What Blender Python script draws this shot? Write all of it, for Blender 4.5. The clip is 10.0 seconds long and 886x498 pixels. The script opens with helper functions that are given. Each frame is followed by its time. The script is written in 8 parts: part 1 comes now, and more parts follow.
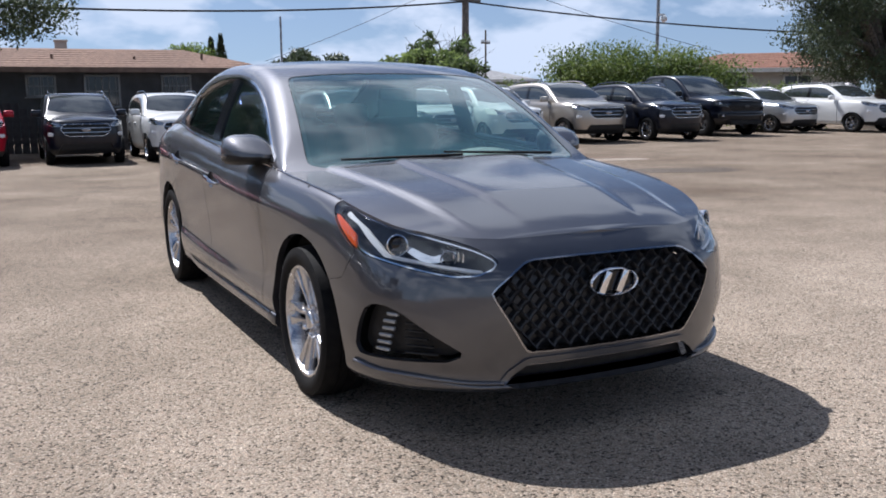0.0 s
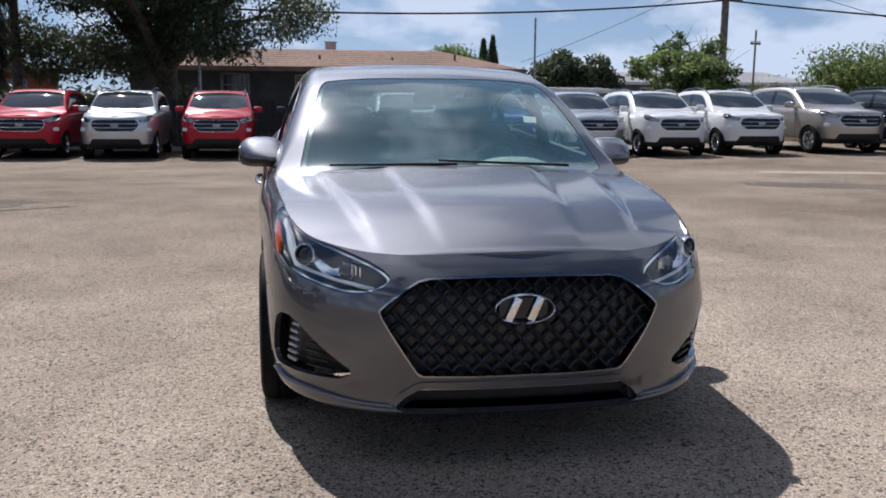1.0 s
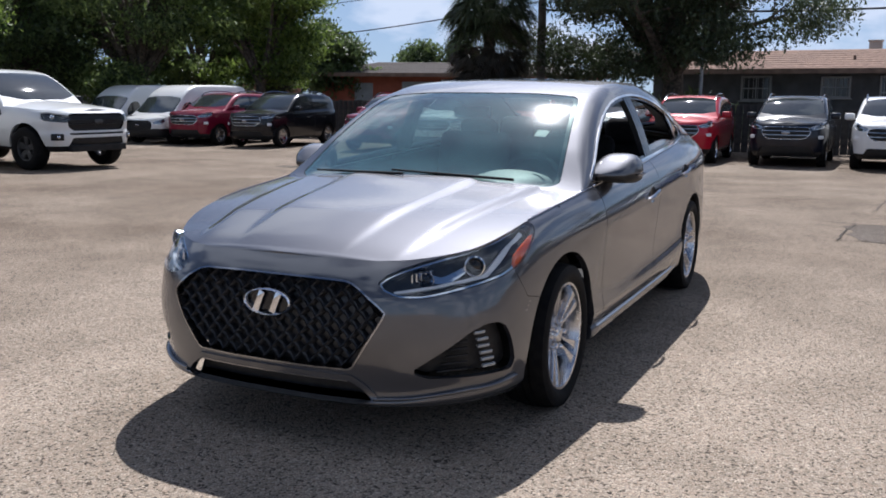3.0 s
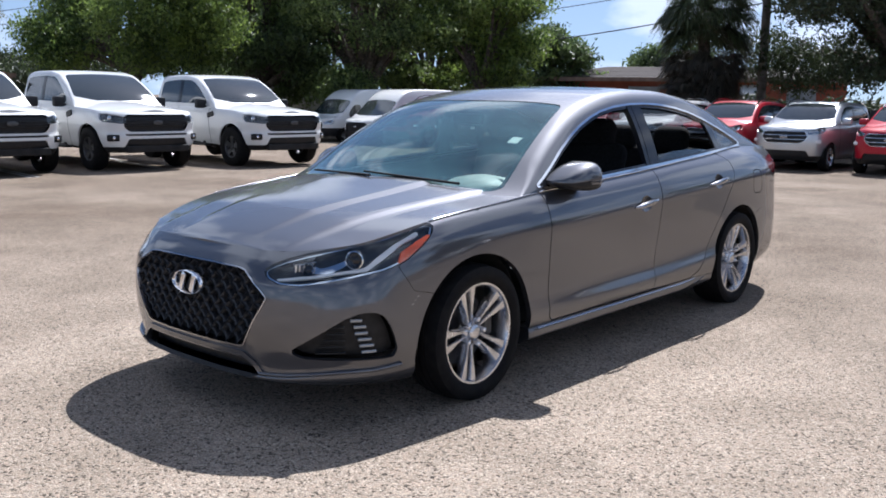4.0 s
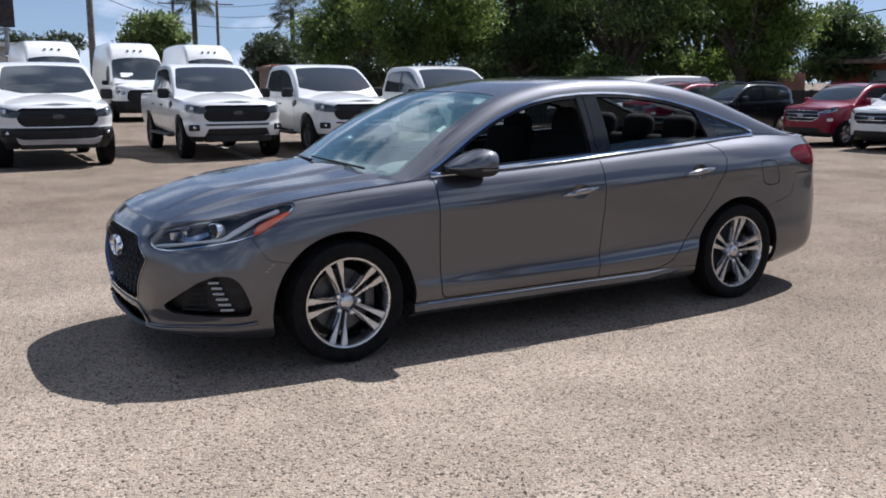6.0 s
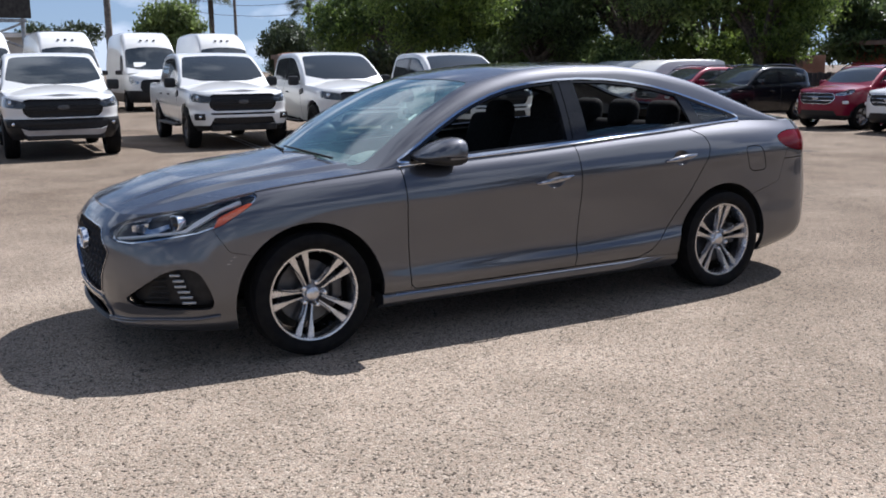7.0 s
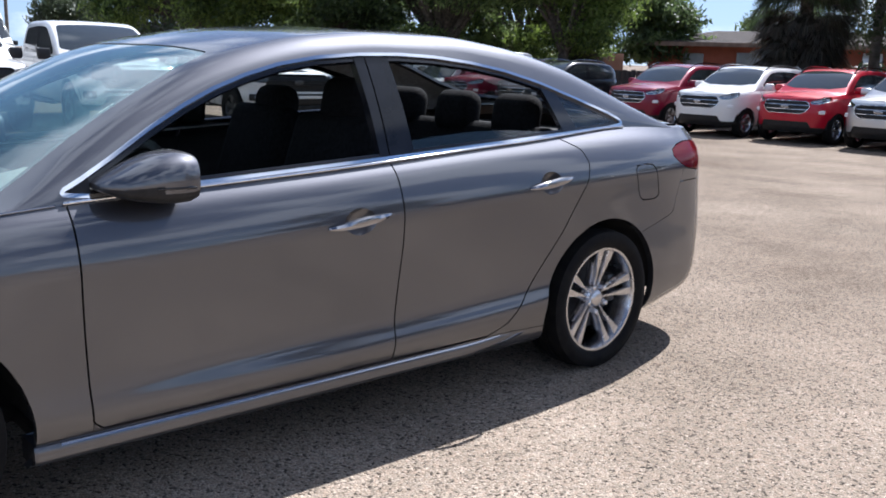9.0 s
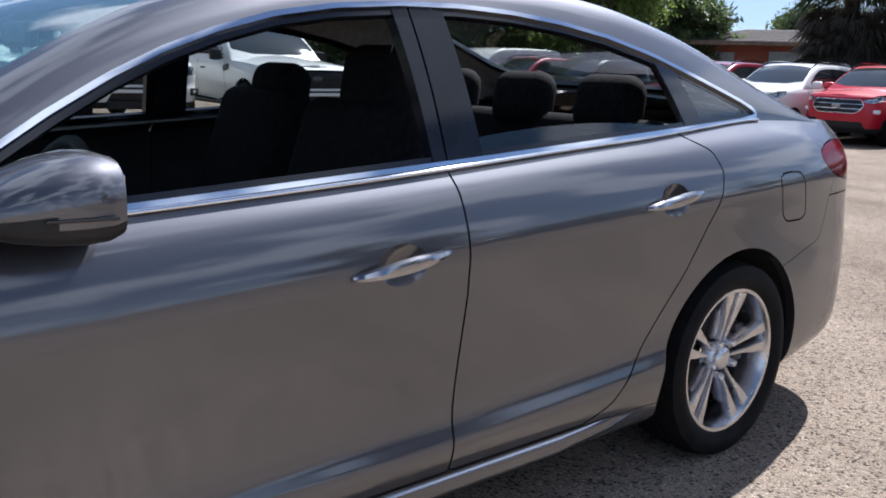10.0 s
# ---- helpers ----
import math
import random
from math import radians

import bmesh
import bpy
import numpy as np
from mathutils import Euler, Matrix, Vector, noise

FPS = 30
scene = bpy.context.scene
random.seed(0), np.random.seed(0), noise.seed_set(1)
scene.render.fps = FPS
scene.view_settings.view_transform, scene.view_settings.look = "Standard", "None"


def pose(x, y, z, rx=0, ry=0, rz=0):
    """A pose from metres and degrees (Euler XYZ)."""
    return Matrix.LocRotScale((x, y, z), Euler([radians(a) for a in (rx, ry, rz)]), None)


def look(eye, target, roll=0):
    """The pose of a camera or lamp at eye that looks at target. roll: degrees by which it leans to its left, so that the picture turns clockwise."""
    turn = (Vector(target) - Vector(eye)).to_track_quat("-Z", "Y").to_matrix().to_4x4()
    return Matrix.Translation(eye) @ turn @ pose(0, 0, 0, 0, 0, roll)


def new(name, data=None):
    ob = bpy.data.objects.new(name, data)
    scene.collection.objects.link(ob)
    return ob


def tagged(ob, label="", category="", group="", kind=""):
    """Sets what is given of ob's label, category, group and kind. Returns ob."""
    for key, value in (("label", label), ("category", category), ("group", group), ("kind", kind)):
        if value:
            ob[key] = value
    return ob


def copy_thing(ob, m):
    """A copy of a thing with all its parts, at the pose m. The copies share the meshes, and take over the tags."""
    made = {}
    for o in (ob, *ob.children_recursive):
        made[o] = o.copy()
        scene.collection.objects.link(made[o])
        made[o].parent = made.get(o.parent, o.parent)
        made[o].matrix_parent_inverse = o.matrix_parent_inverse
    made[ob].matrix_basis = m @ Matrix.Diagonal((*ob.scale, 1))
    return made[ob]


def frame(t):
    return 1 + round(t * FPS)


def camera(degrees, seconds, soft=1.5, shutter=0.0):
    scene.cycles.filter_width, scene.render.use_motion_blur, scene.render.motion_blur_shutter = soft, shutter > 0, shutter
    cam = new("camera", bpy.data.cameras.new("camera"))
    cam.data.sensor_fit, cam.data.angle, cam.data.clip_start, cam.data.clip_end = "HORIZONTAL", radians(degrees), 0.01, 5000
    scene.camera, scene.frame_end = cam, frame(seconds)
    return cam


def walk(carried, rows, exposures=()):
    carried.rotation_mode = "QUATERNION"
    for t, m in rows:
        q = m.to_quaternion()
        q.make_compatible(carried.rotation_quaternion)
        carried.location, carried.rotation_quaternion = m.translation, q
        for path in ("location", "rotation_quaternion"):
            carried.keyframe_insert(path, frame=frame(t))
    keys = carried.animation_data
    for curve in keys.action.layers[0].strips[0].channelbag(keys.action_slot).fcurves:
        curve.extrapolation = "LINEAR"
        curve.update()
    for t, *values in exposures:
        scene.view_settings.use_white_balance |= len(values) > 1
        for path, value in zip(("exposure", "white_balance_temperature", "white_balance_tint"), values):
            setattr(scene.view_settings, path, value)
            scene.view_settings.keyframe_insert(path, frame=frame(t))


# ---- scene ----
cam = camera(51.6, 10.0, 1.8)
PATH = [
    (0, (-2.019, -4.971, 1.23), (-1.134, -3.208, 0.903), -0.4),
    (0.5, (-1.411, -5.123, 1.249), (-0.782, -3.255, 0.91), 0.6),
    (1, (-0.781, -5.222, 1.258), (-0.443, -3.278, 0.932), 0.5),
    (1.5, (-0.118, -5.215, 1.259), (-0.088, -3.245, 0.916), 0.1),
    (2, (0.577, -5.211, 1.299), (0.304, -3.261, 0.945), 0.1),
    (2.5, (1.283, -5.169, 1.307), (0.712, -3.284, 0.96), 0.4),
    (2.7, (1.573, -5.155, 1.326), (0.894, -3.305, 0.984), 0.5),
    (3.8, (3.228, -4.719, 1.355), (1.995, -3.176, 1.039), 0.4),
    (4, (3.4, -4.565, 1.372), (2.109, -3.072, 1.045), 0.7),
    (4.5, (3.876, -4.197, 1.359), (2.444, -2.837, 1.043), 0.6),
    (4.8, (4.152, -3.941, 1.378), (2.658, -2.644, 1.085), 1.9),
    (5, (4.325, -3.784, 1.39), (2.77, -2.57, 1.061), 0.3),
    (5.5, (4.72, -3.492, 1.407), (3.076, -2.408, 1.06), 0.1),
    (5.7, (4.872, -3.395, 1.407), (3.201, -2.352, 1.059), 0.1),
    (6.8, (5.088, -3.024, 1.421), (3.372, -2.07, 1.041), -0.4),
    (7, (5.077, -2.987, 1.414), (3.362, -2.032, 1.028), -0.7),
    (7.5, (4.775, -2.83, 1.371), (3.103, -1.808, 0.971), -0.2),
    (8, (4.345, -2.519, 1.351), (2.754, -1.379, 0.941), 0.2),
    (8.5, (3.851, -2.126, 1.361), (2.336, -0.893, 0.932), 1.1),
    (9, (3.353, -1.737, 1.339), (1.889, -0.436, 0.932), 1.8),
    (9.5, (2.924, -1.407, 1.296), (1.435, -0.127, 0.918), 2.4),
    (10, (2.398, -1.098, 1.223), (0.908, 0.172, 0.818), 1.8),
]
LIGHTNESS = [(0.0, 0.61, 5740, 14), (1.0, 0.47, 5770, 14), (2.5, 0.45, 5790, 14), (4.0, 0.93, 5620, 14), (4.5, 0.78, 5600, 14), (5.5, 0.65, 5680, 14), (7.0, 0.70, 5760, 14), (8.0, 0.99, 5660, 14), (9.0, 1.15, 5640, 14), (10.0, 1.12, 5620, 14)]
walk(cam, [(t, look(eye, target, roll)) for t, eye, target, roll in PATH], LIGHTNESS)

# ---- light and sky ----
SUN_DIR = Vector((0.23, -0.755, -1.0)).normalized()
sun_data = bpy.data.lights.new("sun", "SUN")
sun_data.energy, sun_data.angle, sun_data.color = 5.0, radians(0.53), (1.0, 0.94, 0.84)
sun = new("sun", sun_data)
sun.rotation_mode = "QUATERNION"
sun.rotation_quaternion = SUN_DIR.to_track_quat("-Z", "Y")

world = bpy.data.worlds.new("world")
scene.world = world
world.use_nodes = True
wn, wl = world.node_tree.nodes, world.node_tree.links
wn.clear()
w_out = wn.new("ShaderNodeOutputWorld")
w_bg = wn.new("ShaderNodeBackground")
w_bg.inputs["Strength"].default_value = 0.048
w_sky = wn.new("ShaderNodeTexSky")
w_sky.sky_type, w_sky.sun_disc = "NISHITA", False
w_sky.sun_elevation, w_sky.sun_rotation = radians(51.7), radians(-17.0)
w_sky.air_density, w_sky.dust_density, w_sky.ozone_density = 1.0, 0.6, 3.0
# fair-weather clouds on a flat layer: the sky's direction is spread out by its height
w_tc = wn.new("ShaderNodeTexCoord")
w_sep = wn.new("ShaderNodeSeparateXYZ")
w_add = wn.new("ShaderNodeMath"); w_add.operation = "ADD"; w_add.inputs[1].default_value = 0.42
w_max = wn.new("ShaderNodeMath"); w_max.operation = "MAXIMUM"; w_max.inputs[1].default_value = 0.08
w_div = wn.new("ShaderNodeVectorMath"); w_div.operation = "DIVIDE"
w_comb = wn.new("ShaderNodeCombineXYZ")
w_n1 = wn.new("ShaderNodeTexNoise")
w_n1.inputs["Scale"].default_value, w_n1.inputs["Detail"].default_value, w_n1.inputs["Roughness"].default_value = 3.4, 5.0, 0.5
w_ramp = wn.new("ShaderNodeValToRGB")
w_ramp.color_ramp.elements[0].position, w_ramp.color_ramp.elements[1].position = 0.49, 0.60
w_mix = wn.new("ShaderNodeMix"); w_mix.data_type = "RGBA"
w_mix.inputs["B"].default_value = (10.4, 11.0, 11.8, 1)
w_lift = wn.new("ShaderNodeVectorMath"); w_lift.operation = "ADD"; w_lift.inputs[1].default_value = (0, 0, 0.07)
w_norm = wn.new("ShaderNodeVectorMath"); w_norm.operation = "NORMALIZE"
wl.new(w_tc.outputs["Generated"], w_lift.inputs[0]); wl.new(w_lift.outputs[0], w_norm.inputs[0]); wl.new(w_norm.outputs[0], w_sky.inputs["Vector"])
wl.new(w_tc.outputs["Generated"], w_sep.inputs[0])
wl.new(w_sep.outputs["Z"], w_add.inputs[0]); wl.new(w_add.outputs[0], w_max.inputs[0])
for k in "XYZ":
    wl.new(w_max.outputs[0], w_comb.inputs[k])
wl.new(w_tc.outputs["Generated"], w_div.inputs[0]); wl.new(w_comb.outputs[0], w_div.inputs[1])
w_off = wn.new("ShaderNodeVectorMath"); w_off.operation = "ADD"; w_off.inputs[1].default_value = (1.9, 4.2, 0.4)
wl.new(w_div.outputs[0], w_off.inputs[0]); wl.new(w_off.outputs[0], w_n1.inputs["Vector"])
wl.new(w_n1.outputs["Fac"], w_ramp.inputs["Fac"])
wl.new(w_ramp.outputs["Color"], w_mix.inputs["Factor"])
wl.new(w_sky.outputs[0], w_mix.inputs["A"])
# pale haze towards the horizon
w_hz = wn.new("ShaderNodeMapRange"); w_hz.interpolation_type = "SMOOTHSTEP"
for k, q in (("From Min", 0.0), ("From Max", 0.34), ("To Min", 0.33), ("To Max", 0.0)):
    w_hz.inputs[k].default_value = q
w_hm = wn.new("ShaderNodeMix"); w_hm.data_type = "RGBA"
w_hm.inputs["B"].default_value = (7.8, 9.5, 11.5, 1)
wl.new(w_sep.outputs["Z"], w_hz.inputs["Value"]); wl.new(w_hz.outputs[0], w_hm.inputs["Factor"])
wl.new(w_mix.outputs["Result"], w_hm.inputs["A"]); wl.new(w_hm.outputs["Result"], w_bg.inputs["Color"])
wl.new(w_bg.outputs[0], w_out.inputs[0])


# ---- materials ----
def principled(name, color, rough=0.5, metal=0.0, **more):
    m = bpy.data.materials.new(name)
    m.use_nodes = True
    b = m.node_tree.nodes["Principled BSDF"]
    b.inputs["Base Color"].default_value = (*color, 1)
    b.inputs["Roughness"].default_value, b.inputs["Metallic"].default_value = rough, metal
    for k, v in more.items():
        b.inputs[k.replace("_", " ")].default_value = v
    return m


def vary(m, low, high, scale, rough=None, bump=0.0, bump_scale=None, detail=6.0, second=None, pos=(0.35, 0.65), coord="Object"):
    """Noise between two colours, a second broader noise on top, and a fine relief."""
    n, l = m.node_tree.nodes, m.node_tree.links
    b = n["Principled BSDF"]
    tc = n.new("ShaderNodeTexCoord")
    no = n.new("ShaderNodeTexNoise")
    no.inputs["Scale"].default_value, no.inputs["Detail"].default_value = scale, detail
    l.new(tc.outputs[coord], no.inputs["Vector"])
    r = n.new("ShaderNodeValToRGB")
    r.color_ramp.elements[0].position, r.color_ramp.elements[1].position = pos
    r.color_ramp.elements[0].color, r.color_ramp.elements[1].color = (*low, 1), (*high, 1)
    l.new(no.outputs["Fac"], r.inputs["Fac"])
    out = r.outputs["Color"]
    if second:
        sc, dark = second
        n2 = n.new("ShaderNodeTexNoise")
        n2.inputs["Scale"].default_value, n2.inputs["Detail"].default_value = sc, 4.0
        l.new(tc.outputs[coord], n2.inputs["Vector"])
        r2 = n.new("ShaderNodeValToRGB")
        r2.color_ramp.elements[0].position, r2.color_ramp.elements[1].position = 0.35, 0.65
        r2.color_ramp.elements[0].color, r2.color_ramp.elements[1].color = (dark, dark, dark, 1), (1, 1, 1, 1)
        l.new(n2.outputs["Fac"], r2.inputs["Fac"])
        mx = n.new("ShaderNodeMix"); mx.data_type, mx.blend_type = "RGBA", "MULTIPLY"
        mx.inputs["Factor"].default_value = 1.0
        l.new(out, mx.inputs["A"]); l.new(r2.outputs["Color"], mx.inputs["B"])
        out = mx.outputs["Result"]
    l.new(out, b.inputs["Base Color"])
    if rough:
        mr = n.new("ShaderNodeMapRange")
        mr.inputs["To Min"].default_value, mr.inputs["To Max"].default_value = rough
        l.new(no.outputs["Fac"], mr.inputs["Value"]); l.new(mr.outputs[0], b.inputs["Roughness"])
    if bump:
        nb = n.new("ShaderNodeTexNoise")
        nb.inputs["Scale"].default_value, nb.inputs["Detail"].default_value = bump_scale or scale * 3, 4.0
        l.new(tc.outputs[coord], nb.inputs["Vector"])
        bp = n.new("ShaderNodeBump")
        bp.inputs["Strength"].default_value, bp.inputs["Distance"].default_value = bump, 0.01
        l.new(nb.outputs["Fac"], bp.inputs["Height"]); l.new(bp.outputs[0], b.inputs["Normal"])
    return m


def paint(name, color, metal=0.0, rough=0.35, flake=0.0, coat=1.5):
    """Car paint: a base with fine flakes under a glossy clear coat."""
    m = principled(name, color, rough, metal, Coat_Weight=1.0, Coat_Roughness=0.08, Coat_IOR=coat, Specular_IOR_Level=0.5 if metal > 0.4 else 0.2)
    n, l = m.node_tree.nodes, m.node_tree.links
    b = n["Principled BSDF"]
    tc = n.new("ShaderNodeTexCoord")
    if flake:
        v = n.new("ShaderNodeTexVoronoi"); v.inputs["Scale"].default_value = 1500.0
        l.new(tc.outputs["Object"], v.inputs["Vector"])
        mr = n.new("ShaderNodeMapRange")
        mr.inputs["To Min"].default_value, mr.inputs["To Max"].default_value = rough - flake, rough + flake
        l.new(v.outputs["Distance"], mr.inputs["Value"]); l.new(mr.outputs[0], b.inputs["Roughness"])
    # a slight ripple of the panels and a film of dust
    no = n.new("ShaderNodeTexNoise"); no.inputs["Scale"].default_value, no.inputs["Detail"].default_value = 2.2, 1.0
    l.new(tc.outputs["Object"], no.inputs["Vector"])
    bp = n.new("ShaderNodeBump"); bp.inputs["Strength"].default_value, bp.inputs["Distance"].default_value = 0.05, 0.02
    l.new(no.outputs["Fac"], bp.inputs["Height"]); l.new(bp.outputs[0], b.inputs["Coat Normal"])
    return m


def glass(name, tint, gloss=1.0, rough=0.0, teal_veil=0.0, haze=0.0, base_gloss=0.055):
    """Thin glass: tinted view through, Fresnel gloss, and a film of dust that catches the sun, coloured teal to paint
    in reflected sky.
    """
    m = bpy.data.materials.new(name)
    m.use_nodes = True
    n, l = m.node_tree.nodes, m.node_tree.links
    n.clear()
    o = n.new("ShaderNodeOutputMaterial")
    t = n.new("ShaderNodeBsdfTransparent"); t.inputs["Color"].default_value = (*tint, 1)
    g = n.new("ShaderNodeBsdfGlossy"); g.inputs["Roughness"].default_value = rough
    g.inputs["Color"].default_value = (gloss, gloss, gloss, 1)
    lw = n.new("ShaderNodeLayerWeight"); lw.inputs["Blend"].default_value = 0.5
    pw = n.new("ShaderNodeMath"); pw.operation = "POWER"; pw.inputs[1].default_value = 4.0
    f = n.new("ShaderNodeMath"); f.operation = "MULTIPLY_ADD"; f.inputs[1].default_value, f.inputs[2].default_value = 0.97 - base_gloss, base_gloss
    l.new(lw.outputs["Facing"], pw.inputs[0]); l.new(pw.outputs[0], f.inputs[0])
    mx = n.new("ShaderNodeMixShader")
    base = t.outputs[0]
    if teal_veil:
        # the teal colour stands in for sky and glare mirrored by the glass
        d = n.new("ShaderNodeBsdfDiffuse"); d.inputs["Color"].default_value = (0.27, 0.60, 0.60, 1)
        tc = n.new("ShaderNodeTexCoord")
        no = n.new("ShaderNodeTexNoise"); no.inputs["Scale"].default_value, no.inputs["Detail"].default_value = 3.5, 6.0
        mr = n.new("ShaderNodeMapRange"); mr.inputs["From Min"].default_value, mr.inputs["From Max"].default_value = 0.3, 0.7
        mr.inputs["To Min"].default_value, mr.inputs["To Max"].default_value = teal_veil * 0.5, teal_veil * 1.5
        dm = n.new("ShaderNodeMixShader")
        l.new(tc.outputs["Object"], no.inputs["Vector"]); l.new(no.outputs["Fac"], mr.inputs["Value"]); l.new(mr.outputs[0], dm.inputs[0])
        l.new(t.outputs[0], dm.inputs[1]); l.new(d.outputs[0], dm.inputs[2])
        base = dm.outputs[0]
    l.new(f.outputs[0], mx.inputs[0]); l.new(base, mx.inputs[1]); l.new(g.outputs[0], mx.inputs[2])
    if haze:
        # a second, rougher gloss spreads the sun's gleam a little, in place of bloom
        h = n.new("ShaderNodeBsdfGlossy"); h.inputs["Roughness"].default_value = 0.13
        hm = n.new("ShaderNodeMixShader"); hm.inputs[0].default_value = haze
        l.new(mx.outputs[0], hm.inputs[1]); l.new(h.outputs[0], hm.inputs[2])
        l.new(hm.outputs[0], o.inputs["Surface"])
    else:
        l.new(mx.outputs[0], o.inputs["Surface"])
    return m


M_GREY = paint("metallic_grey_paint", (0.072, 0.073, 0.083), 0.95, 0.55, 0.03, 1.8)
M_WHITE = paint("white_paint", (0.68, 0.68, 0.665), 0.0, 0.4)
M_RED = paint("red_paint", (0.39, 0.004, 0.020), 0.1, 0.4, 0.05, 1.36)
M_MAROON = paint("maroon_paint", (0.165, 0.002, 0.022), 0.2, 0.38, 0.05, 1.36)
M_BLACKPAINT = paint("black_paint", (0.004, 0.005, 0.008), 0.0, 0.25, 0.0, 1.36)
M_NAVY = paint("dark_navy_paint", (0.004, 0.0058, 0.013), 0.0, 0.3, 0.0, 1.36)
M_BLUE = paint("blue_paint", (0.012, 0.05, 0.24), 0.4, 0.3, 0.05)
M_SILVER = paint("silver_paint", (0.52, 0.53, 0.54), 0.7, 0.32, 0.05)
M_GOLD = paint("champagne_paint", (0.42, 0.38, 0.33), 0.7, 0.32, 0.05)
M_SKID = vary(principled("silver_grey_plastic", (0.34, 0.34, 0.35), 0.45), (0.29, 0.29, 0.3), (0.38, 0.38, 0.39), 5.0, rough=(0.38, 0.55))
M_CHROME = vary(principled("chrome", (0.78, 0.78, 0.8), 0.06, 1.0), (0.72, 0.72, 0.74), (0.82, 0.82, 0.83), 9.0, rough=(0.03, 0.1))
M_DARKCHROME = principled("dark_chrome", (0.30, 0.30, 0.32), 0.12, 1.0)
M_HANDLE = principled("handle_chrome", (0.36, 0.36, 0.38), 0.14, 1.0)
M_ALLOY = vary(principled("alloy", (0.55, 0.55, 0.56), 0.25, 1.0), (0.48, 0.48, 0.5), (0.62, 0.62, 0.63), 14.0, rough=(0.16, 0.34))
M_ALLOYDARK = vary(principled("alloy_dark", (0.07, 0.07, 0.075), 0.4, 0.6), (0.05, 0.05, 0.055), (0.1, 0.1, 0.1), 12.0, rough=(0.3, 0.5))
M_RUBBER = vary(principled("rubber", (0.008, 0.008, 0.009), 0.7, IOR=1.2), (0.005, 0.005, 0.006), (0.012, 0.0115, 0.011), 22.0, rough=(0.55, 0.85), bump=0.15, bump_scale=160)
M_PLASTIC = vary(principled("black_plastic", (0.014, 0.014, 0.015), 0.45, IOR=1.33), (0.011, 0.011, 0.012), (0.02, 0.02, 0.021), 30.0, rough=(0.35, 0.55), bump=0.08, bump_scale=300)
M_GRILLE = vary(principled("grille_black", (0.020, 0.020, 0.022), 0.3, IOR=1.45), (0.016, 0.016, 0.018), (0.026, 0.026, 0.028), 18.0, rough=(0.24, 0.4))
M_PILLAR = vary(principled("black_gloss_film", (0.009, 0.010, 0.014), 0.1, IOR=1.36), (0.007, 0.008, 0.011), (0.012, 0.013, 0.018), 9.0, rough=(0.06, 0.16))
M_GLOSSBLACK = principled("gloss_black", (0.01, 0.01, 0.012), 0.12)
M_WELL = vary(principled("wheel_well", (0.012, 0.012, 0.012), 0.9), (0.008, 0.008, 0.008), (0.02, 0.019, 0.018), 6.0)
M_CABIN = vary(principled("cabin_trim", (0.02, 0.02, 0.021), 0.7), (0.011, 0.011, 0.012), (0.02, 0.02, 0.021), 25.0, rough=(0.75, 0.95), bump=0.1, bump_scale=400)
# lighter than the cabin trim: light reflected off the dash is in the colour
M_DIALHOOD = vary(principled("reflected_light_trim", (0.2, 0.21, 0.2), 0.6), (0.17, 0.18, 0.17), (0.23, 0.24, 0.23), 30.0, rough=(0.5, 0.7))
M_CLOTH = vary(principled("seat_cloth", (0.010, 0.010, 0.011), 0.9), (0.007, 0.007, 0.008), (0.014, 0.014, 0.015), 60.0, bump=0.3, bump_scale=500)
M_CLOTH.node_tree.nodes["Principled BSDF"].inputs["Specular IOR Level"].default_value = 0.12
M_HEADLINER = vary(principled("headliner", (0.3, 0.29, 0.27), 0.95), (0.26, 0.25, 0.23), (0.34, 0.33, 0.31), 40.0)
M_GLASS = glass("windscreen_glass", (0.60, 0.80, 0.73), 1.0, 0.01, 0.11, 0.02, 0.15)
M_SIDEGLASS = glass("tinted_glass", (0.58, 0.62, 0.61), 1.0, 0.0, 0.012)
M_FARGLASS = principled("dark_vehicle_glass", (0.03, 0.036, 0.038), 0.03, 0.0, IOR=1.9)
M_LENS = glass("clear_lens", (0.9, 0.92, 0.93))
M_LAMPBODY = vary(principled("lamp_housing", (0.02, 0.021, 0.024), 0.3, 0.3), (0.012, 0.013, 0.015), (0.03, 0.031, 0.034), 30.0)
M_REFLECTOR = principled("reflector", (0.75, 0.76, 0.78), 0.12, 1.0)
M_AMBER = principled("amber_lens", (0.74, 0.115, 0.03), 0.15)
M_TAIL = principled("tail_lamp_red", (0.10, 0.003, 0.006), 0.12, 0.0, IOR=1.2)
M_WHITETRIM = principled("lamp_white", (0.7, 0.7, 0.7), 0.3)
M_DAYLAMP = principled("daytime_lamp_lens", (0.32, 0.33, 0.34), 0.2, 0.4)
M_PAPER = principled("paper_label", (0.75, 0.75, 0.72), 0.8)


# ---- mesh helpers ----
def link_mesh(name, verts, faces, material, parent=None, label="", smooth=True):
    me = bpy.data.meshes.new(name)
    me.from_pydata([tuple(v) for v in verts], [], [tuple(f) for f in faces])
    for mt in (material if isinstance(material, (list, tuple)) else [material]):
        me.materials.append(mt)
    if smooth:
        me.polygons.foreach_set("use_smooth", [True] * len(me.polygons))
    me.update()
    ob = new(name, me)
    if parent is not None:
        ob.parent = parent
    if label:
        tagged(ob, label)
    return ob


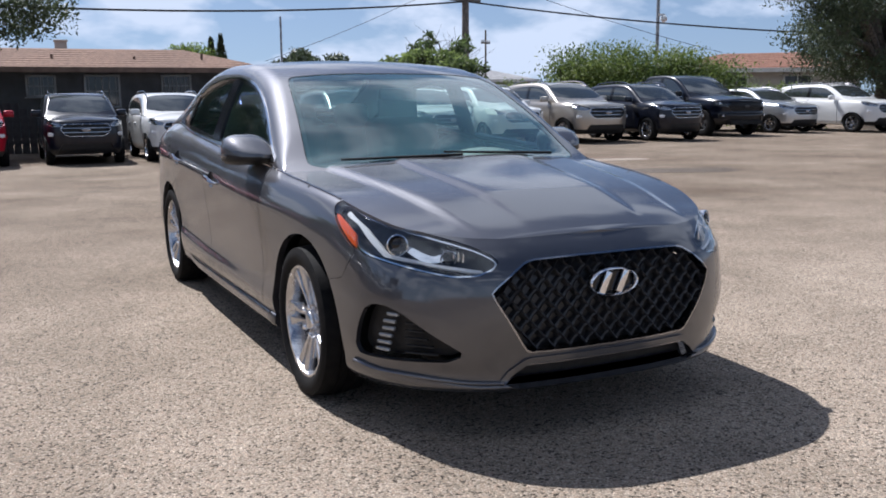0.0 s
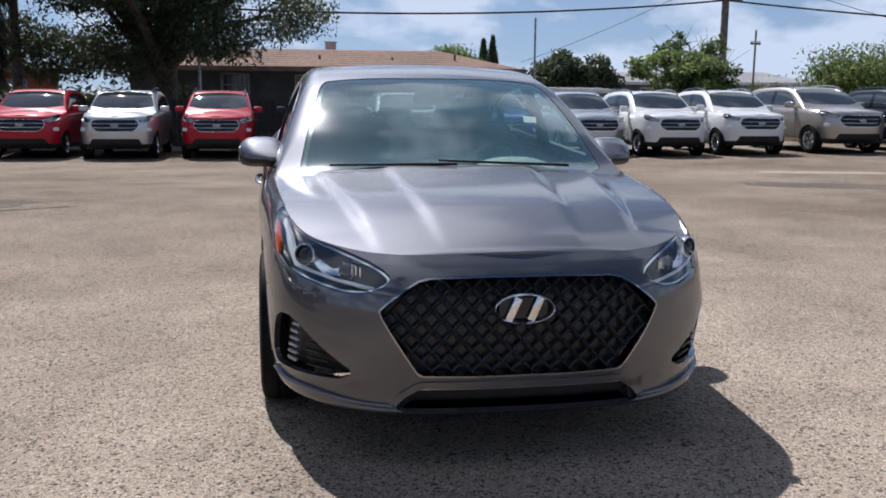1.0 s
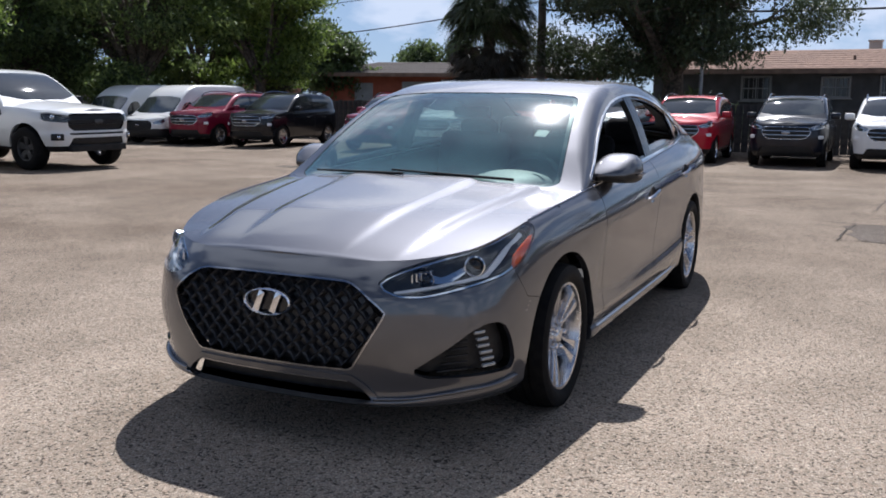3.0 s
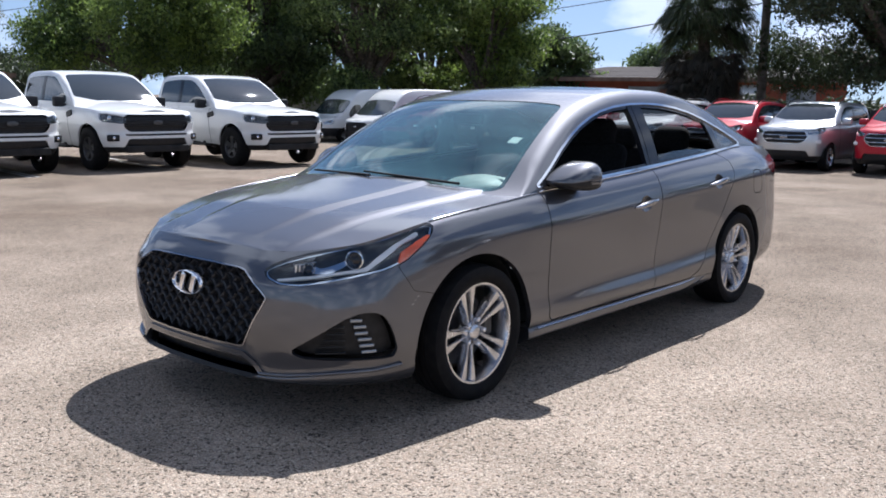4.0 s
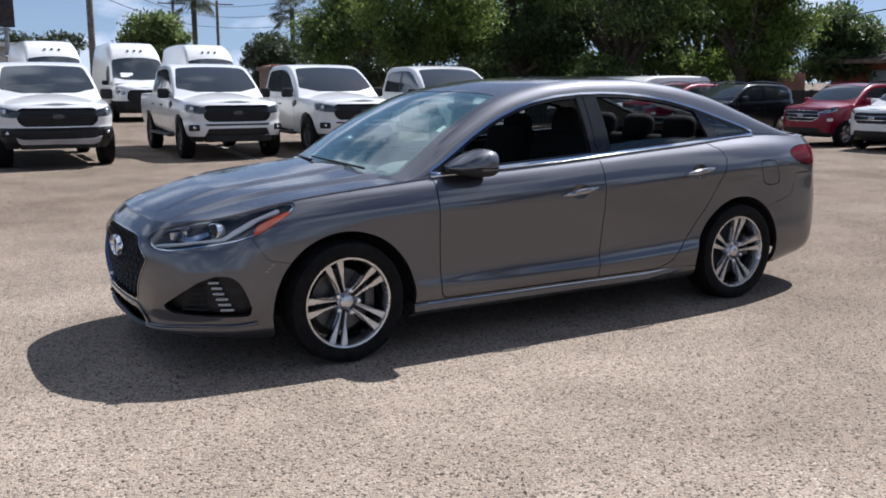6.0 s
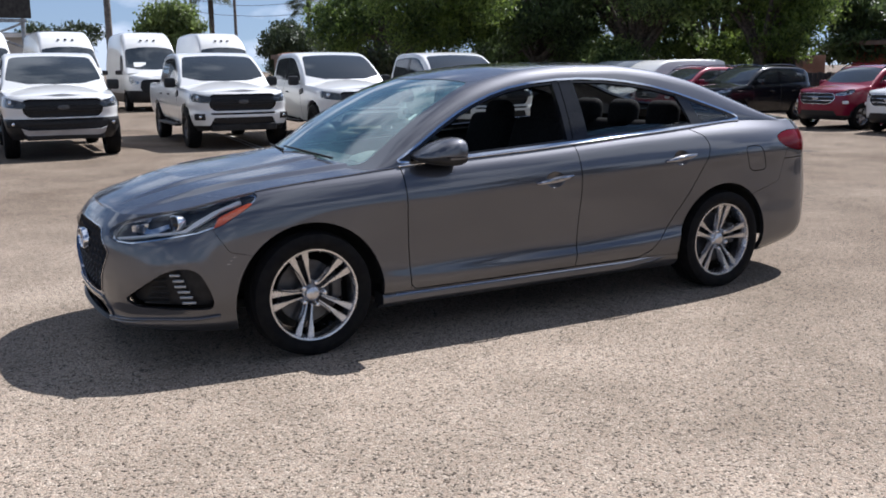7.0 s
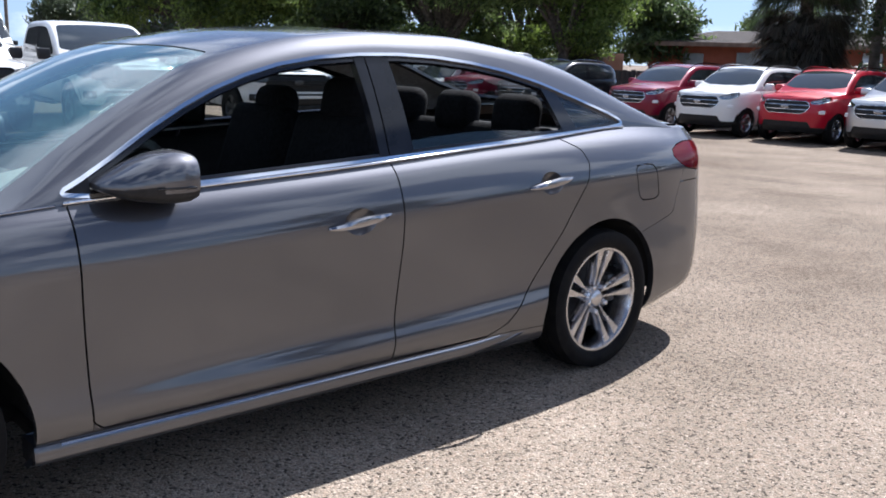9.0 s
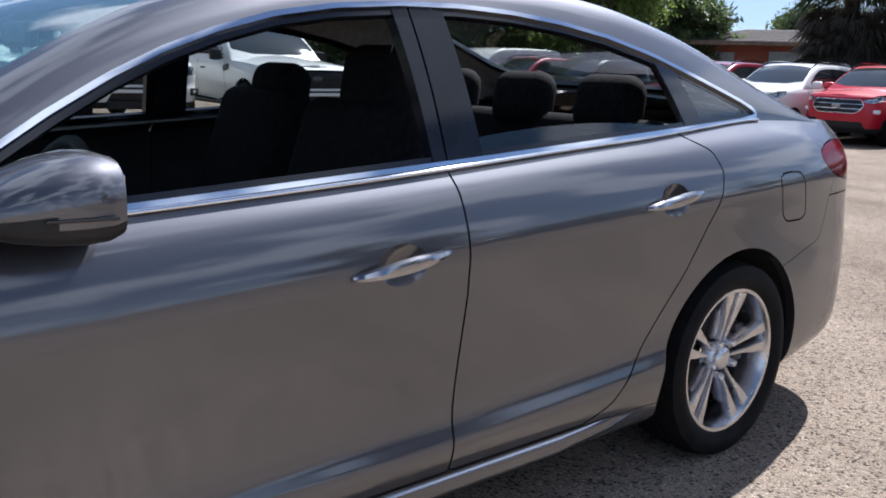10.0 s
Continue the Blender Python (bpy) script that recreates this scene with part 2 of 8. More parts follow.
def part(name, bm, material, parent=None, label="", smooth=False):
    """Links a bmesh as one mesh object under a thing or a part."""
    me = bpy.data.meshes.new(name)
    bm.normal_update()
    bm.to_mesh(me)
    bm.free()
    for mt in (material if isinstance(material, (list, tuple)) else [material]):
        me.materials.append(mt)
    if smooth:
        me.polygons.foreach_set("use_smooth", [True] * len(me.polygons))
        me.set_sharp_from_angle(angle=radians(38))
    ob = new(name, me)
    if parent is not None:
        ob.parent = parent
    if label:
        tagged(ob, label)
    return ob


def add_box(bm, c, s, bevel=0.0, turn=None, seg=2):
    g = bmesh.ops.create_cube(bm, size=1.0, matrix=Matrix.Translation(c) @ (turn or Matrix()) @ Matrix.Diagonal((*s, 1)))
    if bevel:
        es = {e for v in g["verts"] for e in v.link_edges}
        bmesh.ops.bevel(bm, geom=list(es), offset=bevel, segments=seg, affect="EDGES", profile=0.5)
    return g["verts"]


def add_tube(bm, a, b, r1, r2=None, seg=12):
    a, b = Vector(a), Vector(b)
    d = b - a
    m = Matrix.Translation((a + b) / 2) @ d.to_track_quat("Z", "Y").to_matrix().to_4x4()
    bmesh.ops.create_cone(bm, cap_ends=True, segments=seg, radius1=r1, radius2=r1 if r2 is None else r2, depth=d.length, matrix=m)


def add_lathe(bm, prof, seg=48, axis="X", center=(0, 0, 0), closed=False):
    """Turns a profile of (along the axis, radius) about the axis."""
    rings = []
    for a, r in prof:
        ring = []
        for k in range(seg):
            t = 2 * math.pi * k / seg
            if axis == "X":
                p = (a, r * math.cos(t), r * math.sin(t))
            else:
                p = (r * math.cos(t), r * math.sin(t), a)
            ring.append(bm.verts.new((p[0] + center[0], p[1] + center[1], p[2] + center[2])))
        rings.append(ring)
    pairs = list(zip(rings, rings[1:])) + ([(rings[-1], rings[0])] if closed else [])
    for r1, r2 in pairs:
        for k in range(seg):
            bm.faces.new((r1[k], r1[(k + 1) % seg], r2[(k + 1) % seg], r2[k]))
    return rings


def add_sweep(bm, pts, r, seg=6):
    """One round rod along points."""
    rings = []
    for i, p in enumerate(pts):
        d = (Vector(pts[min(i + 1, len(pts) - 1)]) - Vector(pts[max(i - 1, 0)])).normalized()
        m = Matrix.Translation(p) @ d.to_track_quat("Z", "Y").to_matrix().to_4x4()
        rings.append([bm.verts.new(m @ Vector((r * math.cos(2 * math.pi * k / seg), r * math.sin(2 * math.pi * k / seg), 0))) for k in range(seg)])
    for a, b in zip(rings, rings[1:]):
        for k in range(seg):
            bm.faces.new((a[k], a[(k + 1) % seg], b[(k + 1) % seg], b[k]))
    bm.faces.new(rings[0][::-1]); bm.faces.new(rings[-1])


def cr(points, u):
    """Catmull-Rom through points at the parameters u (0 to len - 1)."""
    p = np.asarray(points, float)
    p = np.vstack([2 * p[0] - p[1], p, 2 * p[-1] - p[-2]])
    u = np.clip(np.asarray(u, float), 0, len(p) - 3 - 1e-9)
    i = u.astype(int)
    t = (u - i)[..., None]
    a, b, c, d = p[i], p[i + 1], p[i + 2], p[i + 3]
    return 0.5 * (2 * b + (c - a) * t + (2 * a - 5 * b + 4 * c - d) * t * t + (3 * b - a - 3 * c + d) * t ** 3)


def pchip(xs, ys, x):
    """A smooth curve through (xs, ys) with no overshoot."""
    xs, ys, x = np.asarray(xs, float), np.asarray(ys, float), np.asarray(x, float)
    h, s = np.diff(xs), np.diff(ys) / np.diff(xs)
    m = np.zeros(len(xs))
    m[0], m[-1] = s[0], s[-1]
    for k in range(1, len(xs) - 1):
        if s[k - 1] * s[k] > 0:
            w1, w2 = 2 * h[k] + h[k - 1], h[k] + 2 * h[k - 1]
            m[k] = (w1 + w2) / (w1 / s[k - 1] + w2 / s[k])
    x = np.clip(x, xs[0], xs[-1])
    i = np.clip(np.searchsorted(xs, x, side="right") - 1, 0, len(xs) - 2)
    t = (x - xs[i]) / h[i]
    return (ys[i] * (1 + 2 * t) * (1 - t) ** 2 + h[i] * m[i] * t * (1 - t) ** 2 + ys[i + 1] * t * t * (3 - 2 * t) + h[i] * m[i + 1] * t * t * (t - 1))


def chaikin(pts, times=2):
    p = np.asarray(pts, float)
    for _ in range(times):
        q = np.roll(p, -1, axis=0)
        p = np.stack([0.75 * p + 0.25 * q, 0.25 * p + 0.75 * q], 1).reshape(-1, 2)
    return p


def sdf(poly, a, b):
    """Distance from (a, b) to a closed polygon, negative inside."""
    p = np.asarray(poly, float)
    q = np.stack([a, b], -1)
    d = np.full(len(q), 1e9)
    s = np.ones(len(q))
    for k in range(len(p)):
        v0, v1 = p[k], p[k - 1]
        e, w = v1 - v0, q - v0
        t = np.clip((w @ e) / max(e @ e, 1e-12), 0, 1)
        d = np.minimum(d, ((w - t[:, None] * e) ** 2).sum(-1))
        c1, c2 = q[:, 1] >= v0[1], q[:, 1] < v1[1]
        c3 = e[0] * w[:, 1] > e[1] * w[:, 0]
        s = np.where((c1 & c2 & c3) | (~c1 & ~c2 & ~c3), -s, s)
    return s * np.sqrt(d)


class Sheet:
    """A skin of points, normals and running lengths, with its faces, that can be cut along any curve."""

    def __init__(self, P, N, A, F):
        self.P, self.N, self.A, self.F = P, N, A, F

    def cut(self, f):
        """What lies where f is below zero."""
        f = np.asarray(f, float)
        ins = f <= 0
        P, N, A, F, seen = [], [], [], [], {}
        n0 = len(self.P)
        for face in self.F:
            k = sum(bool(ins[i]) for i in face)
            if k == len(face):
                F.append(face)
            elif k:
                poly = []
                for a, b in zip(face, (*face[1:], face[0])):
                    if ins[a]:
                        poly.append(a)
                    if ins[a] != ins[b]:
                        key = (a, b) if a < b else (b, a)
                        if key not in seen:
                            i, j = key
                            t = f[i] / (f[i] - f[j])
                            seen[key] = n0 + len(P)
                            P.append(self.P[i] + t * (self.P[j] - self.P[i]))
                            nn = self.N[i] + t * (self.N[j] - self.N[i])
                            N.append(nn / max(np.linalg.norm(nn), 1e-9))
                            A.append(self.A[i] + t * (self.A[j] - self.A[i]))
                        poly.append(seen[key])
                if len(poly) > 2:
                    F.append(tuple(poly))
        if P:
            allP, allN, allA = np.vstack([self.P, P]), np.vstack([self.N, N]), np.concatenate([self.A, A])
        else:
            allP, allN, allA = self.P, self.N, self.A
        used = sorted({i for fc in F for i in fc})
        new_i = {o: k for k, o in enumerate(used)}
        return Sheet(allP[used], allN[used], allA[used], [tuple(new_i[i] for i in fc) for fc in F])

    def moved(self, d):
        """Pushed along its normals."""
        return Sheet(self.P + self.N * d, self.N, self.A, self.F)


def grid_sheet(G, flip=False, arc=None):
    a, b = G.shape[:2]
    du, dv = np.gradient(G, axis=0), np.gradient(G, axis=1)
    n = np.cross(du, dv)
    if flip:
        n = -n
    n = n / np.maximum(np.linalg.norm(n, axis=-1, keepdims=True), 1e-12)
    idx = np.arange(a * b).reshape(a, b)
    q = np.stack([idx[:-1, :-1], idx[1:, :-1], idx[1:, 1:], idx[:-1, 1:]], -1).reshape(-1, 4)
    if flip:
        q = q[:, ::-1]
    A = np.zeros(a * b) if arc is None else np.repeat(np.asarray(arc), b)
    return Sheet(G.reshape(-1, 3), n.reshape(-1, 3), A, [tuple(f) for f in q.tolist()])


def panel(name, sh, material, parent, side="both", rim=0.012, label=""):
    """A skin as one mesh with a turned-in edge. side: both (with its mirror image), left (x > 0) or right."""
    if not sh.F:
        return None
    P, N, F = sh.P, sh.N, list(sh.F)
    if side == "right" or side == "both":
        mP, mN = P * (-1, 1, 1), N * (-1, 1, 1)
        mF = [tuple(reversed(f)) for f in F]
        if side == "right":
            P, N, F = mP, mN, mF
        else:
            n0 = len(P)
            F = F + [tuple(i + n0 for i in f) for f in mF]
            P, N = np.vstack([P, mP]), np.vstack([N, mN])
    # weld
    keys, remap = {}, []
    for i, p in enumerate(P):
        k = (round(p[0] * 20000), round(p[1] * 20000), round(p[2] * 20000))
        remap.append(keys.setdefault(k, i))
    if side == "both":
        N = N.copy()
        mid = np.abs(P[:, 0]) < 1e-4
        N[mid, 0] = 0
        N[mid] /= np.maximum(np.linalg.norm(N[mid], axis=1, keepdims=True), 1e-9)
    faces = []
    for f in F:
        g = []
        for i in f:
            j = remap[i]
            if not g or g[-1] != j:
                g.append(j)
        while len(g) > 1 and g[0] == g[-1]:
            g.pop()
        if len(set(g)) == len(g) and len(g) > 2:
            faces.append(tuple(g))
    used = sorted({i for f in faces for i in f})
    ni = {o: k for k, o in enumerate(used)}
    V, VN = P[used], N[used]
    faces = [tuple(ni[i] for i in f) for f in faces]
    nf = len(faces)
    verts = [tuple(v) for v in V]
    if rim:
        count = {}
        for f in faces:
            for a, b in zip(f, (*f[1:], f[0])):
                count[(a, b)] = count.get((a, b), 0) + 1
        edge = [(a, b) for a, b in count if (b, a) not in count]
        inner = {}
        for a, b in edge:
            for i in (a, b):
                if i not in inner:
                    inner[i] = len(verts)
                    verts.append(tuple(V[i] - VN[i] * rim))
        faces = faces + [(b, a, inner[a], inner[b]) for a, b in edge]
    me = bpy.data.meshes.new(name)
    me.from_pydata(verts, [], faces)
    me.materials.append(material)
    me.polygons.foreach_set("use_smooth", [True] * nf + [False] * (len(faces) - nf))
    me.update()
    if len(me.polygons) == len(faces):
        ln = []
        for k, f in enumerate(faces):
            if k < nf:
                ln += [tuple(VN[i]) for i in f]
            else:
                ln += [tuple(me.polygons[k].normal)] * len(f)
        me.normals_split_custom_set(ln)
    ob = new(name, me)
    ob.parent = parent
    if label:
        tagged(ob, label)
    return ob


def ribbon(name, pts, normals, w, h, material, parent, closed=False, label="", mirror=False):
    """A slim moulding along points: w wide across, h proud along the normals."""
    p, n = np.asarray(pts, float), np.asarray(normals, float)
    if mirror:
        p, n = p * (-1, 1, 1), n * (-1, 1, 1)
    t = np.gradient(p, axis=0)
    if closed:
        t = np.roll(p, -1, 0) - np.roll(p, 1, 0)
    t /= np.maximum(np.linalg.norm(t, axis=1, keepdims=True), 1e-9)
    n = n / np.maximum(np.linalg.norm(n, axis=1, keepdims=True), 1e-9)
    s = np.cross(n, t)
    s /= np.maximum(np.linalg.norm(s, axis=1, keepdims=True), 1e-9)
    sect = [(-0.5, -0.4), (-0.5, 0.45), (-0.3, 0.9), (0, 1.0), (0.3, 0.9), (0.5, 0.45), (0.5, -0.4)]
    m = len(sect)
    V = np.stack([p + s * (a * w) + n * (b * h) for a, b in sect], 1).reshape(-1, 3)
    F = []
    k = len(p)
    for i in range(k if closed else k - 1):
        j = (i + 1) % k
        for q in range(m):
            r = (q + 1) % m
            F.append((i * m + q, i * m + r, j * m + r, j * m + q) if mirror else (i * m + q, j * m + q, j * m + r, i * m + r))
    if not closed:
        F += [tuple(range(m)), tuple(range((k - 1) * m, k * m))]
    return link_mesh(name, V, F, material, parent, label)


# ---- vehicles ----
def shell(S):
    """The four skins of one half of a car: ring (nose, side and tail), hood, deck and top."""
    out = np.array(S["outline"], float)
    ud = np.linspace(0, len(out) - 1, 1600)
    c = cr(out, ud)
    arc = np.concatenate([[0], np.cumsum(np.hypot(*np.diff(c, axis=0).T))])
    n = int(arc[-1] / S["du"])
    a = np.linspace(0, arc[-1], n)
    u = np.interp(a, arc, ud)
    c = cr(out, u)
    c[0, 0] = c[-1, 0] = 0
    t = np.gradient(c, axis=0)
    t[0], t[-1] = (1, 0), (-1, 0)
    t /= np.linalg.norm(t, axis=1, keepdims=True)
    nor = np.stack([t[:, 1], -t[:, 0]], 1)
    ids = [s[0] for s in S["st"]]
    K = len(S["st"][0][1])
    Z = np.stack([pchip(ids, [s[1][k] for s in S["st"]], u) for k in range(K)], 1)
    D = np.stack([pchip(ids, [s[2][k] for s in S["st"]], u) for k in range(K)], 1)
    v = np.linspace(0, K - 1, (K - 1) * S["nv"] + 1)
    prof = cr(np.stack([Z, D], -1).transpose(1, 0, 2).reshape(K, -1), v).reshape(len(v), n, 2)
    z, d = prof[..., 0].T, prof[..., 1].T
    x = c[:, None, 0] - nor[:, None, 0] * d
    y = c[:, None, 1] - nor[:, None, 1] * d
    x[0] = x[-1] = 0
    x = np.maximum(x, 0)
    if "flare" in S:
        # the skin swells round a pocket
        poly, h, wd = S["flare"]
        aa = np.repeat(a, z.shape[1])
        sd = np.maximum(sdf(poly, aa, z.ravel()), 0).reshape(z.shape)
        push = h * np.exp(-(sd / wd) ** 2) * np.clip((z - 0.26) / 0.06, 0, 1)
        x, y = x + nor[:, None, 0] * push, y + nor[:, None, 1] * push
    G = np.stack([x, y, z], -1)
    ring = grid_sheet(G, False, a)
    edge = G[:, -1]
    sh = {"ring": ring, "edge": edge, "arc": lambda yy: float(np.interp(yy, np.maximum.accumulate(c[:, 1]) + np.arange(n) * 1e-9, a)),
          "arcx": lambda xx: float(np.interp(xx, c[: n // 4, 0], a[: n // 4]))}

    def cap(rows, zc, k, p, w):
        q = edge[rows].copy()
        q[:, 0] = np.maximum(q[:, 0], 1e-3 * (np.arange(len(q)) > 0))
        nose = q[:, 1].min() if k < 0 else q[:, 1].max()
        yc = q[:, 1] + k * q[:, 0] ** 2 * np.clip(np.abs(q[:, 1] - nose) - 0.05, 0, 1)
        zz = pchip([r[0] for r in zc], [r[1] for r in zc], yc)
        g = 1 - (1 - w) ** p
        X = q[:, None, 0] * (1 - w)
        Y = q[:, None, 1] + (yc - q[:, 1])[:, None] * (1 - (1 - w) ** 2)
        Zz = q[:, None, 2] + (zz - q[:, 2])[:, None] * g
        return np.stack([X, Y, Zz], -1)

    w = np.linspace(0, 1, S["nw"])
    side = np.arange(n)
    fr = side[(edge[:, 1] < S["hood_y"]) & (side < n // 2)]
    H = cap(fr, S["hood"], -S["bow"], 2.0, w)
    if "folds" in S:
        for x0, h, wd in S["folds"]:
            ff = np.clip((H[..., 1] + 2.2) / 0.35, 0, 1) * np.clip((-0.85 - H[..., 1]) / 0.3, 0.35, 1)
            xx = x0 * (1 + 0.42 * (H[..., 1] + 2.2) / 1.3)
            H[..., 2] += h * ff / (1 + np.exp(-(xx - H[..., 0]) / wd))
    sh["hood"] = grid_sheet(H, False)
    rr = side[(edge[:, 1] > S["deck_y"]) & (side > n // 2)]
    sh["deck"] = grid_sheet(cap(rr, S["deck"], S["bow"] * 0.5, 2.0, w), False)

    # the top: sections across, from the belt over the rail to the middle
    prof = S["top"]
    py, pz = np.array([p[0] for p in prof]), np.array([p[1] for p in prof])
    half = side[(side > 0)]
    ey, ex, ez = edge[:, 1], edge[:, 0], edge[:, 2]
    mids = (ex > 0.3 * ex.max())
    oy = np.argsort(ey[mids])
    bx = lambda yy: np.interp(yy, ey[mids][oy], ex[mids][oy])
    bz = lambda yy: np.interp(yy, ey[mids][oy], ez[mids][oy])
    dense = np.linspace(py[0], py[-1], 900)
    dz = pchip(py, pz, dense)
    al = np.concatenate([[0], np.cumsum(np.hypot(np.diff(dense), np.diff(dz)))])
    ys = np.interp(np.linspace(0, al[-1], int(al[-1] / S["du"])), al, dense)

    def height(xx, yy):
        s = np.clip((yy - S["bl"][0]) / (S["bl"][1] - S["bl"][0]), 0, 1)
        b = S["bow_f"] + (S["bow_r"] - S["bow_f"]) * s * s * (3 - 2 * s)
        return pchip(py, pz, yy - b * xx * xx) - S["crown"] * xx * xx
    rows = []
    ns, nc, nt = S["sides"]
    for yy in ys:
        xb, zb = float(bx(yy)), float(bz(yy))
        zr = zb
        lo, hi = zb, zb + 2.5
        for _ in range(30):
            m = (lo + hi) / 2
            if float(height(np.array([max(xb - S["tau"] * (m - zb), 0.02)]), yy)[0]) > m:
                lo = m
            else:
                hi = m
        zr = lo
        xr = xb - S["tau"] * (zr - zb)
        hs = max(zr - zb, 0.0)
        r = min(S["round"], 0.45 * hs + 0.01)
        p0 = np.array([xb, zb]); p1 = np.array([xr, zr])
        L = max(np.hypot(*(p1 - p0)), 1e-6)
        e = p1 + (p0 - p1) / L * min(r, 0.9 * L)
        tt = np.linspace(0, 1, ns)[:, None]
        sidep = p0 + (e - p0) * tt
        sidep[:, 0] += S["bulge"] * hs * np.sin(np.pi * np.clip(tt[:, 0] * 0.8, 0, 1))
        xt = max(xr - r, 0.05)
        top0 = np.array([xt, float(height(np.array([xt]), yy)[0])])
        tc = np.linspace(0, 1, nc + 2)[1:-1, None]
        e2 = sidep[-1]
        corner = (1 - tc) ** 2 * e2 + 2 * tc * (1 - tc) * p1 + tc ** 2 * top0
        xs = xt * (1 - np.linspace(0, 1, nt))
        tp = np.stack([xs, height(xs, np.full(nt, yy))], 1)
        sec = np.vstack([sidep, corner, tp])
        rows.append(np.column_stack([sec[:, 0], np.full(len(sec), yy), sec[:, 1]]))
    sh["top"] = grid_sheet(np.array(rows), False)
    sh["height"] = height
    return sh


def tyre_profile(r, w, rim):
    h = r - rim
    return [(-w * 0.36, rim - 0.012), (-w * 0.44, rim), (-w * 0.5, rim + h * 0.35), (-w * 0.49, rim + h * 0.62), (-w * 0.45, r - h * 0.12), (-w * 0.36, r - 0.006), (-w * 0.2, r),
            (-w * 0.19, r - 0.006), (-w * 0.15, r - 0.006), (-w * 0.14, r), (-0.004, r), (-0.003, r - 0.006), (0.003, r - 0.006), (0.004, r),
            (w * 0.14, r), (w * 0.15, r - 0.006), (w * 0.19, r - 0.006), (w * 0.2, r), (w * 0.36, r - 0.006), (w * 0.45, r - h * 0.12), (w * 0.49, r - h * 0.38), (w * 0.5, rim + h * 0.35), (w * 0.44, rim), (w * 0.36, rim - 0.012)]


def make_wheel(parent, x, y, z, r, w, rim, spokes, twin, m_rim, fine=True, turn=0.0):
    """A wheel whose outer face looks along +x (or -x): a brake disc that carries tyre, rim, cap and nuts."""
    s = 1 if x > 0 else -1
    seg = 56 if fine else 24
    bm = bmesh.new()
    add_lathe(bm, [(-0.03, 0.02), (-0.03, rim * 0.68), (-0.012, rim * 0.68), (-0.012, 0.02)], seg, closed=True)
    wheel = part("wheel", bm, M_ALLOYDARK, parent, "", True)
    wheel.matrix_basis = pose(x, y, z, 0, 0, 0 if s > 0 else 180)
    bm = bmesh.new()
    add_lathe(bm, tyre_profile(r, w, rim), seg)
    part("tyre", bm, M_RUBBER, wheel, "worn black rubber tyre" if fine else "", True)
    bm = bmesh.new()
    o = w * 0.40
    add_lathe(bm, [(o, rim + 0.002), (o + 0.006, rim - 0.004), (o + 0.004, rim - 0.014), (o - 0.02, rim - 0.026), (-o, rim - 0.03), (-o, rim - 0.015), (o - 0.03, rim - 0.012)], seg, closed=True)
    R1, R0 = rim - 0.014, 0.056 if fine else 0.052
    for k in range(spokes):
        m = Matrix.Rotation(2 * math.pi * k / spokes + turn, 4, "X")
        if twin:
            # two blades with a dark slot between them, narrow at the hub and shouldered towards the rim, each with a lower ledge on its flank
            face = ((0.22, 0.008, 0.020, o - 0.034), (0.40, 0.010, 0.025, o - 0.026), (0.53, 0.012, 0.032, o - 0.020), (0.66, 0.0135, 0.042, o - 0.015), (0.955, 0.0155, 0.060, o - 0.003))
            ledge = ((0.24, 0.010, 0.030, o - 0.048), (0.40, 0.014, 0.033, o - 0.041), (0.54, 0.018, 0.040, o - 0.036), (0.66, 0.022, 0.046, o - 0.032))
            pad = ((0.915, -0.018, 0.018, o - 0.009), (0.96, -0.018, 0.018, o - 0.004))
            strips = [(off, st, 0.035) for off in (-1, 1) for st in (face, ledge)] + [(1, pad, 0.03)]
        else:
            strips = [(1, ((R0 / rim, -0.045, 0.045, o - 0.032), (0.55, -0.05, 0.05, o - 0.014), (R1 / rim, -0.06, 0.06, o - 0.012)), 0.035)]
        for off, stations, deep in strips:
            vs = []
            for f, d0, d1, xo in stations:
                rr = f * rim
                ring6 = ((xo - deep, d0), (xo - 0.005, d0), (xo, d0 + 0.003), (xo, d1 - 0.004), (xo - 0.007, d1), (xo - deep, d1))
                vs.append([bm.verts.new(m @ Vector((px, off * pd, rr))) for px, pd in ring6])
            for r1, r2 in zip(vs, vs[1:]):
                for q in range(6):
                    bm.faces.new((r1[q], r1[(q + 1) % 6], r2[(q + 1) % 6], r2[q]))
    add_lathe(bm, [(o - 0.075, 0.02), (o - 0.07, 0.058), (o - 0.052, 0.052), (o - 0.036, 0.044), (o - 0.028, 0.03), (o - 0.03, 0.0005)], seg)
    bmesh.ops.recalc_face_normals(bm, faces=bm.faces)
    part("rim", bm, m_rim, wheel, "twin-spoke silver alloy rim" if fine and twin else "", True)
    if fine:
        bm = bmesh.new()
        add_lathe(bm, [(o - 0.045, 0.040), (o - 0.024, 0.0392), (o - 0.017, 0.034), (o - 0.0125, 0.022), (o - 0.011, 0.0005)], 32)
        part("hub_cap", bm, M_ALLOY, wheel, "", True)
        for k in range(5):
            a = 2 * math.pi * k / 5 + turn + math.pi / 5
            bm = bmesh.new()
            p = Vector((0, 0.061 * math.sin(-a), 0.061 * math.cos(a)))
            add_lathe(bm, [(o - 0.05, 0.0145), (o - 0.018, 0.014), (o - 0.010, 0.010), (o - 0.007, 0.0005)], 10, center=(0, p.y, p.z))
            part("lug_nut", bm, M_CHROME, wheel, "", True)
        bm = bmesh.new()
        add_box(bm, (-0.005, s * 0.145, 0.02), (0.07, 0.055, 0.13), 0.012)
        part("brake_caliper", bm, M_ALLOYDARK, wheel, "", True)
    return wheel


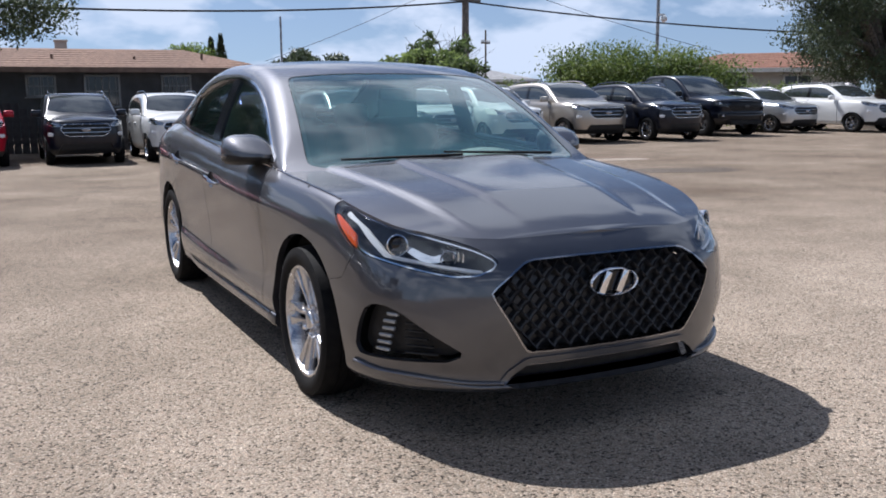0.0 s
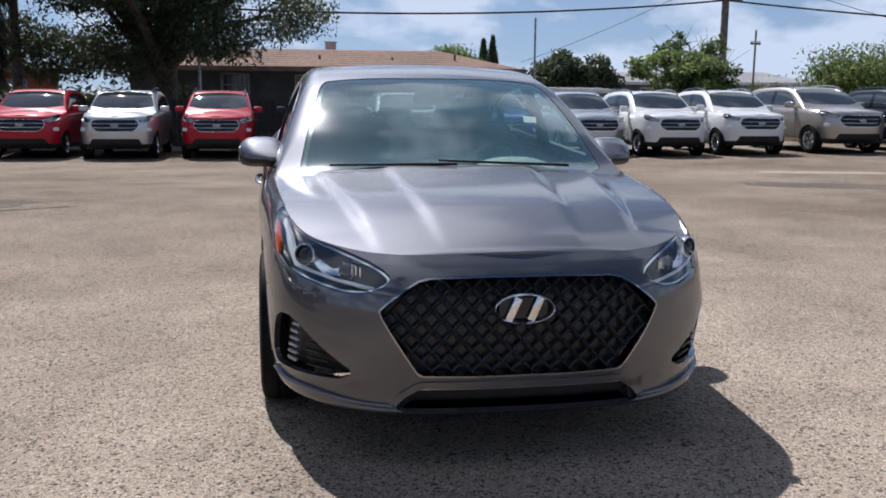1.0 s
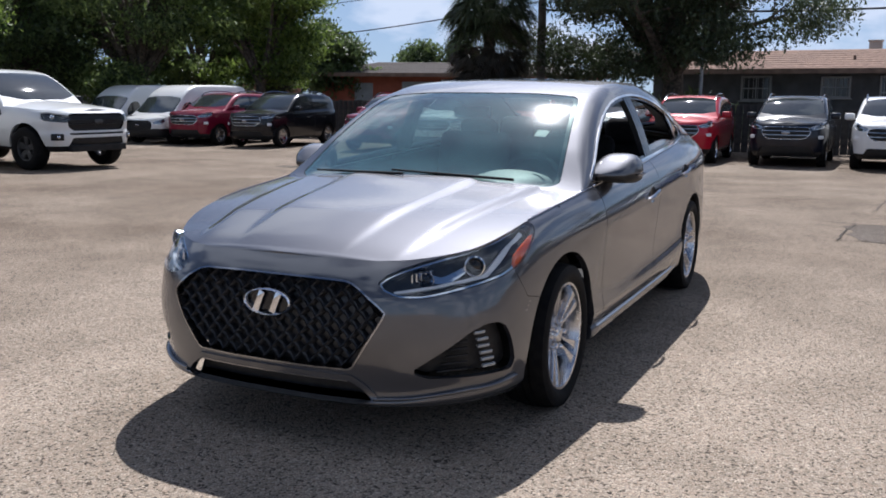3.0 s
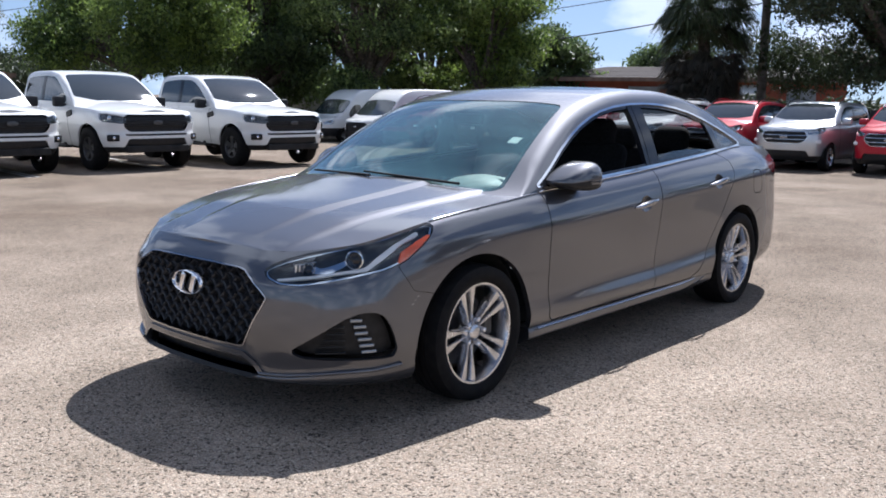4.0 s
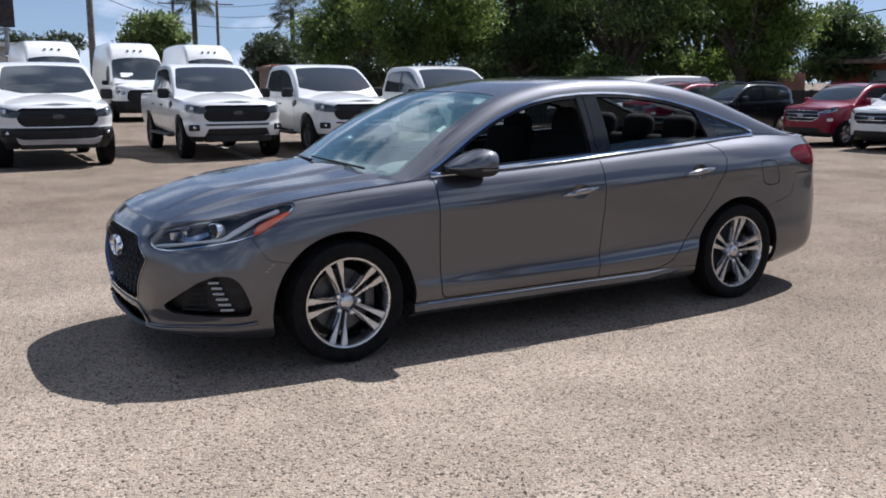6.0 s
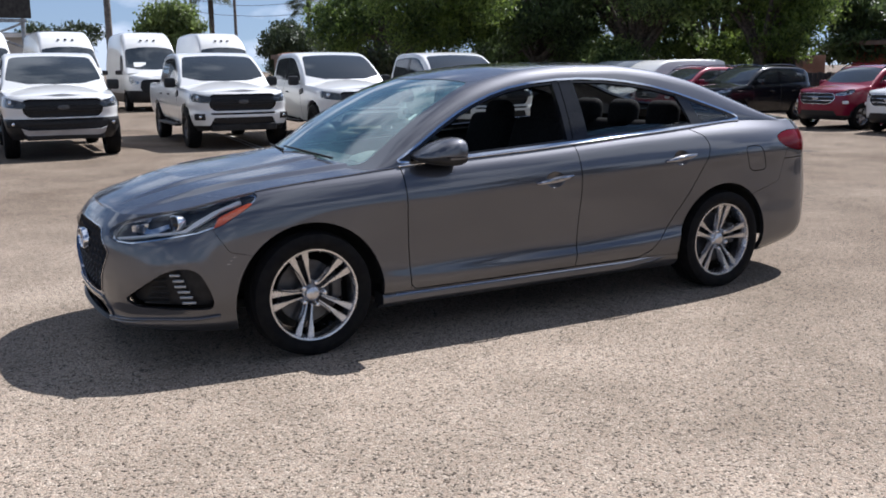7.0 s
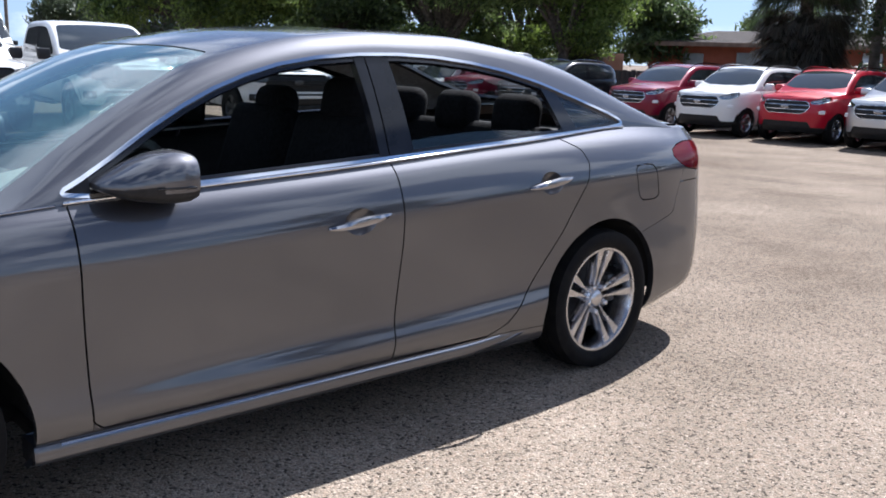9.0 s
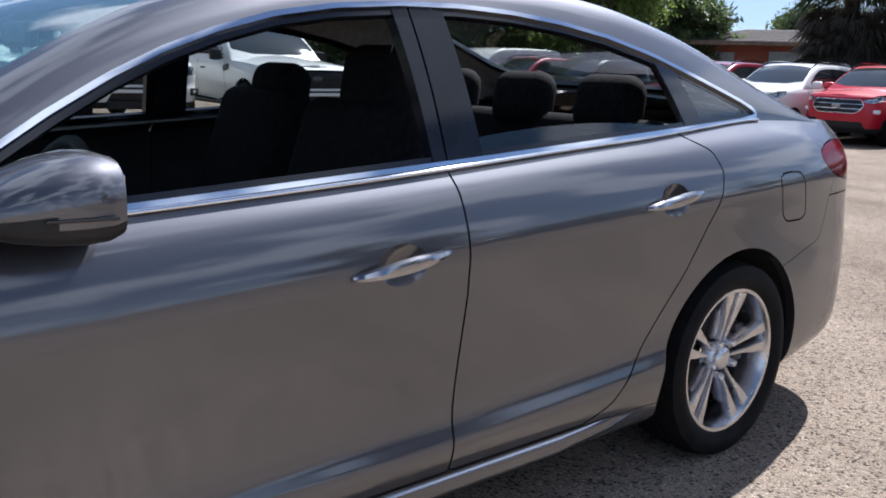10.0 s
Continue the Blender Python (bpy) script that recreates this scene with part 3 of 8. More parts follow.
def liner(parent, y, z, r, x0, x1, s):
    """The dark shell over a wheel."""
    bm = bmesh.new()
    rings = []
    for xx in (x0, x1):
        rings.append([bm.verts.new((s * xx, y + r * math.cos(t), z + r * math.sin(t))) for t in np.linspace(0.03, math.pi - 0.03, 20)])
    for k in range(19):
        bm.faces.new((rings[0][k], rings[0][k + 1], rings[1][k + 1], rings[1][k]))
    bm.faces.new(rings[0])
    part("wheel_liner", bm, M_WELL, parent)


# heights and insets of the body's sides, from nose to tail
NOSE_SECTIONS = [
    (0, (0.178, 0.208, 0.245, 0.32, 0.46, 0.60, 0.655, 0.70, 0.735), (0.09, 0.022, 0.028, 0.02, 0.0, 0.012, 0.038, 0.073, 0.11)),
    (2, (0.178, 0.208, 0.245, 0.32, 0.46, 0.60, 0.655, 0.70, 0.735), (0.09, 0.022, 0.028, 0.02, 0.0, 0.012, 0.038, 0.073, 0.11)),
    (4, (0.174, 0.21, 0.275, 0.36, 0.48, 0.60, 0.672, 0.724, 0.765), (0.08, 0.025, 0.02, 0.008, 0.0, 0.01, 0.032, 0.062, 0.095)),
    (6, (0.17, 0.21, 0.275, 0.38, 0.52, 0.66, 0.76, 0.825, 0.855), (0.06, 0.03, 0.012, 0.0, 0.0, 0.005, 0.02, 0.05, 0.08))]
SIDE_SECTIONS = [
    (8, (0.185, 0.215, 0.26, 0.33, 0.435, 0.66, 0.765, 0.866, 0.922), (0.07, 0.035, 0.020, 0.006, 0.017, 0.003, -0.002, 0.028, 0.072)),
    (9, (0.185, 0.215, 0.26, 0.335, 0.435, 0.69, 0.80, 0.906, 0.962), (0.07, 0.035, 0.020, 0.004, 0.025, 0.005, -0.003, 0.028, 0.075)),
    (10, (0.185, 0.215, 0.26, 0.355, 0.455, 0.73, 0.845, 0.955, 1.012), (0.07, 0.035, 0.020, 0.004, 0.025, 0.005, -0.002, 0.036, 0.09)),
    (12, (0.19, 0.23, 0.28, 0.40, 0.56, 0.76, 0.885, 0.99, 1.058), (0.06, 0.03, 0.014, 0.0, 0.0, 0.003, 0.0, 0.05, 0.14))]
TAIL_SECTIONS = [
    (14, (0.22, 0.26, 0.32, 0.44, 0.60, 0.76, 0.90, 0.97, 1.04), (0.10, 0.04, 0.01, 0.0, 0.0, 0.01, 0.02, 0.05, 0.11)),
    (17, (0.24, 0.28, 0.34, 0.46, 0.60, 0.76, 0.88, 0.97, 1.04), (0.14, 0.06, 0.02, 0.0, 0.02, 0.05, 0.06, 0.07, 0.09))]
HERO = dict(
    du=0.021, nv=6, nw=40, sides=(14, 7, 22), tau=0.45, bulge=0.05, round=0.06, crown=0.07, bow=0.24, bow_f=0.24, bow_r=-0.16, bl=(-0.45, 1.2),
    outline=[(0, -2.345), (0.22, -2.338), (0.45, -2.303), (0.62, -2.21), (0.757, -2.055), (0.838, -1.845), (0.872, -1.55), (0.89, -1.2), (0.902, -0.8), (0.906, 0), (0.906, 0.8), (0.902, 1.3), (0.888, 1.65),
             (0.86, 1.97), (0.80, 2.23), (0.64, 2.40), (0.35, 2.475), (0, 2.49)],
    st=NOSE_SECTIONS + SIDE_SECTIONS + TAIL_SECTIONS,
    hood=[(-2.26, 0.735), (-2.1, 0.785), (-1.8, 0.845), (-1.4, 0.90), (-1.16, 0.935), (-0.8, 0.96)], hood_y=-1.0, folds=[(0.47, 0.016, 0.007), (0.25, 0.011, 0.007)],
    deck=[(1.8, 1.12), (2.1, 1.095), (2.3, 1.085), (2.42, 1.05)], deck_y=1.75,
    top=[(-1.34, 0.895), (-1.17, 0.960), (-0.89, 1.127), (-0.70, 1.228), (-0.45, 1.336), (-0.25, 1.388), (0.0, 1.428), (0.35, 1.448), (0.65, 1.448), (1.0, 1.420), (1.35, 1.352), (1.7, 1.24), (2.0, 1.13), (2.15, 1.083)])


def hero_car():
    car = new("car")
    tagged(car, "metallic grey four-door sedan with its near windows lowered", "car")
    S = shell(HERO)
    A, AX_ = S["arc"], S["arcx"]
    fog_poly = chaikin([(AX_(0.53), 0.315), (AX_(0.66), 0.41), (A(-2.06), 0.50), (A(-1.95), 0.50), (A(-1.90), 0.42), (A(-1.865), 0.30), (A(-1.95), 0.292)], 1)
    S = shell(dict(HERO, flare=(fog_poly, 0.006, 0.085)))
    ring, top, hood, deck, g = S["ring"], S["top"], S["hood"], S["deck"], 0.0028
    AX = (-1.40, 1.40)
    for ay in AX:
        ring = ring.cut(0.386 - np.hypot(ring.P[:, 1] - ay - 0.012, ring.P[:, 2] - 0.294))
    yz = lambda s: (s.P[:, 1], s.P[:, 2])
    az = lambda s: (s.A, s.P[:, 2])
    xy = lambda s: (s.P[:, 0], s.P[:, 1])

    def take(sh, poly, proj, gap=g):
        return sh.cut(sdf(poly, *proj(sh)) + gap), sh.cut(-sdf(poly, *proj(sh)) + gap)

    # lamps, grille and pockets of the nose
    hl_poly = chaikin([(AX_(0.44), 0.655), (AX_(0.50), 0.70), (AX_(0.66), 0.744), (A(-1.95), 0.782), (A(-1.66), 0.848), (A(-1.63), 0.82), (A(-1.70), 0.765), (A(-1.86), 0.675), (AX_(0.72), 0.635), (AX_(0.56), 0.605)], 1)
    lamp, ring = take(ring, hl_poly, az, 0.0015)
    fog, ring = take(ring, fog_poly, az, 0.0)
    front = lambda s: (np.where(s.P[:, 1] < -1.9, s.P[:, 0], 9.0), s.P[:, 2])
    gr_poly = chaikin([(-0.345, 0.333), (0.345, 0.333), (0.36, 0.345), (0.485, 0.545), (0.485, 0.57), (0.37, 0.655), (0.30, 0.672), (-0.30, 0.672), (-0.4, 0.66)], 1)
    grille, ring = take(ring, gr_poly, front, 0.0)
    lip_poly = [(-0.5, 0.208), (0.38, 0.208), (0.43, 0.224), (0.40, 0.262), (0.345, 0.298), (-0.5, 0.298)]
    intake, ring = take(ring, lip_poly, front, 0.0)
    # doors, sill, fenders, quarters, bumpers
    fd = [(-0.872, 1.3), (-0.872, 0.92), (-0.862, 0.6), (-0.848, 0.30), (-0.82, 0.276), (0.222, 0.276), (0.238, 0.42), (0.256, 0.7), (0.246, 0.93), (0.242, 1.3)]
    rd = [(0.242, 1.3), (0.246, 0.93), (0.256, 0.7), (0.238, 0.42), (0.222, 0.276), (0.70, 0.276), (0.80, 0.31), (0.90, 0.40), (1.10, 0.64), (1.24, 0.86), (1.262, 0.93), (1.24, 0.985), (1.13, 1.04), (1.13, 1.3)]
    fdoor, ring = take(ring, fd, yz)
    rdoor, ring = take(ring, rd, yz)
    flap, ring = take(ring, chaikin([(1.57, 0.90), (1.65, 0.905), (1.73, 0.90), (1.765, 0.82), (1.79, 0.745), (1.71, 0.74), (1.63, 0.745), (1.60, 0.82)], 1), yz)
    tl = [(1.88, 0.945), (2.02, 0.985), (2.2, 0.985), (2.47, 0.95), (2.47, 0.86), (2.2, 0.84), (2.0, 0.87)]
    tail, ring = take(ring, chaikin(tl, 1), lambda s: (np.where(s.P[:, 0] > 0.42, s.P[:, 1], -9), s.P[:, 2]), 0.002)
    sill, ring = take(ring, [(-1.05, 0.0), (1.05, 0.0), (1.05, 0.262), (0.80, 0.272), (-1.05, 0.270)], yz, 0.0015)
    fender, ring = take(ring, [(-1.6, 0.50), (-1.70, 0.548), (-1.79, 0.566), (-1.86, 0.675), (-1.67, 0.838), (-1.67, 1.3), (-0.872, 1.3), (-0.872, 0.92), (-0.862, 0.6), (-0.848, 0.30), (-0.848, -0.1), (-1.4, -0.1)], yz, 0.0010)
    quarter, ring = take(ring, [(0.5, 0.2), (0.5, 1.4), (2.6, 1.4), (2.6, 1.0), (2.0, 0.86), (1.92, 0.66), (1.60, 0.58), (1.2, -0.1), (0.5, -0.1)], yz, 0.0013)
    fbump, rbump = ring.cut(ring.P[:, 1]), ring.cut(-ring.P[:, 1])
    cups = []
    for sheet, hy, hz in ((fdoor, 0.065, 0.794), (rdoor, 1.015, 0.862)):
        rho = np.hypot((sheet.P[:, 1] - hy) / 0.066, (sheet.P[:, 2] - hz) / 0.046)
        cup, rest = sheet.cut(rho - 1), sheet.cut(1 - rho)
        dy, dz = cup.P[:, 1] - hy, cup.P[:, 2] - hz
        deep = 0.022 * np.clip(1 - (dy / 0.066) ** 2 - (dz / 0.046) ** 2, 0, 1)
        tilt = cup.N + np.column_stack([0 * dy, -0.044 * dy / 0.066 ** 2, -0.044 * dz / 0.046 ** 2])
        cups.append(Sheet(cup.P - cup.N * deep[:, None], tilt / np.linalg.norm(tilt, axis=1, keepdims=True), cup.A, cup.F))
        if hy < 0.5:
            fdoor = rest
        else:
            rdoor = rest
    for sd in ("left", "right"):
        door = panel("front_door", fdoor, M_GREY, car, sd, 0.02)
        panel("door_card", fdoor.moved(-0.055), M_CABIN, door, sd, 0.0)
        panel("handle_cup", cups[0], M_GREY, door, sd, 0.0)
        door2 = panel("rear_door", rdoor, M_GREY, car, sd, 0.02)
        panel("door_card", rdoor.moved(-0.055), M_CABIN, door2, sd, 0.0)
        panel("handle_cup", cups[1], M_GREY, door2, sd, 0.0)
        panel("front_fender", fender, M_GREY, car, sd, 0.03)
        panel("rear_quarter", quarter, M_GREY, car, sd, 0.03)
        panel("side_sill", sill, M_GREY, car, sd, 0.02)
        lm = panel("headlamp", lamp.moved(-0.05), M_LAMPBODY, car, sd, 0.0)
        panel("lens", lamp.moved(-0.002), M_LENS, lm, sd, 0.0)
        head_lamp_inside(lm, lamp, hl_poly, A, AX_, sd)
        panel("tail_lamp", tail, M_TAIL, car, sd, 0.02, "dark red tail lamp")
        fg = panel("fog_pocket", fog.moved(-0.055), M_PLASTIC, car, sd, 0.0)
        fog_inside(fg, fog, A, AX_, sd)
        if sd == "left":
            panel("fuel_flap", flap, M_GREY, car, sd, 0.01)
        else:
            panel("rear_quarter_patch", flap, M_GREY, car, sd, 0.0)
        for ay in AX:
            liner(car, ay + 0.012, 0.292, 0.405, 0.45, 0.80 if ay < 0 else 0.86, 1 if sd == "left" else -1)
    rim = fbump.cut(np.abs(sdf(lip_poly, *front(fbump)) - 0.011) - 0.011)
    under = np.maximum(fbump.P[:, 2] - 0.2085, fbump.P[:, 0] - 0.43)
    panel("lower_lip", fbump.cut(under), M_PLASTIC, car, "both", 0.02, "black plastic lip below the intake")
    fbump = fbump.cut(-under)
    bumper = panel("front_bumper", fbump, M_GREY, car, "both", 0.02)
    # pale scuffs where the bumper meets the arch
    for yy, zz, ln, th in ((-1.800, 0.512, 0.014, 0.005), (-1.785, 0.528, 0.010, 0.004), (-1.772, 0.543, 0.015, 0.004)):
        bar_on("scuff", fbump, A(yy), zz, (ln, 0.002, th * 0.7), -0.0002, M_DAYLAMP, bumper, "left", "pale scuff in the paint")
    rim = rim.cut(0.228 - rim.P[:, 2])
    panel("intake_frame", rim.moved(0.008), M_GREY, car, "both", 0.03, "raised rim round the lower intake")
    rlow = rbump.cut(rbump.P[:, 2] - 0.80)
    panel("rear_bumper", rlow.cut(1.2 - rlow.P[:, 1]), M_GREY, car, "both", 0.03)
    for sd in ("left", "right"):
        panel("sill_end", rlow.cut(rlow.P[:, 1] - 1.2), M_GREY, car, sd, 0.02)
    panel("boot_face", rbump.cut(0.805 - rbump.P[:, 2]), M_GREY, car, "both", 0.02)
    # hood with its shut line, deck
    panel("hood", hood, M_GREY, car, "both", 0.012, "grey hood with two folds")
    panel("boot_lid", deck, M_GREY, car, "both", 0.01)
    grille_inside(car, grille, intake, gr_poly)
    for sd in ("left", "right"):
        P0 = S["ring"]
        pts, nn = [], []
        for a_ in np.linspace(AX_(0.44), A(-1.86), 26):
            zt = 0.232 + 0.030 * (a_ - AX_(0.44)) / (A(-1.86) - AX_(0.44))
            i = int(np.argmin((P0.A - a_) ** 2 + (P0.P[:, 2] - zt) ** 2))
            pts.append(P0.P[i]); nn.append(P0.N[i])
        pts = cr(np.array(pts)[::5], np.linspace(0, 5, 40)); nn = cr(np.array(nn)[::5], np.linspace(0, 5, 40))
        ribbon("lip_blade", pts, nn, 0.016, 0.016, M_GREY, car, mirror=sd == "right")

    # cabin top
    ws = chaikin([(-0.7, -1.13), (0.0, -1.22), (0.35, -1.195), (0.60, -1.12), (0.712, -1.04), (0.70, -0.95), (0.635, -0.62), (0.578, -0.32), (0.53, -0.30), (0.0, -0.40), (-0.55, -0.35)], 1)
    up = lambda s: (np.where(s.N[:, 2] > 0.25, s.P[:, 0], 9.0), s.P[:, 1])
    screen, top = take(top, ws, up, 0.0015)
    cowl, top = take(top, [(-0.8, -1.6), (0.56, -1.6), (0.585, -1.08), (0.55, -0.96), (-0.8, -0.96)], up, 0.0015)
    panel("cowl", cowl, M_PLASTIC, car, "both", 0.01, "black plastic cowl below the windscreen")
    rg = chaikin([(-0.6, 1.9), (0.0, 1.96), (0.35, 1.93), (0.56, 1.80), (0.50, 1.2), (0.45, 1.10), (0.0, 1.06), (-0.5, 1.1)], 1)
    backlight, top = take(top, rg, up, 0.0015)
    dlo = chaikin([(-0.90, 0.935), (-0.47, 0.958), (0.26, 0.998), (0.8, 1.030), (1.2, 1.052), (1.64, 1.072), (1.60, 1.10), (1.42, 1.155), (1.0, 1.278), (0.65, 1.333), (0.30, 1.345), (-0.05, 1.316), (-0.31, 1.246), (-0.53, 1.147), (-0.80, 0.985)], 1)
    side = lambda s: (np.where((s.P[:, 0] > 0.42) & (s.P[:, 2] > 0.9), s.P[:, 1], -9.0), s.P[:, 2])
    win, top = take(top, dlo, side, 0.0)
    band = top.cut(sdf(dlo, *side(top)) - 0.011)
    top = top.cut(-sdf(dlo, *side(top)) + 0.011)
    sun_poly = chaikin([(-0.5, 0.02), (0.47, 0.02), (0.47, 0.62), (-0.5, 0.62)], 1)
    sunroof, top = take(top, sun_poly, up, 0.003)
    panel("roof", top, M_GREY, car, "both", 0.015)
    panel("sunroof", sunroof, M_GLOSSBLACK, car, "both", 0.008, "dark glass sunroof")
    panel("headliner", top.cut(-0.75 - top.P[:, 1]).moved(-0.03), M_HEADLINER, car, "both", 0.0)
    sc = panel("windscreen", screen.moved(-0.003), M_GLASS, car, "both", 0.0)
    sc.visible_shadow = False
    frit = screen.cut(-sdf(ws, *xy(screen)) - 0.022)
    panel("screen_edge", frit.moved(-0.006), M_GLOSSBLACK, sc, "both", 0.0)
    bl = panel("rear_window", backlight.moved(-0.003), M_SIDEGLASS, car, "both", 0.0)
    bl.visible_shadow = False
    # window frames, pillars and panes
    bp = [(0.218, 0.9), (0.178, 1.5), (0.325, 1.5), (0.372, 0.9)]
    seam = lambda s: s.P[:, 1] - 0.254 + 0.045 * (s.P[:, 2] - 0.95)
    dv = [(1.03, 1.4), (1.09, 1.4), (1.40, 0.9), (1.28, 0.9)]
    frame_s = win.cut(-sdf(dlo, *yz(win)) - 0.014)
    pillar = win.cut(sdf(bp, *yz(win)))
    div = win.cut(sdf(dv, *yz(win)))
    mq = [(-1.0, 0.9), (-0.80, 0.9), (-0.80, 1.2), (-1.0, 1.2)]
    sail = win.cut(sdf(mq, *yz(win)))
    qg = win.cut(1.10 - win.P[:, 1] - 0.48 * (win.P[:, 2] - 1.25))
    for sd in ("left", "right"):
        panel("window_trim", band.moved(0.004), M_CHROME, car, sd, 0.012, "chrome window surround")
        panel("window_frame", frame_s.moved(-0.006), M_GLOSSBLACK, car, sd, 0.02)
        for half in (pillar.cut(seam(pillar) + 0.003), pillar.cut(0.003 - seam(pillar))):
            panel("door_pillar", half.moved(-0.003), M_PILLAR, car, sd, 0.03, "gloss black pillar cover on a door frame")
        panel("quarter_divider", div.moved(-0.004), M_GLOSSBLACK, car, sd, 0.02)
        panel("mirror_sail", sail.moved(-0.004), M_PLASTIC, car, sd, 0.02)
        q = panel("quarter_glass", qg.moved(-0.008), M_SIDEGLASS, car, sd, 0.0)
        q.visible_shadow = False
        if sd == "left":
            low = win.cut(np.maximum(win.P[:, 2] - 1.045 - 0.03 * np.sin((win.P[:, 1] - 0.3) * 3.2), np.maximum(0.36 - win.P[:, 1], win.P[:, 1] - 1.12)))
            gl = panel("door_glass", low.moved(-0.02), M_SIDEGLASS, car, sd, 0.0, "edge of a lowered window pane")
            gl.visible_shadow = False
        else:
            fg_ = win.cut(win.P[:, 1] - 1.1 + 0.48 * (win.P[:, 2] - 1.25))
            gl = panel("door_glass", fg_.moved(-0.012), M_SIDEGLASS, car, sd, 0.0)
            gl.visible_shadow = False
        # mouldings along the belt and along the hood's edge
        e = S["edge"]
        sel = e[(e[:, 1] > -0.90) & (e[:, 1] < 1.66) & (e[:, 0] > 0.5)]
        nn = np.tile((0.9, 0, 0.45), (len(sel), 1))
        ribbon("belt_trim", sel + (0.002, 0, 0.004), nn, 0.0105, 0.006, M_CHROME, car, label="chrome belt moulding", mirror=sd == "right")
        sel = e[(e[:, 1] > -1.64) & (e[:, 1] < -0.89) & (e[:, 0] > 0.5)]
        nn = np.tile((0.6, 0, 0.8), (len(sel), 1))
        ribbon("hood_trim", sel + (0.001, 0, 0.001), nn, 0.007, 0.003, M_DARKCHROME, car, label="slim dark strip along the hood", mirror=sd == "right")
        door_handle(car, 0.06, 0.792, sd, S)
        door_handle(car, 1.01, 0.860, sd, S)
        wing_mirror(car, sd)
    # sill: a bright upper ledge, a groove and a rounded lower edge, rising into the body at its rear end
    sect = [(0.78, 0.200), (0.866, 0.203), (0.881, 0.208), (0.889, 0.216), (0.8925, 0.226), (0.8900, 0.234), (0.8915, 0.241), (0.8905, 0.251), (0.886, 0.262), (0.874, 0.268), (0.78, 0.268)]
    for sd in (1, -1):
        bm = bmesh.new()
        secs = []
        for yy in (-1.01, -1.0, -0.9, -0.4, 0.2, 0.6, 0.8, 0.92, 1.02):
            f = max(0.0, (yy - 0.6) / 0.42)
            squeeze = 1 - 0.6 * f * f
            secs.append([bm.verts.new((sd * (px - 0.012 * f * f - (0.006 if yy < -1.005 else 0)), yy, 0.268 - (0.268 - pz) * squeeze + 0.03 * f * f)) for px, pz in sect])
        for p, q in zip(secs, secs[1:]):
            for i in range(len(sect)):
                j = (i + 1) % len(sect)
                bm.faces.new((p[i], p[j], q[j], q[i]))
        bm.faces.new(secs[0]); bm.faces.new(secs[-1])
        bmesh.ops.recalc_face_normals(bm, faces=bm.faces)
        blade = part("sill_blade", bm, M_GREY, car, "", True)
        bm = bmesh.new()
        rows = []
        for yy in (-0.94, -0.9, -0.5, -0.1, 0.3, 0.6, 0.7, 0.8, 0.88, 0.93):
            f = max(0.0, (yy - 0.6) / 0.42)
            squeeze, thin = 1 - 0.6 * f * f, 1 - 0.55 * f
            rows.append([bm.verts.new((sd * (0.882 + (px - 0.882) * thin - 0.012 * f * f), yy, 0.268 - (0.268 - pz) * squeeze * thin + 0.03 * f * f)) for px, pz in ((0.878, 0.2650), (0.886, 0.2638), (0.8915, 0.2605), (0.8935, 0.2560), (0.888, 0.2535), (0.876, 0.258))])
        for p, q in zip(rows, rows[1:]):
            for i in range(6):
                bm.faces.new((p[i], p[(i + 1) % 6], q[(i + 1) % 6], q[i]))
        bm.faces.new(rows[0]); bm.faces.new(rows[-1])
        bmesh.ops.recalc_face_normals(bm, faces=bm.faces)
        part("sill_strip", bm, M_HANDLE, blade, "bright strip along the sill", True)
    # wheels
    for sx in (1, -1):
        for ay, tn in zip(AX, (0.35, -0.12)):
            make_wheel(car, sx * 0.782, ay + 0.018, 0.312, 0.317, 0.215, 0.238, 5, True, M_ALLOY, True, tn)
    # floor and inside
    bm = bmesh.new()
    add_box(bm, (0, 0.0, 0.215), (1.66, 1.9, 0.05), 0.01)
    add_box(bm, (0, 0.0, 0.225), (1.0, 4.2, 0.05), 0.01)
    add_box(bm, (0, -1.55, 0.42), (0.85, 1.2, 0.4), 0.05)
    add_box(bm, (0, 1.75, 0.45), (0.85, 1.0, 0.4), 0.05)
    part("underbody", bm, M_WELL, car)
    cabin(car, S)
    return car


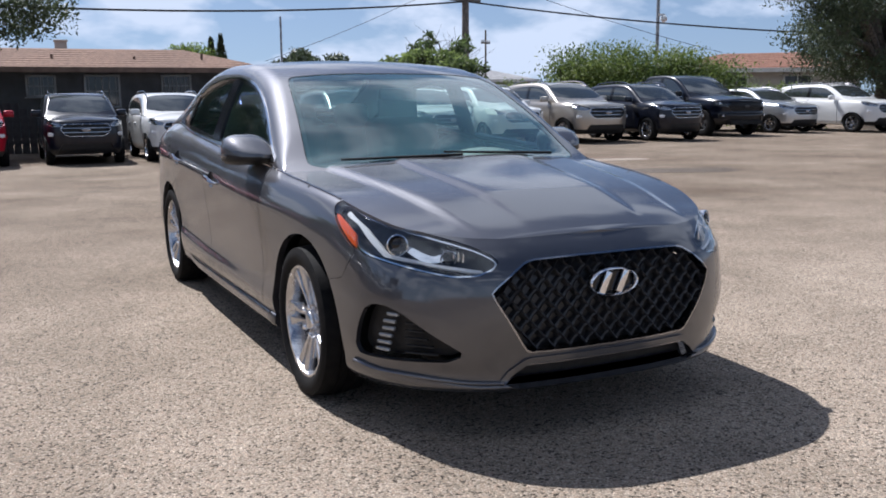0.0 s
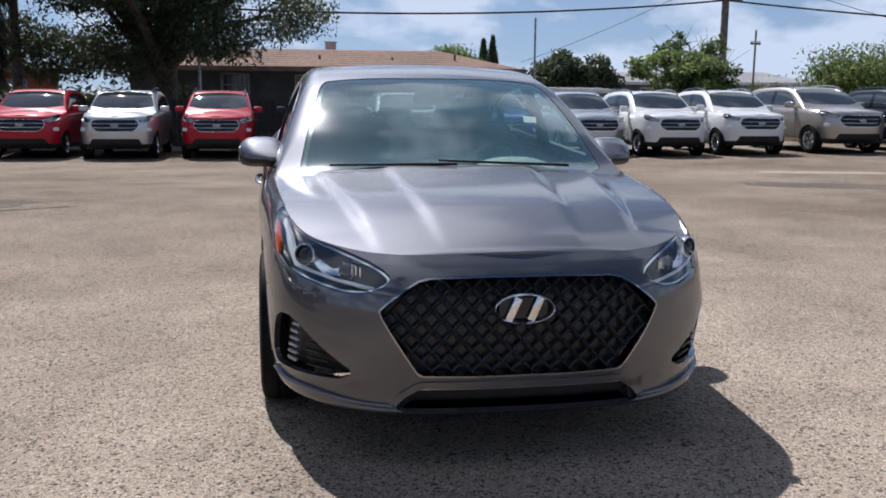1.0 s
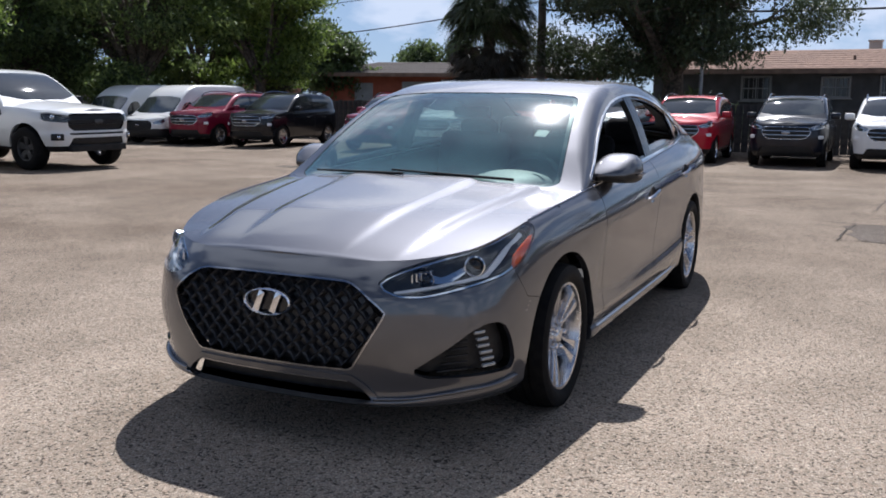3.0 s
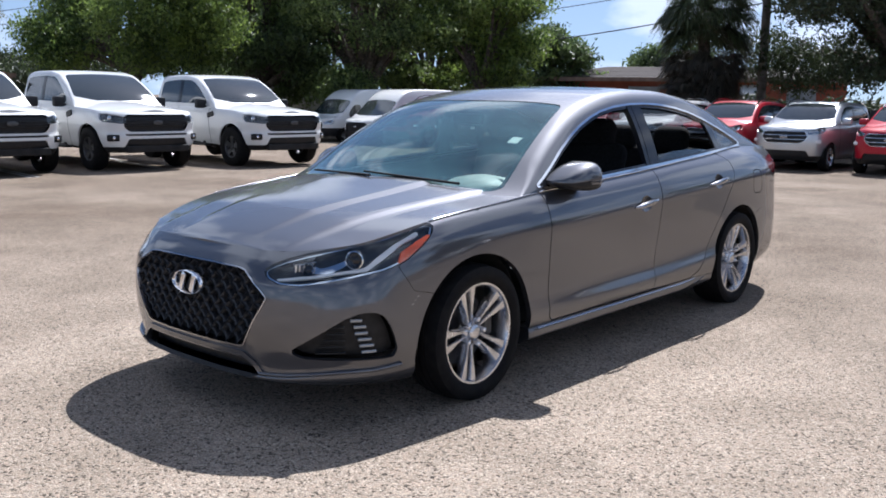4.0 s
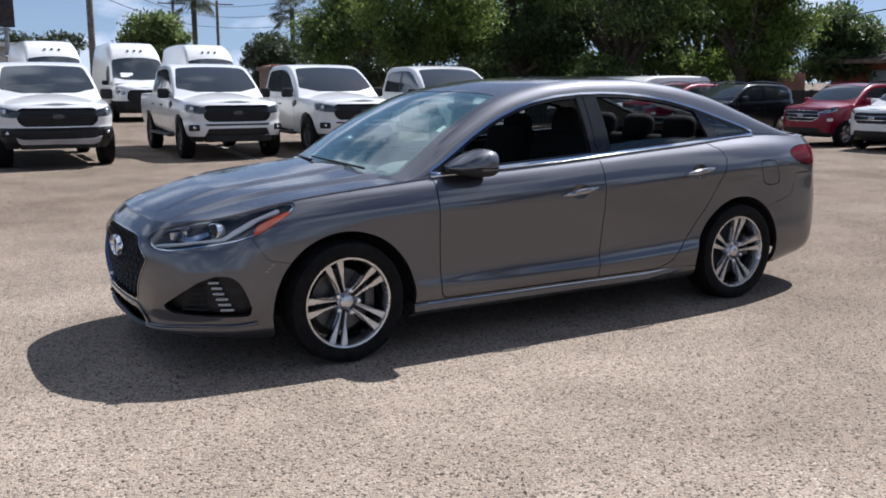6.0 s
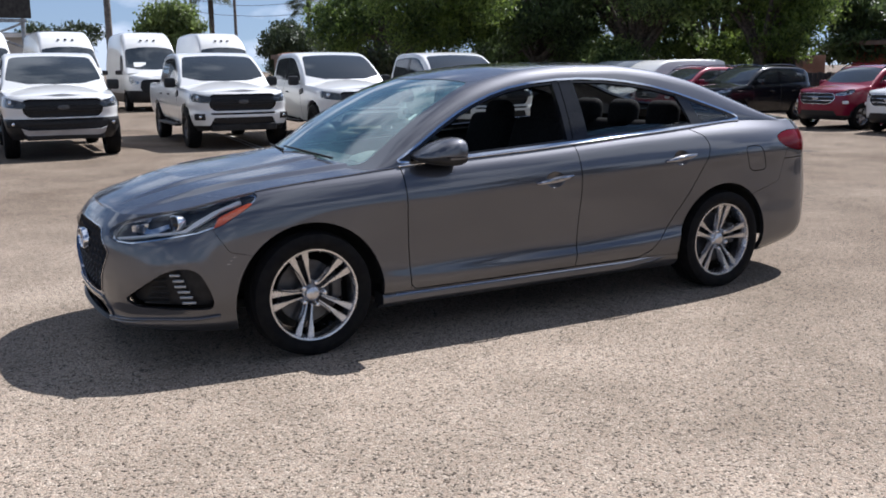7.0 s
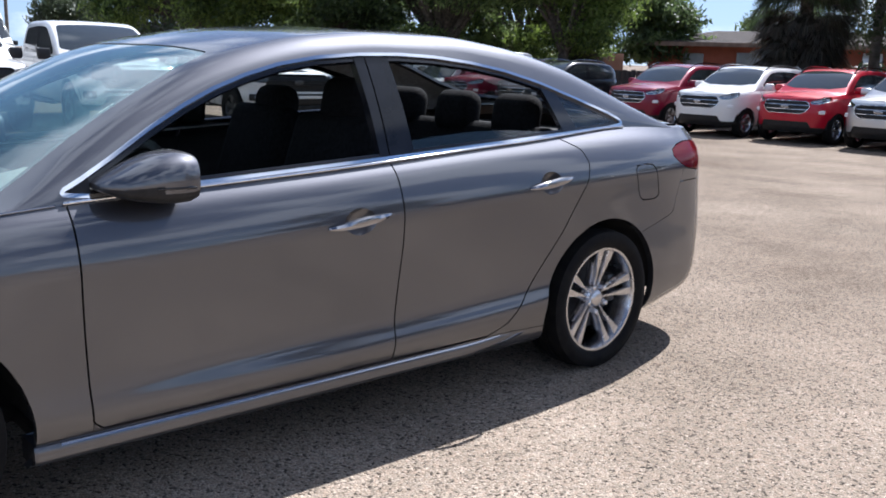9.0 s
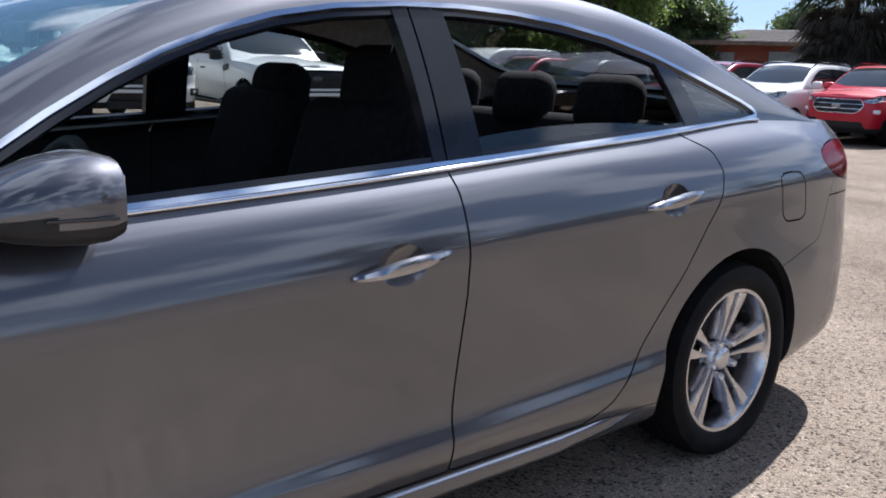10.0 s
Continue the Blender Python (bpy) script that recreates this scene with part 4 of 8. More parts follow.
def head_lamp_inside(lm, lamp, poly, A, AX_, sd):
    """Projector, bright light guide along the lower edge, and the amber marker at the outer end."""
    low = lamp.cut(-sdf(poly, *(lamp.A, lamp.P[:, 2])) - 0.008)
    panel("bezel", low.moved(-0.012), M_REFLECTOR, lm, sd, 0.03, "bright lamp surround")
    hook = [(AX_(0.50), 0.628), (AX_(0.70), 0.652), (A(-1.99), 0.665), (A(-1.93), 0.70), (A(-1.82), 0.765), (A(-1.70), 0.80), (A(-1.72), 0.825), (A(-1.86), 0.775), (A(-1.95), 0.728), (A(-2.0), 0.69), (AX_(0.69), 0.672), (AX_(0.50), 0.648)]
    hk = lamp.cut(sdf(hook, lamp.A, lamp.P[:, 2]) + 0.0055)
    panel("light_guide", hk.moved(-0.02), M_WHITETRIM, lm, sd, 0.02, "white light guide")
    tick = [(AX_(0.655), 0.668), (AX_(0.70), 0.668), (A(-1.985), 0.742), (A(-2.01), 0.742), (AX_(0.675), 0.69), (AX_(0.615), 0.715), (AX_(0.60), 0.705)]
    tk = lamp.cut(sdf(tick, lamp.A, lamp.P[:, 2]))
    panel("chrome_tick", tk.moved(-0.03), M_REFLECTOR, lm, sd, 0.02, "bright angled lamp trim")
    am = lamp.cut(sdf([(A(-1.87), 0.66), (A(-1.835), 0.735), (A(-1.75), 0.772), (A(-1.675), 0.798), (A(-1.65), 0.79), (A(-1.72), 0.74), (A(-1.86), 0.672)], lamp.A, lamp.P[:, 2]))
    panel("marker", am.moved(-0.010), M_AMBER, lm, sd, 0.01, "amber side marker")
    s = 1 if sd == "left" else -1
    for (px, py, pz, r, mt) in ((0.712, -2.005, 0.710, 0.037, M_REFLECTOR), (0.575, -2.135, 0.668, 0.028, M_DARKCHROME)):
        bm = bmesh.new()
        ax = Vector((0.45 * s, -0.9, 0.05)).normalized()
        m = Matrix.Translation((s * px, py, pz)) @ ax.to_track_quat("Z", "Y").to_matrix().to_4x4()
        add_lathe(bm, [(-0.03, r), (0.012, r * 1.05), (0.014, r * 0.93), (0.004, r * 0.85)], 28, axis="Z")
        bmesh.ops.transform(bm, matrix=m, verts=bm.verts)
        part("projector", bm, mt, lm, "bright projector ring", True)
        bm = bmesh.new()
        add_lathe(bm, [(-0.002, r * 0.84), (0.010, r * 0.62), (0.017, r * 0.3), (0.019, 0.0005)], 28, axis="Z")
        bmesh.ops.transform(bm, matrix=m, verts=bm.verts)
        part("projector_lens", bm, M_GLOSSBLACK, lm, "dark domed lens", True)
    # ribbed inner reflector
    for k in range(5):
        bm = bmesh.new()
        add_box(bm, (s * (0.535 + 0.013 * k), -2.165 + 0.012 * k, 0.672 + 0.003 * k), (0.007, 0.02, 0.034), 0.002)
        part("reflector_rib", bm, M_REFLECTOR, lm)


def bar_on(name, sheet, a, z, size, inset, material, parent, sd, label=""):
    """A small rounded bar lying along the skin at a place along its arc, sunk by the inset."""
    i = int(np.argmin((sheet.A - a) ** 2 + (sheet.P[:, 2] - z) ** 2))
    near = np.argsort((sheet.A - a) ** 2 + (sheet.P[:, 2] - z) ** 2)[:6]
    w = 1.0 / (1e-5 + (sheet.A[near] - a) ** 2 + (sheet.P[near, 2] - z) ** 2)
    c = Vector((sheet.P[near] * w[:, None]).sum(0) / w.sum())
    c.z = z
    n = Vector(sheet.N[i]); n.z = 0; n.normalize()
    t = Vector((-n.y, n.x, 0))
    m = Matrix((t, n, Vector((0, 0, 1)))).transposed()
    c = c - n * inset
    if sd == "right":
        c.x = -c.x
        m = Matrix.Diagonal((-1, 1, 1)) @ m @ Matrix.Diagonal((-1, 1, 1))
    bm = bmesh.new()
    add_box(bm, c, size, min(size) * 0.35, m.to_4x4())
    return part(name, bm, material, parent, label, True)


def fog_inside(fg, fog, A, AX_, sd):
    """Upright stack of six daytime lamps and dark slats behind."""
    for k in range(6):
        z = 0.328 + 0.0275 * k
        bar_on("daytime_lamp", fog, A(-1.992 - 0.010 * k), z, (0.066 - 0.003 * k, 0.016, 0.0135), 0.026, M_DAYLAMP, fg, sd, "small white lamp bar")
    for k in range(5):
        x0, x1 = AX_(0.655 + 0.012 * k), A(-2.085)
        if x1 - x0 > 0.03:
            bar_on("pocket_slat", fog, (x0 + x1) / 2, 0.328 + 0.0275 * k, (x1 - x0, 0.014, 0.008), 0.032, M_PLASTIC, fg, sd)


def grille_inside(car, grille, intake, poly):
    gr = panel("grille", grille.moved(-0.05), M_GRILLE, car, "both", 0.0, "black diamond-mesh grille")
    inner = grille.cut(-sdf(poly, grille.P[:, 0], grille.P[:, 2]) - 0.006)
    panel("grille_surround", inner.moved(0.003), M_HANDLE, gr, "both", 0.04, "dark chrome grille surround")
    # diamond mesh: flared four-sided cells in offset rows, their rims meeting at raised knots
    G = grille
    pitch, step = 0.068, 0.036
    for r in range(11):
        z = 0.345 + r * step
        for c in range(-8, 9):
            x = (c + 0.5 * (r % 2)) * pitch
            if float(sdf(poly, np.array([abs(x)]), np.array([z]))[0]) > -0.024:
                continue
            i = int(np.argmin((G.P[:, 0] - abs(x)) ** 2 + (G.P[:, 2] - z) ** 2))
            y = G.P[i, 1] + 0.048
            bm = bmesh.new()
            w, h = pitch * 0.5, step
            rim = [(-w, 0, 1), (-w * 0.52, h * 0.48, 0), (0, h, 1), (w * 0.52, h * 0.48, 0), (w, 0, 1), (w * 0.52, -h * 0.48, 0), (0, -h, 1), (-w * 0.52, -h * 0.48, 0)]
            b = [bm.verts.new((x + p, y, z + q)) for p, q, k in rim]
            f = [bm.verts.new((x + p * 0.97, y - 0.020 - 0.008 * k, z + q * 0.97)) for p, q, k in rim]
            g = [bm.verts.new((x + p * (0.80 - 0.06 * k), y - 0.018, z + q * (0.80 - 0.06 * k))) for p, q, k in rim]
            e = [bm.verts.new((x + p * 0.56, y - 0.001, z + q * 0.56)) for p, q, k in rim]
            for q in range(8):
                t = (q + 1) % 8
                bm.faces.new((b[q], b[t], f[t], f[q])); bm.faces.new((f[q], f[t], g[t], g[q])); bm.faces.new((g[q], g[t], e[t], e[q]))
            part("grille_cell", bm, M_GRILLE, gr)
    # emblem: an oval ring with two leaning bars
    em = new("emblem")
    em.parent = gr
    bm = bmesh.new()
    y0 = -2.335
    n = 40
    secs = []
    for k in range(n):
        t = 2 * math.pi * k / n
        cx, cz = math.cos(t), math.sin(t)
        secs.append([bm.verts.new((0.108 * cx * s, y0 + dy, 0.565 + 0.054 * cz * (1 - (1 - s) * 1.9))) for s, dy in ((1.0, 0.02), (1.0, 0.0), (0.95, -0.007), (0.90, 0.0), (0.88, 0.02))])
    for k in range(n):
        a, b = secs[k], secs[(k + 1) % n]
        for q in range(4):
            bm.faces.new((a[q], a[q + 1], b[q + 1], b[q]))
    part("ring", bm, M_CHROME, em, "chrome oval ring", True)
    bm = bmesh.new()
    for sx in (-1, 1):
        add_box(bm, (sx * 0.038, y0 + 0.004, 0.565), (0.027, 0.012, 0.086), 0.004, Matrix.Rotation(radians(24), 4, "Y"))
    part("badge_bars", bm, M_CHROME, em, "plain leaning chrome bars", True)
    bm = bmesh.new()
    add_box(bm, (0, y0 + 0.022, 0.565), (0.17, 0.012, 0.075), 0.004)
    part("badge_plate", bm, M_GLOSSBLACK, em)
    lw = panel("lower_intake", intake.moved(-0.05), M_PLASTIC, car, "both", 0.0)
    strip = intake.cut(-sdf([(-0.5, 0.1), (0.6, 0.1), (0.6, 0.29), (-0.5, 0.29)], intake.P[:, 0], intake.P[:, 2]))
    panel("intake_strip", strip.moved(0.002), M_DARKCHROME, lw, "both", 0.02, "slim chrome strip")


def surface_x(S, y, z):
    P = S["ring"].P
    i = int(np.argmin((P[:, 1] - y) ** 2 + (P[:, 2] - z) ** 2 + 4 * (P[:, 0] < 0.3)))
    return float(P[i, 0])


def door_handle(car, y, z, sd, S):
    s = 1 if sd == "left" else -1
    bm = bmesh.new()
    n = 20
    secs = []
    for k in range(n + 1):
        t = k / n
        yy = y - 0.13 + 0.26 * t
        zz = z - 0.010 + 0.030 * t
        lift = 0.026 * math.sin(math.pi * t) ** 0.5 if 0 < t < 1 else 0.0
        w = 0.005 + 0.0115 * math.sin(math.pi * t) ** 0.8
        xs = surface_x(S, yy, zz)
        secs.append([bm.verts.new((s * (xs + lift + a), yy, zz + b)) for a, b in ((-0.006, -w), (0.005, -w * 0.8), (0.009, 0), (0.005, w * 0.8), (-0.006, w))])
    for a, b in zip(secs, secs[1:]):
        for q in range(5):
            bm.faces.new((a[q], a[(q + 1) % 5], b[(q + 1) % 5], b[q]))
    bm.faces.new(secs[0]); bm.faces.new(secs[-1])
    bmesh.ops.recalc_face_normals(bm, faces=bm.faces)
    part("door_handle", bm, M_HANDLE, car, "chrome door handle", True)


def wing_mirror(car, sd):
    """A wedge with a blunt rear and a flat underside: rounded sections from the rear rim to the tip ahead."""
    s = 1 if sd == "left" else -1
    bm = bmesh.new()
    sections = ((-0.545, 0.815, 0.965, 0.945, 1.035), (-0.552, 0.795, 0.985, 0.925, 1.052), (-0.575, 0.785, 0.996, 0.917, 1.060), (-0.61, 0.78, 1.0, 0.915, 1.061), (-0.66, 0.778, 0.994, 0.918, 1.050),
                (-0.71, 0.776, 0.976, 0.925, 1.028), (-0.755, 0.775, 0.945, 0.936, 1.0), (-0.785, 0.775, 0.90, 0.948, 0.982), (-0.797, 0.79, 0.86, 0.957, 0.972))
    n, rings = 40, []
    for y, x0, x1, z0, z1 in sections:
        row = []
        for k in range(n):
            t = 2 * math.pi * k / n
            c, q = math.cos(t), math.sin(t)
            px = math.copysign(abs(c) ** 0.62, c)
            pz = math.copysign(abs(q) ** (0.75 if q > 0 else 0.5), q)
            zc = z0 + 0.42 * (z1 - z0)
            row.append(bm.verts.new((s * ((x0 + x1) / 2 + px * (x1 - x0) / 2), y, zc + pz * ((z1 - zc) if q > 0 else (zc - z0)))))
        rings.append(row)
    for p, q in zip(rings, rings[1:]):
        for k in range(n):
            bm.faces.new((p[k], p[(k + 1) % n], q[(k + 1) % n], q[k]))
    bm.faces.new(rings[0]); bm.faces.new(rings[-1])
    bmesh.ops.recalc_face_normals(bm, faces=bm.faces)
    for f in bm.faces:
        f.material_index = 1 if f.calc_center_median().z < 0.962 else 0
    mir = part("wing_mirror", bm, [M_GREY, M_PLASTIC], car, "grey wing mirror with a black lower shell", True)
    bm = bmesh.new()
    add_box(bm, (s * 0.992, -0.625, 0.966), (0.02, 0.11, 0.007), 0.004, Matrix.Rotation(radians(-8 * s), 4, "Z"))
    part("turn_lamp", bm, M_GLOSSBLACK, mir)
    bm = bmesh.new()
    add_box(bm, (s * 0.825, -0.69, 0.955), (0.11, 0.07, 0.035), 0.012, Matrix.Rotation(radians(-10 * s), 4, "Z"))
    part("mirror_arm", bm, M_PLASTIC, mir, "", True)
    bm = bmesh.new()
    add_box(bm, (s * 0.89, -0.547, 0.990), (0.14, 0.008, 0.075), 0.003)
    part("mirror_glass", bm, M_REFLECTOR, mir)


def seat(car, x, y, drop=0.0):
    bm = bmesh.new()
    add_box(bm, (x, y, 0.50), (0.50, 0.52, 0.16), 0.05, seg=3)
    st = part("seat", bm, M_CLOTH, car, "dark grey cloth seat", True)
    bm = bmesh.new()
    add_box(bm, (x, y + 0.33, 0.82), (0.48, 0.13, 0.60), 0.055, Matrix.Rotation(radians(-18), 4, "X"), seg=3)
    part("backrest", bm, M_CLOTH, st, "", True)
    headrest(st, x, y + 0.455, 1.155 - drop)


def headrest(st, x, y, z):
    bm = bmesh.new()
    add_box(bm, (x, y, z), (0.26, 0.13, 0.205), 0.064, Matrix.Rotation(radians(-10), 4, "X"), seg=5)
    for k in (-0.06, 0.06):
        add_tube(bm, (x + k, y - 0.005, z - 0.16), (x + k, y, z - 0.07), 0.007, seg=8)
    part("headrest", bm, M_CLOTH, st, "", True)


def cabin(car, S):
    for x, y, drop in ((0.36, -0.06, 0.0), (-0.36, 0.05, 0.06)):
        seat(car, x, y, drop)
    bm = bmesh.new()
    add_box(bm, (0, 0.95, 0.48), (1.30, 0.50, 0.18), 0.05, seg=3)
    add_box(bm, (0, 1.25, 0.78), (1.28, 0.14, 0.56), 0.05, Matrix.Rotation(radians(-20), 4, "X"), seg=3)
    bench = part("rear_bench", bm, M_CLOTH, car, "dark grey rear bench", True)
    for x in (-0.40, 0.0, 0.40):
        headrest(bench, x, 1.31, 1.09)
    bm = bmesh.new()
    add_box(bm, (0, 1.62, 1.0), (1.15, 0.5, 0.03), 0.01)
    part("parcel_shelf", bm, M_CABIN, car)
    bm = bmesh.new()
    add_box(bm, (0, -0.92, 0.80), (1.38, 0.42, 0.22), 0.06, seg=3)
    add_box(bm, (0.36, -0.75, 0.89), (0.40, 0.20, 0.07), 0.03, seg=3)
    add_box(bm, (0, -0.62, 0.72), (0.34, 0.16, 0.24), 0.03)
    dash = part("dashboard", bm, M_CABIN, car, "dark dashboard", True)
    # rounded hood over the dials, its pale grey painting in reflected light
    bm = bmesh.new()
    n, rings = 18, []
    for yy, w, h in ((-0.93, 0.10, 0.035), (-0.88, 0.17, 0.062), (-0.80, 0.20, 0.078), (-0.70, 0.205, 0.082), (-0.64, 0.19, 0.072)):
        rings.append([bm.verts.new((0.36 + w * math.cos(math.pi * k / n), yy, 0.885 + h * math.sin(math.pi * k / n) ** 0.7)) for k in range(n + 1)])
    for p, q in zip(rings, rings[1:]):
        for k in range(n):
            bm.faces.new((p[k], p[k + 1], q[k + 1], q[k]))
    bm.faces.new(rings[0]); bm.faces.new(rings[-1])
    bmesh.ops.recalc_face_normals(bm, faces=bm.faces)
    part("instrument_hood", bm, M_DIALHOOD, dash, "hood over the dials, coloured pale for reflected light", True)
    bm = bmesh.new()
    add_box(bm, (0, -0.55, 0.86), (0.22, 0.02, 0.12), 0.008, Matrix.Rotation(radians(-15), 4, "X"))
    part("screen", bm, M_GLOSSBLACK, dash)
    bm = bmesh.new()
    add_box(bm, (0, 0.0, 0.50), (0.20, 1.1, 0.24), 0.03)
    part("centre_console", bm, M_CABIN, car, "", True)
    bm = bmesh.new()
    m = Matrix.Translation((0.36, -0.50, 0.86)) @ Matrix.Rotation(radians(65), 4, "X")
    n, k = 36, 10
    vs = [[bm.verts.new(m @ Vector(((0.18 + 0.015 * math.cos(b)) * math.cos(a), (0.18 + 0.015 * math.cos(b)) * math.sin(a), 0.015 * math.sin(b)))) for b in np.linspace(0, 2 * math.pi, k, endpoint=False)] for a in np.linspace(0, 2 * math.pi, n, endpoint=False)]
    for i in range(n):
        for j in range(k):
            bm.faces.new((vs[i][j], vs[(i + 1) % n][j], vs[(i + 1) % n][(j + 1) % k], vs[i][(j + 1) % k]))
    add_box(bm, m @ Vector((0, 0, -0.01)), (0.12, 0.05, 0.10), 0.015, Matrix.Rotation(radians(65), 4, "X"))
    for a in (0.1, math.pi - 0.1, -math.pi / 2):
        add_tube(bm, m @ Vector((0, 0, -0.01)), m @ Vector((0.175 * math.cos(a), 0.175 * math.sin(a), 0)), 0.014, seg=8)
    part("steering_wheel", bm, M_CABIN, car, "black steering wheel", True)
    bm = bmesh.new()
    add_box(bm, (0, -0.42, 1.25), (0.22, 0.03, 0.06), 0.012)
    part("inner_mirror", bm, M_PLASTIC, car)
    # papers behind the windscreen
    bm = bmesh.new()
    add_box(bm, (0.47, -0.60, 1.15), (0.065, 0.002, 0.055), 0.0, Matrix.Rotation(radians(-58), 4, "X") @ Matrix.Rotation(radians(6), 4, "Y"))
    part("paper_label", bm, M_PAPER, car, "small white paper label behind the windscreen")
    # wipers
    for (a, b) in (((0.52, -1.12), (-0.10, -1.165)), ((-0.02, -1.20), (-0.58, -1.09))):
        bm = bmesh.new()
        za, zb = (float(S["height"](np.array([abs(q[0])]), np.array([q[1]]))[0]) for q in (a, b))
        add_tube(bm, (a[0], a[1], za + 0.020), (b[0], b[1], zb + 0.020), 0.007, 0.005, 8)
        part("wiper", bm, M_WELL, car)
    bm = bmesh.new()
    add_box(bm, (0, -1.13, 0.885), (1.16, 0.20, 0.03), 0.01)
    part("cowl_panel", bm, M_PLASTIC, car)


hero_car()


# ---- parked vehicles ----
SUV = dict(
    du=0.05, nv=4, nw=14, sides=(7, 4, 9), tau=0.30, bulge=0.05, round=0.07, crown=0.05, bow=0.18, bow_f=0.16, bow_r=-0.05, bl=(-0.3, 1.2), axles=(-1.22, 1.22), arch=0.375, wheel=(0.325, 0.20, 0.215), wz=0.31,
    outline=[(0, -1.97), (0.25, -1.96), (0.5, -1.90), (0.68, -1.78), (0.78, -1.6), (0.83, -1.3), (0.85, -0.9), (0.855, 0), (0.855, 0.9), (0.85, 1.4), (0.82, 1.7), (0.7, 1.88), (0.4, 1.96), (0, 1.97)],
    st=[(0, (0.24, 0.34, 0.50, 0.66, 0.82, 0.93, 0.985), (0.10, 0.02, 0.0, 0.0, 0.01, 0.04, 0.10)),
        (4, (0.24, 0.34, 0.50, 0.66, 0.84, 0.95, 1.0), (0.09, 0.03, 0.01, 0.0, 0.01, 0.03, 0.08)),
        (6, (0.24, 0.33, 0.46, 0.64, 0.82, 0.96, 1.04), (0.08, 0.03, 0.015, 0.0, 0.0, 0.02, 0.06)),
        (9, (0.24, 0.34, 0.48, 0.66, 0.86, 1.01, 1.10), (0.08, 0.03, 0.01, 0.0, 0.0, 0.02, 0.06)),
        (13, (0.26, 0.36, 0.50, 0.66, 0.86, 1.01, 1.10), (0.10, 0.03, 0.0, 0.0, 0.01, 0.02, 0.05))],
    hood=[(-1.9, 0.99), (-1.6, 1.055), (-1.3, 1.09), (-0.95, 1.12)], hood_y=-0.78, deck=[(1.7, 1.12), (1.93, 1.11)], deck_y=1.6,
    top=[(-1.02, 1.08), (-0.7, 1.29), (-0.35, 1.48), (-0.1, 1.555), (0.3, 1.585), (0.9, 1.575), (1.5, 1.53), (1.75, 1.43), (1.86, 1.2), (1.9, 1.05)],
    screen=[(-0.6, -0.80), (0.0, -0.93), (0.4, -0.89), (0.70, -0.74), (0.60, -0.23), (0.3, -0.20), (0.0, -0.20), (-0.5, -0.22)],
    dlo=[(-0.66, 1.10), (0.0, 1.115), (1.35, 1.15), (1.55, 1.22), (1.30, 1.42), (0.6, 1.475), (0.0, 1.465), (-0.25, 1.39)],
    lamp=[(0.50, 0.90), (0.66, 0.945), (0.98, 1.03), (1.10, 1.03), (1.0, 0.90), (0.74, 0.845), (0.56, 0.84)],
    grille=[(-0.36, 0.635), (0.37, 0.635), (0.47, 0.70), (0.52, 0.79), (0.49, 0.87), (0.44, 0.91), (-0.44, 0.91)], bars=2, low=0.36, intake=[(-0.5, 0.2), (0.62, 0.2), (0.58, 0.33), (0.50, 0.48), (-0.44, 0.48)], rails=True, m_grille=M_PLASTIC, fogs=True)
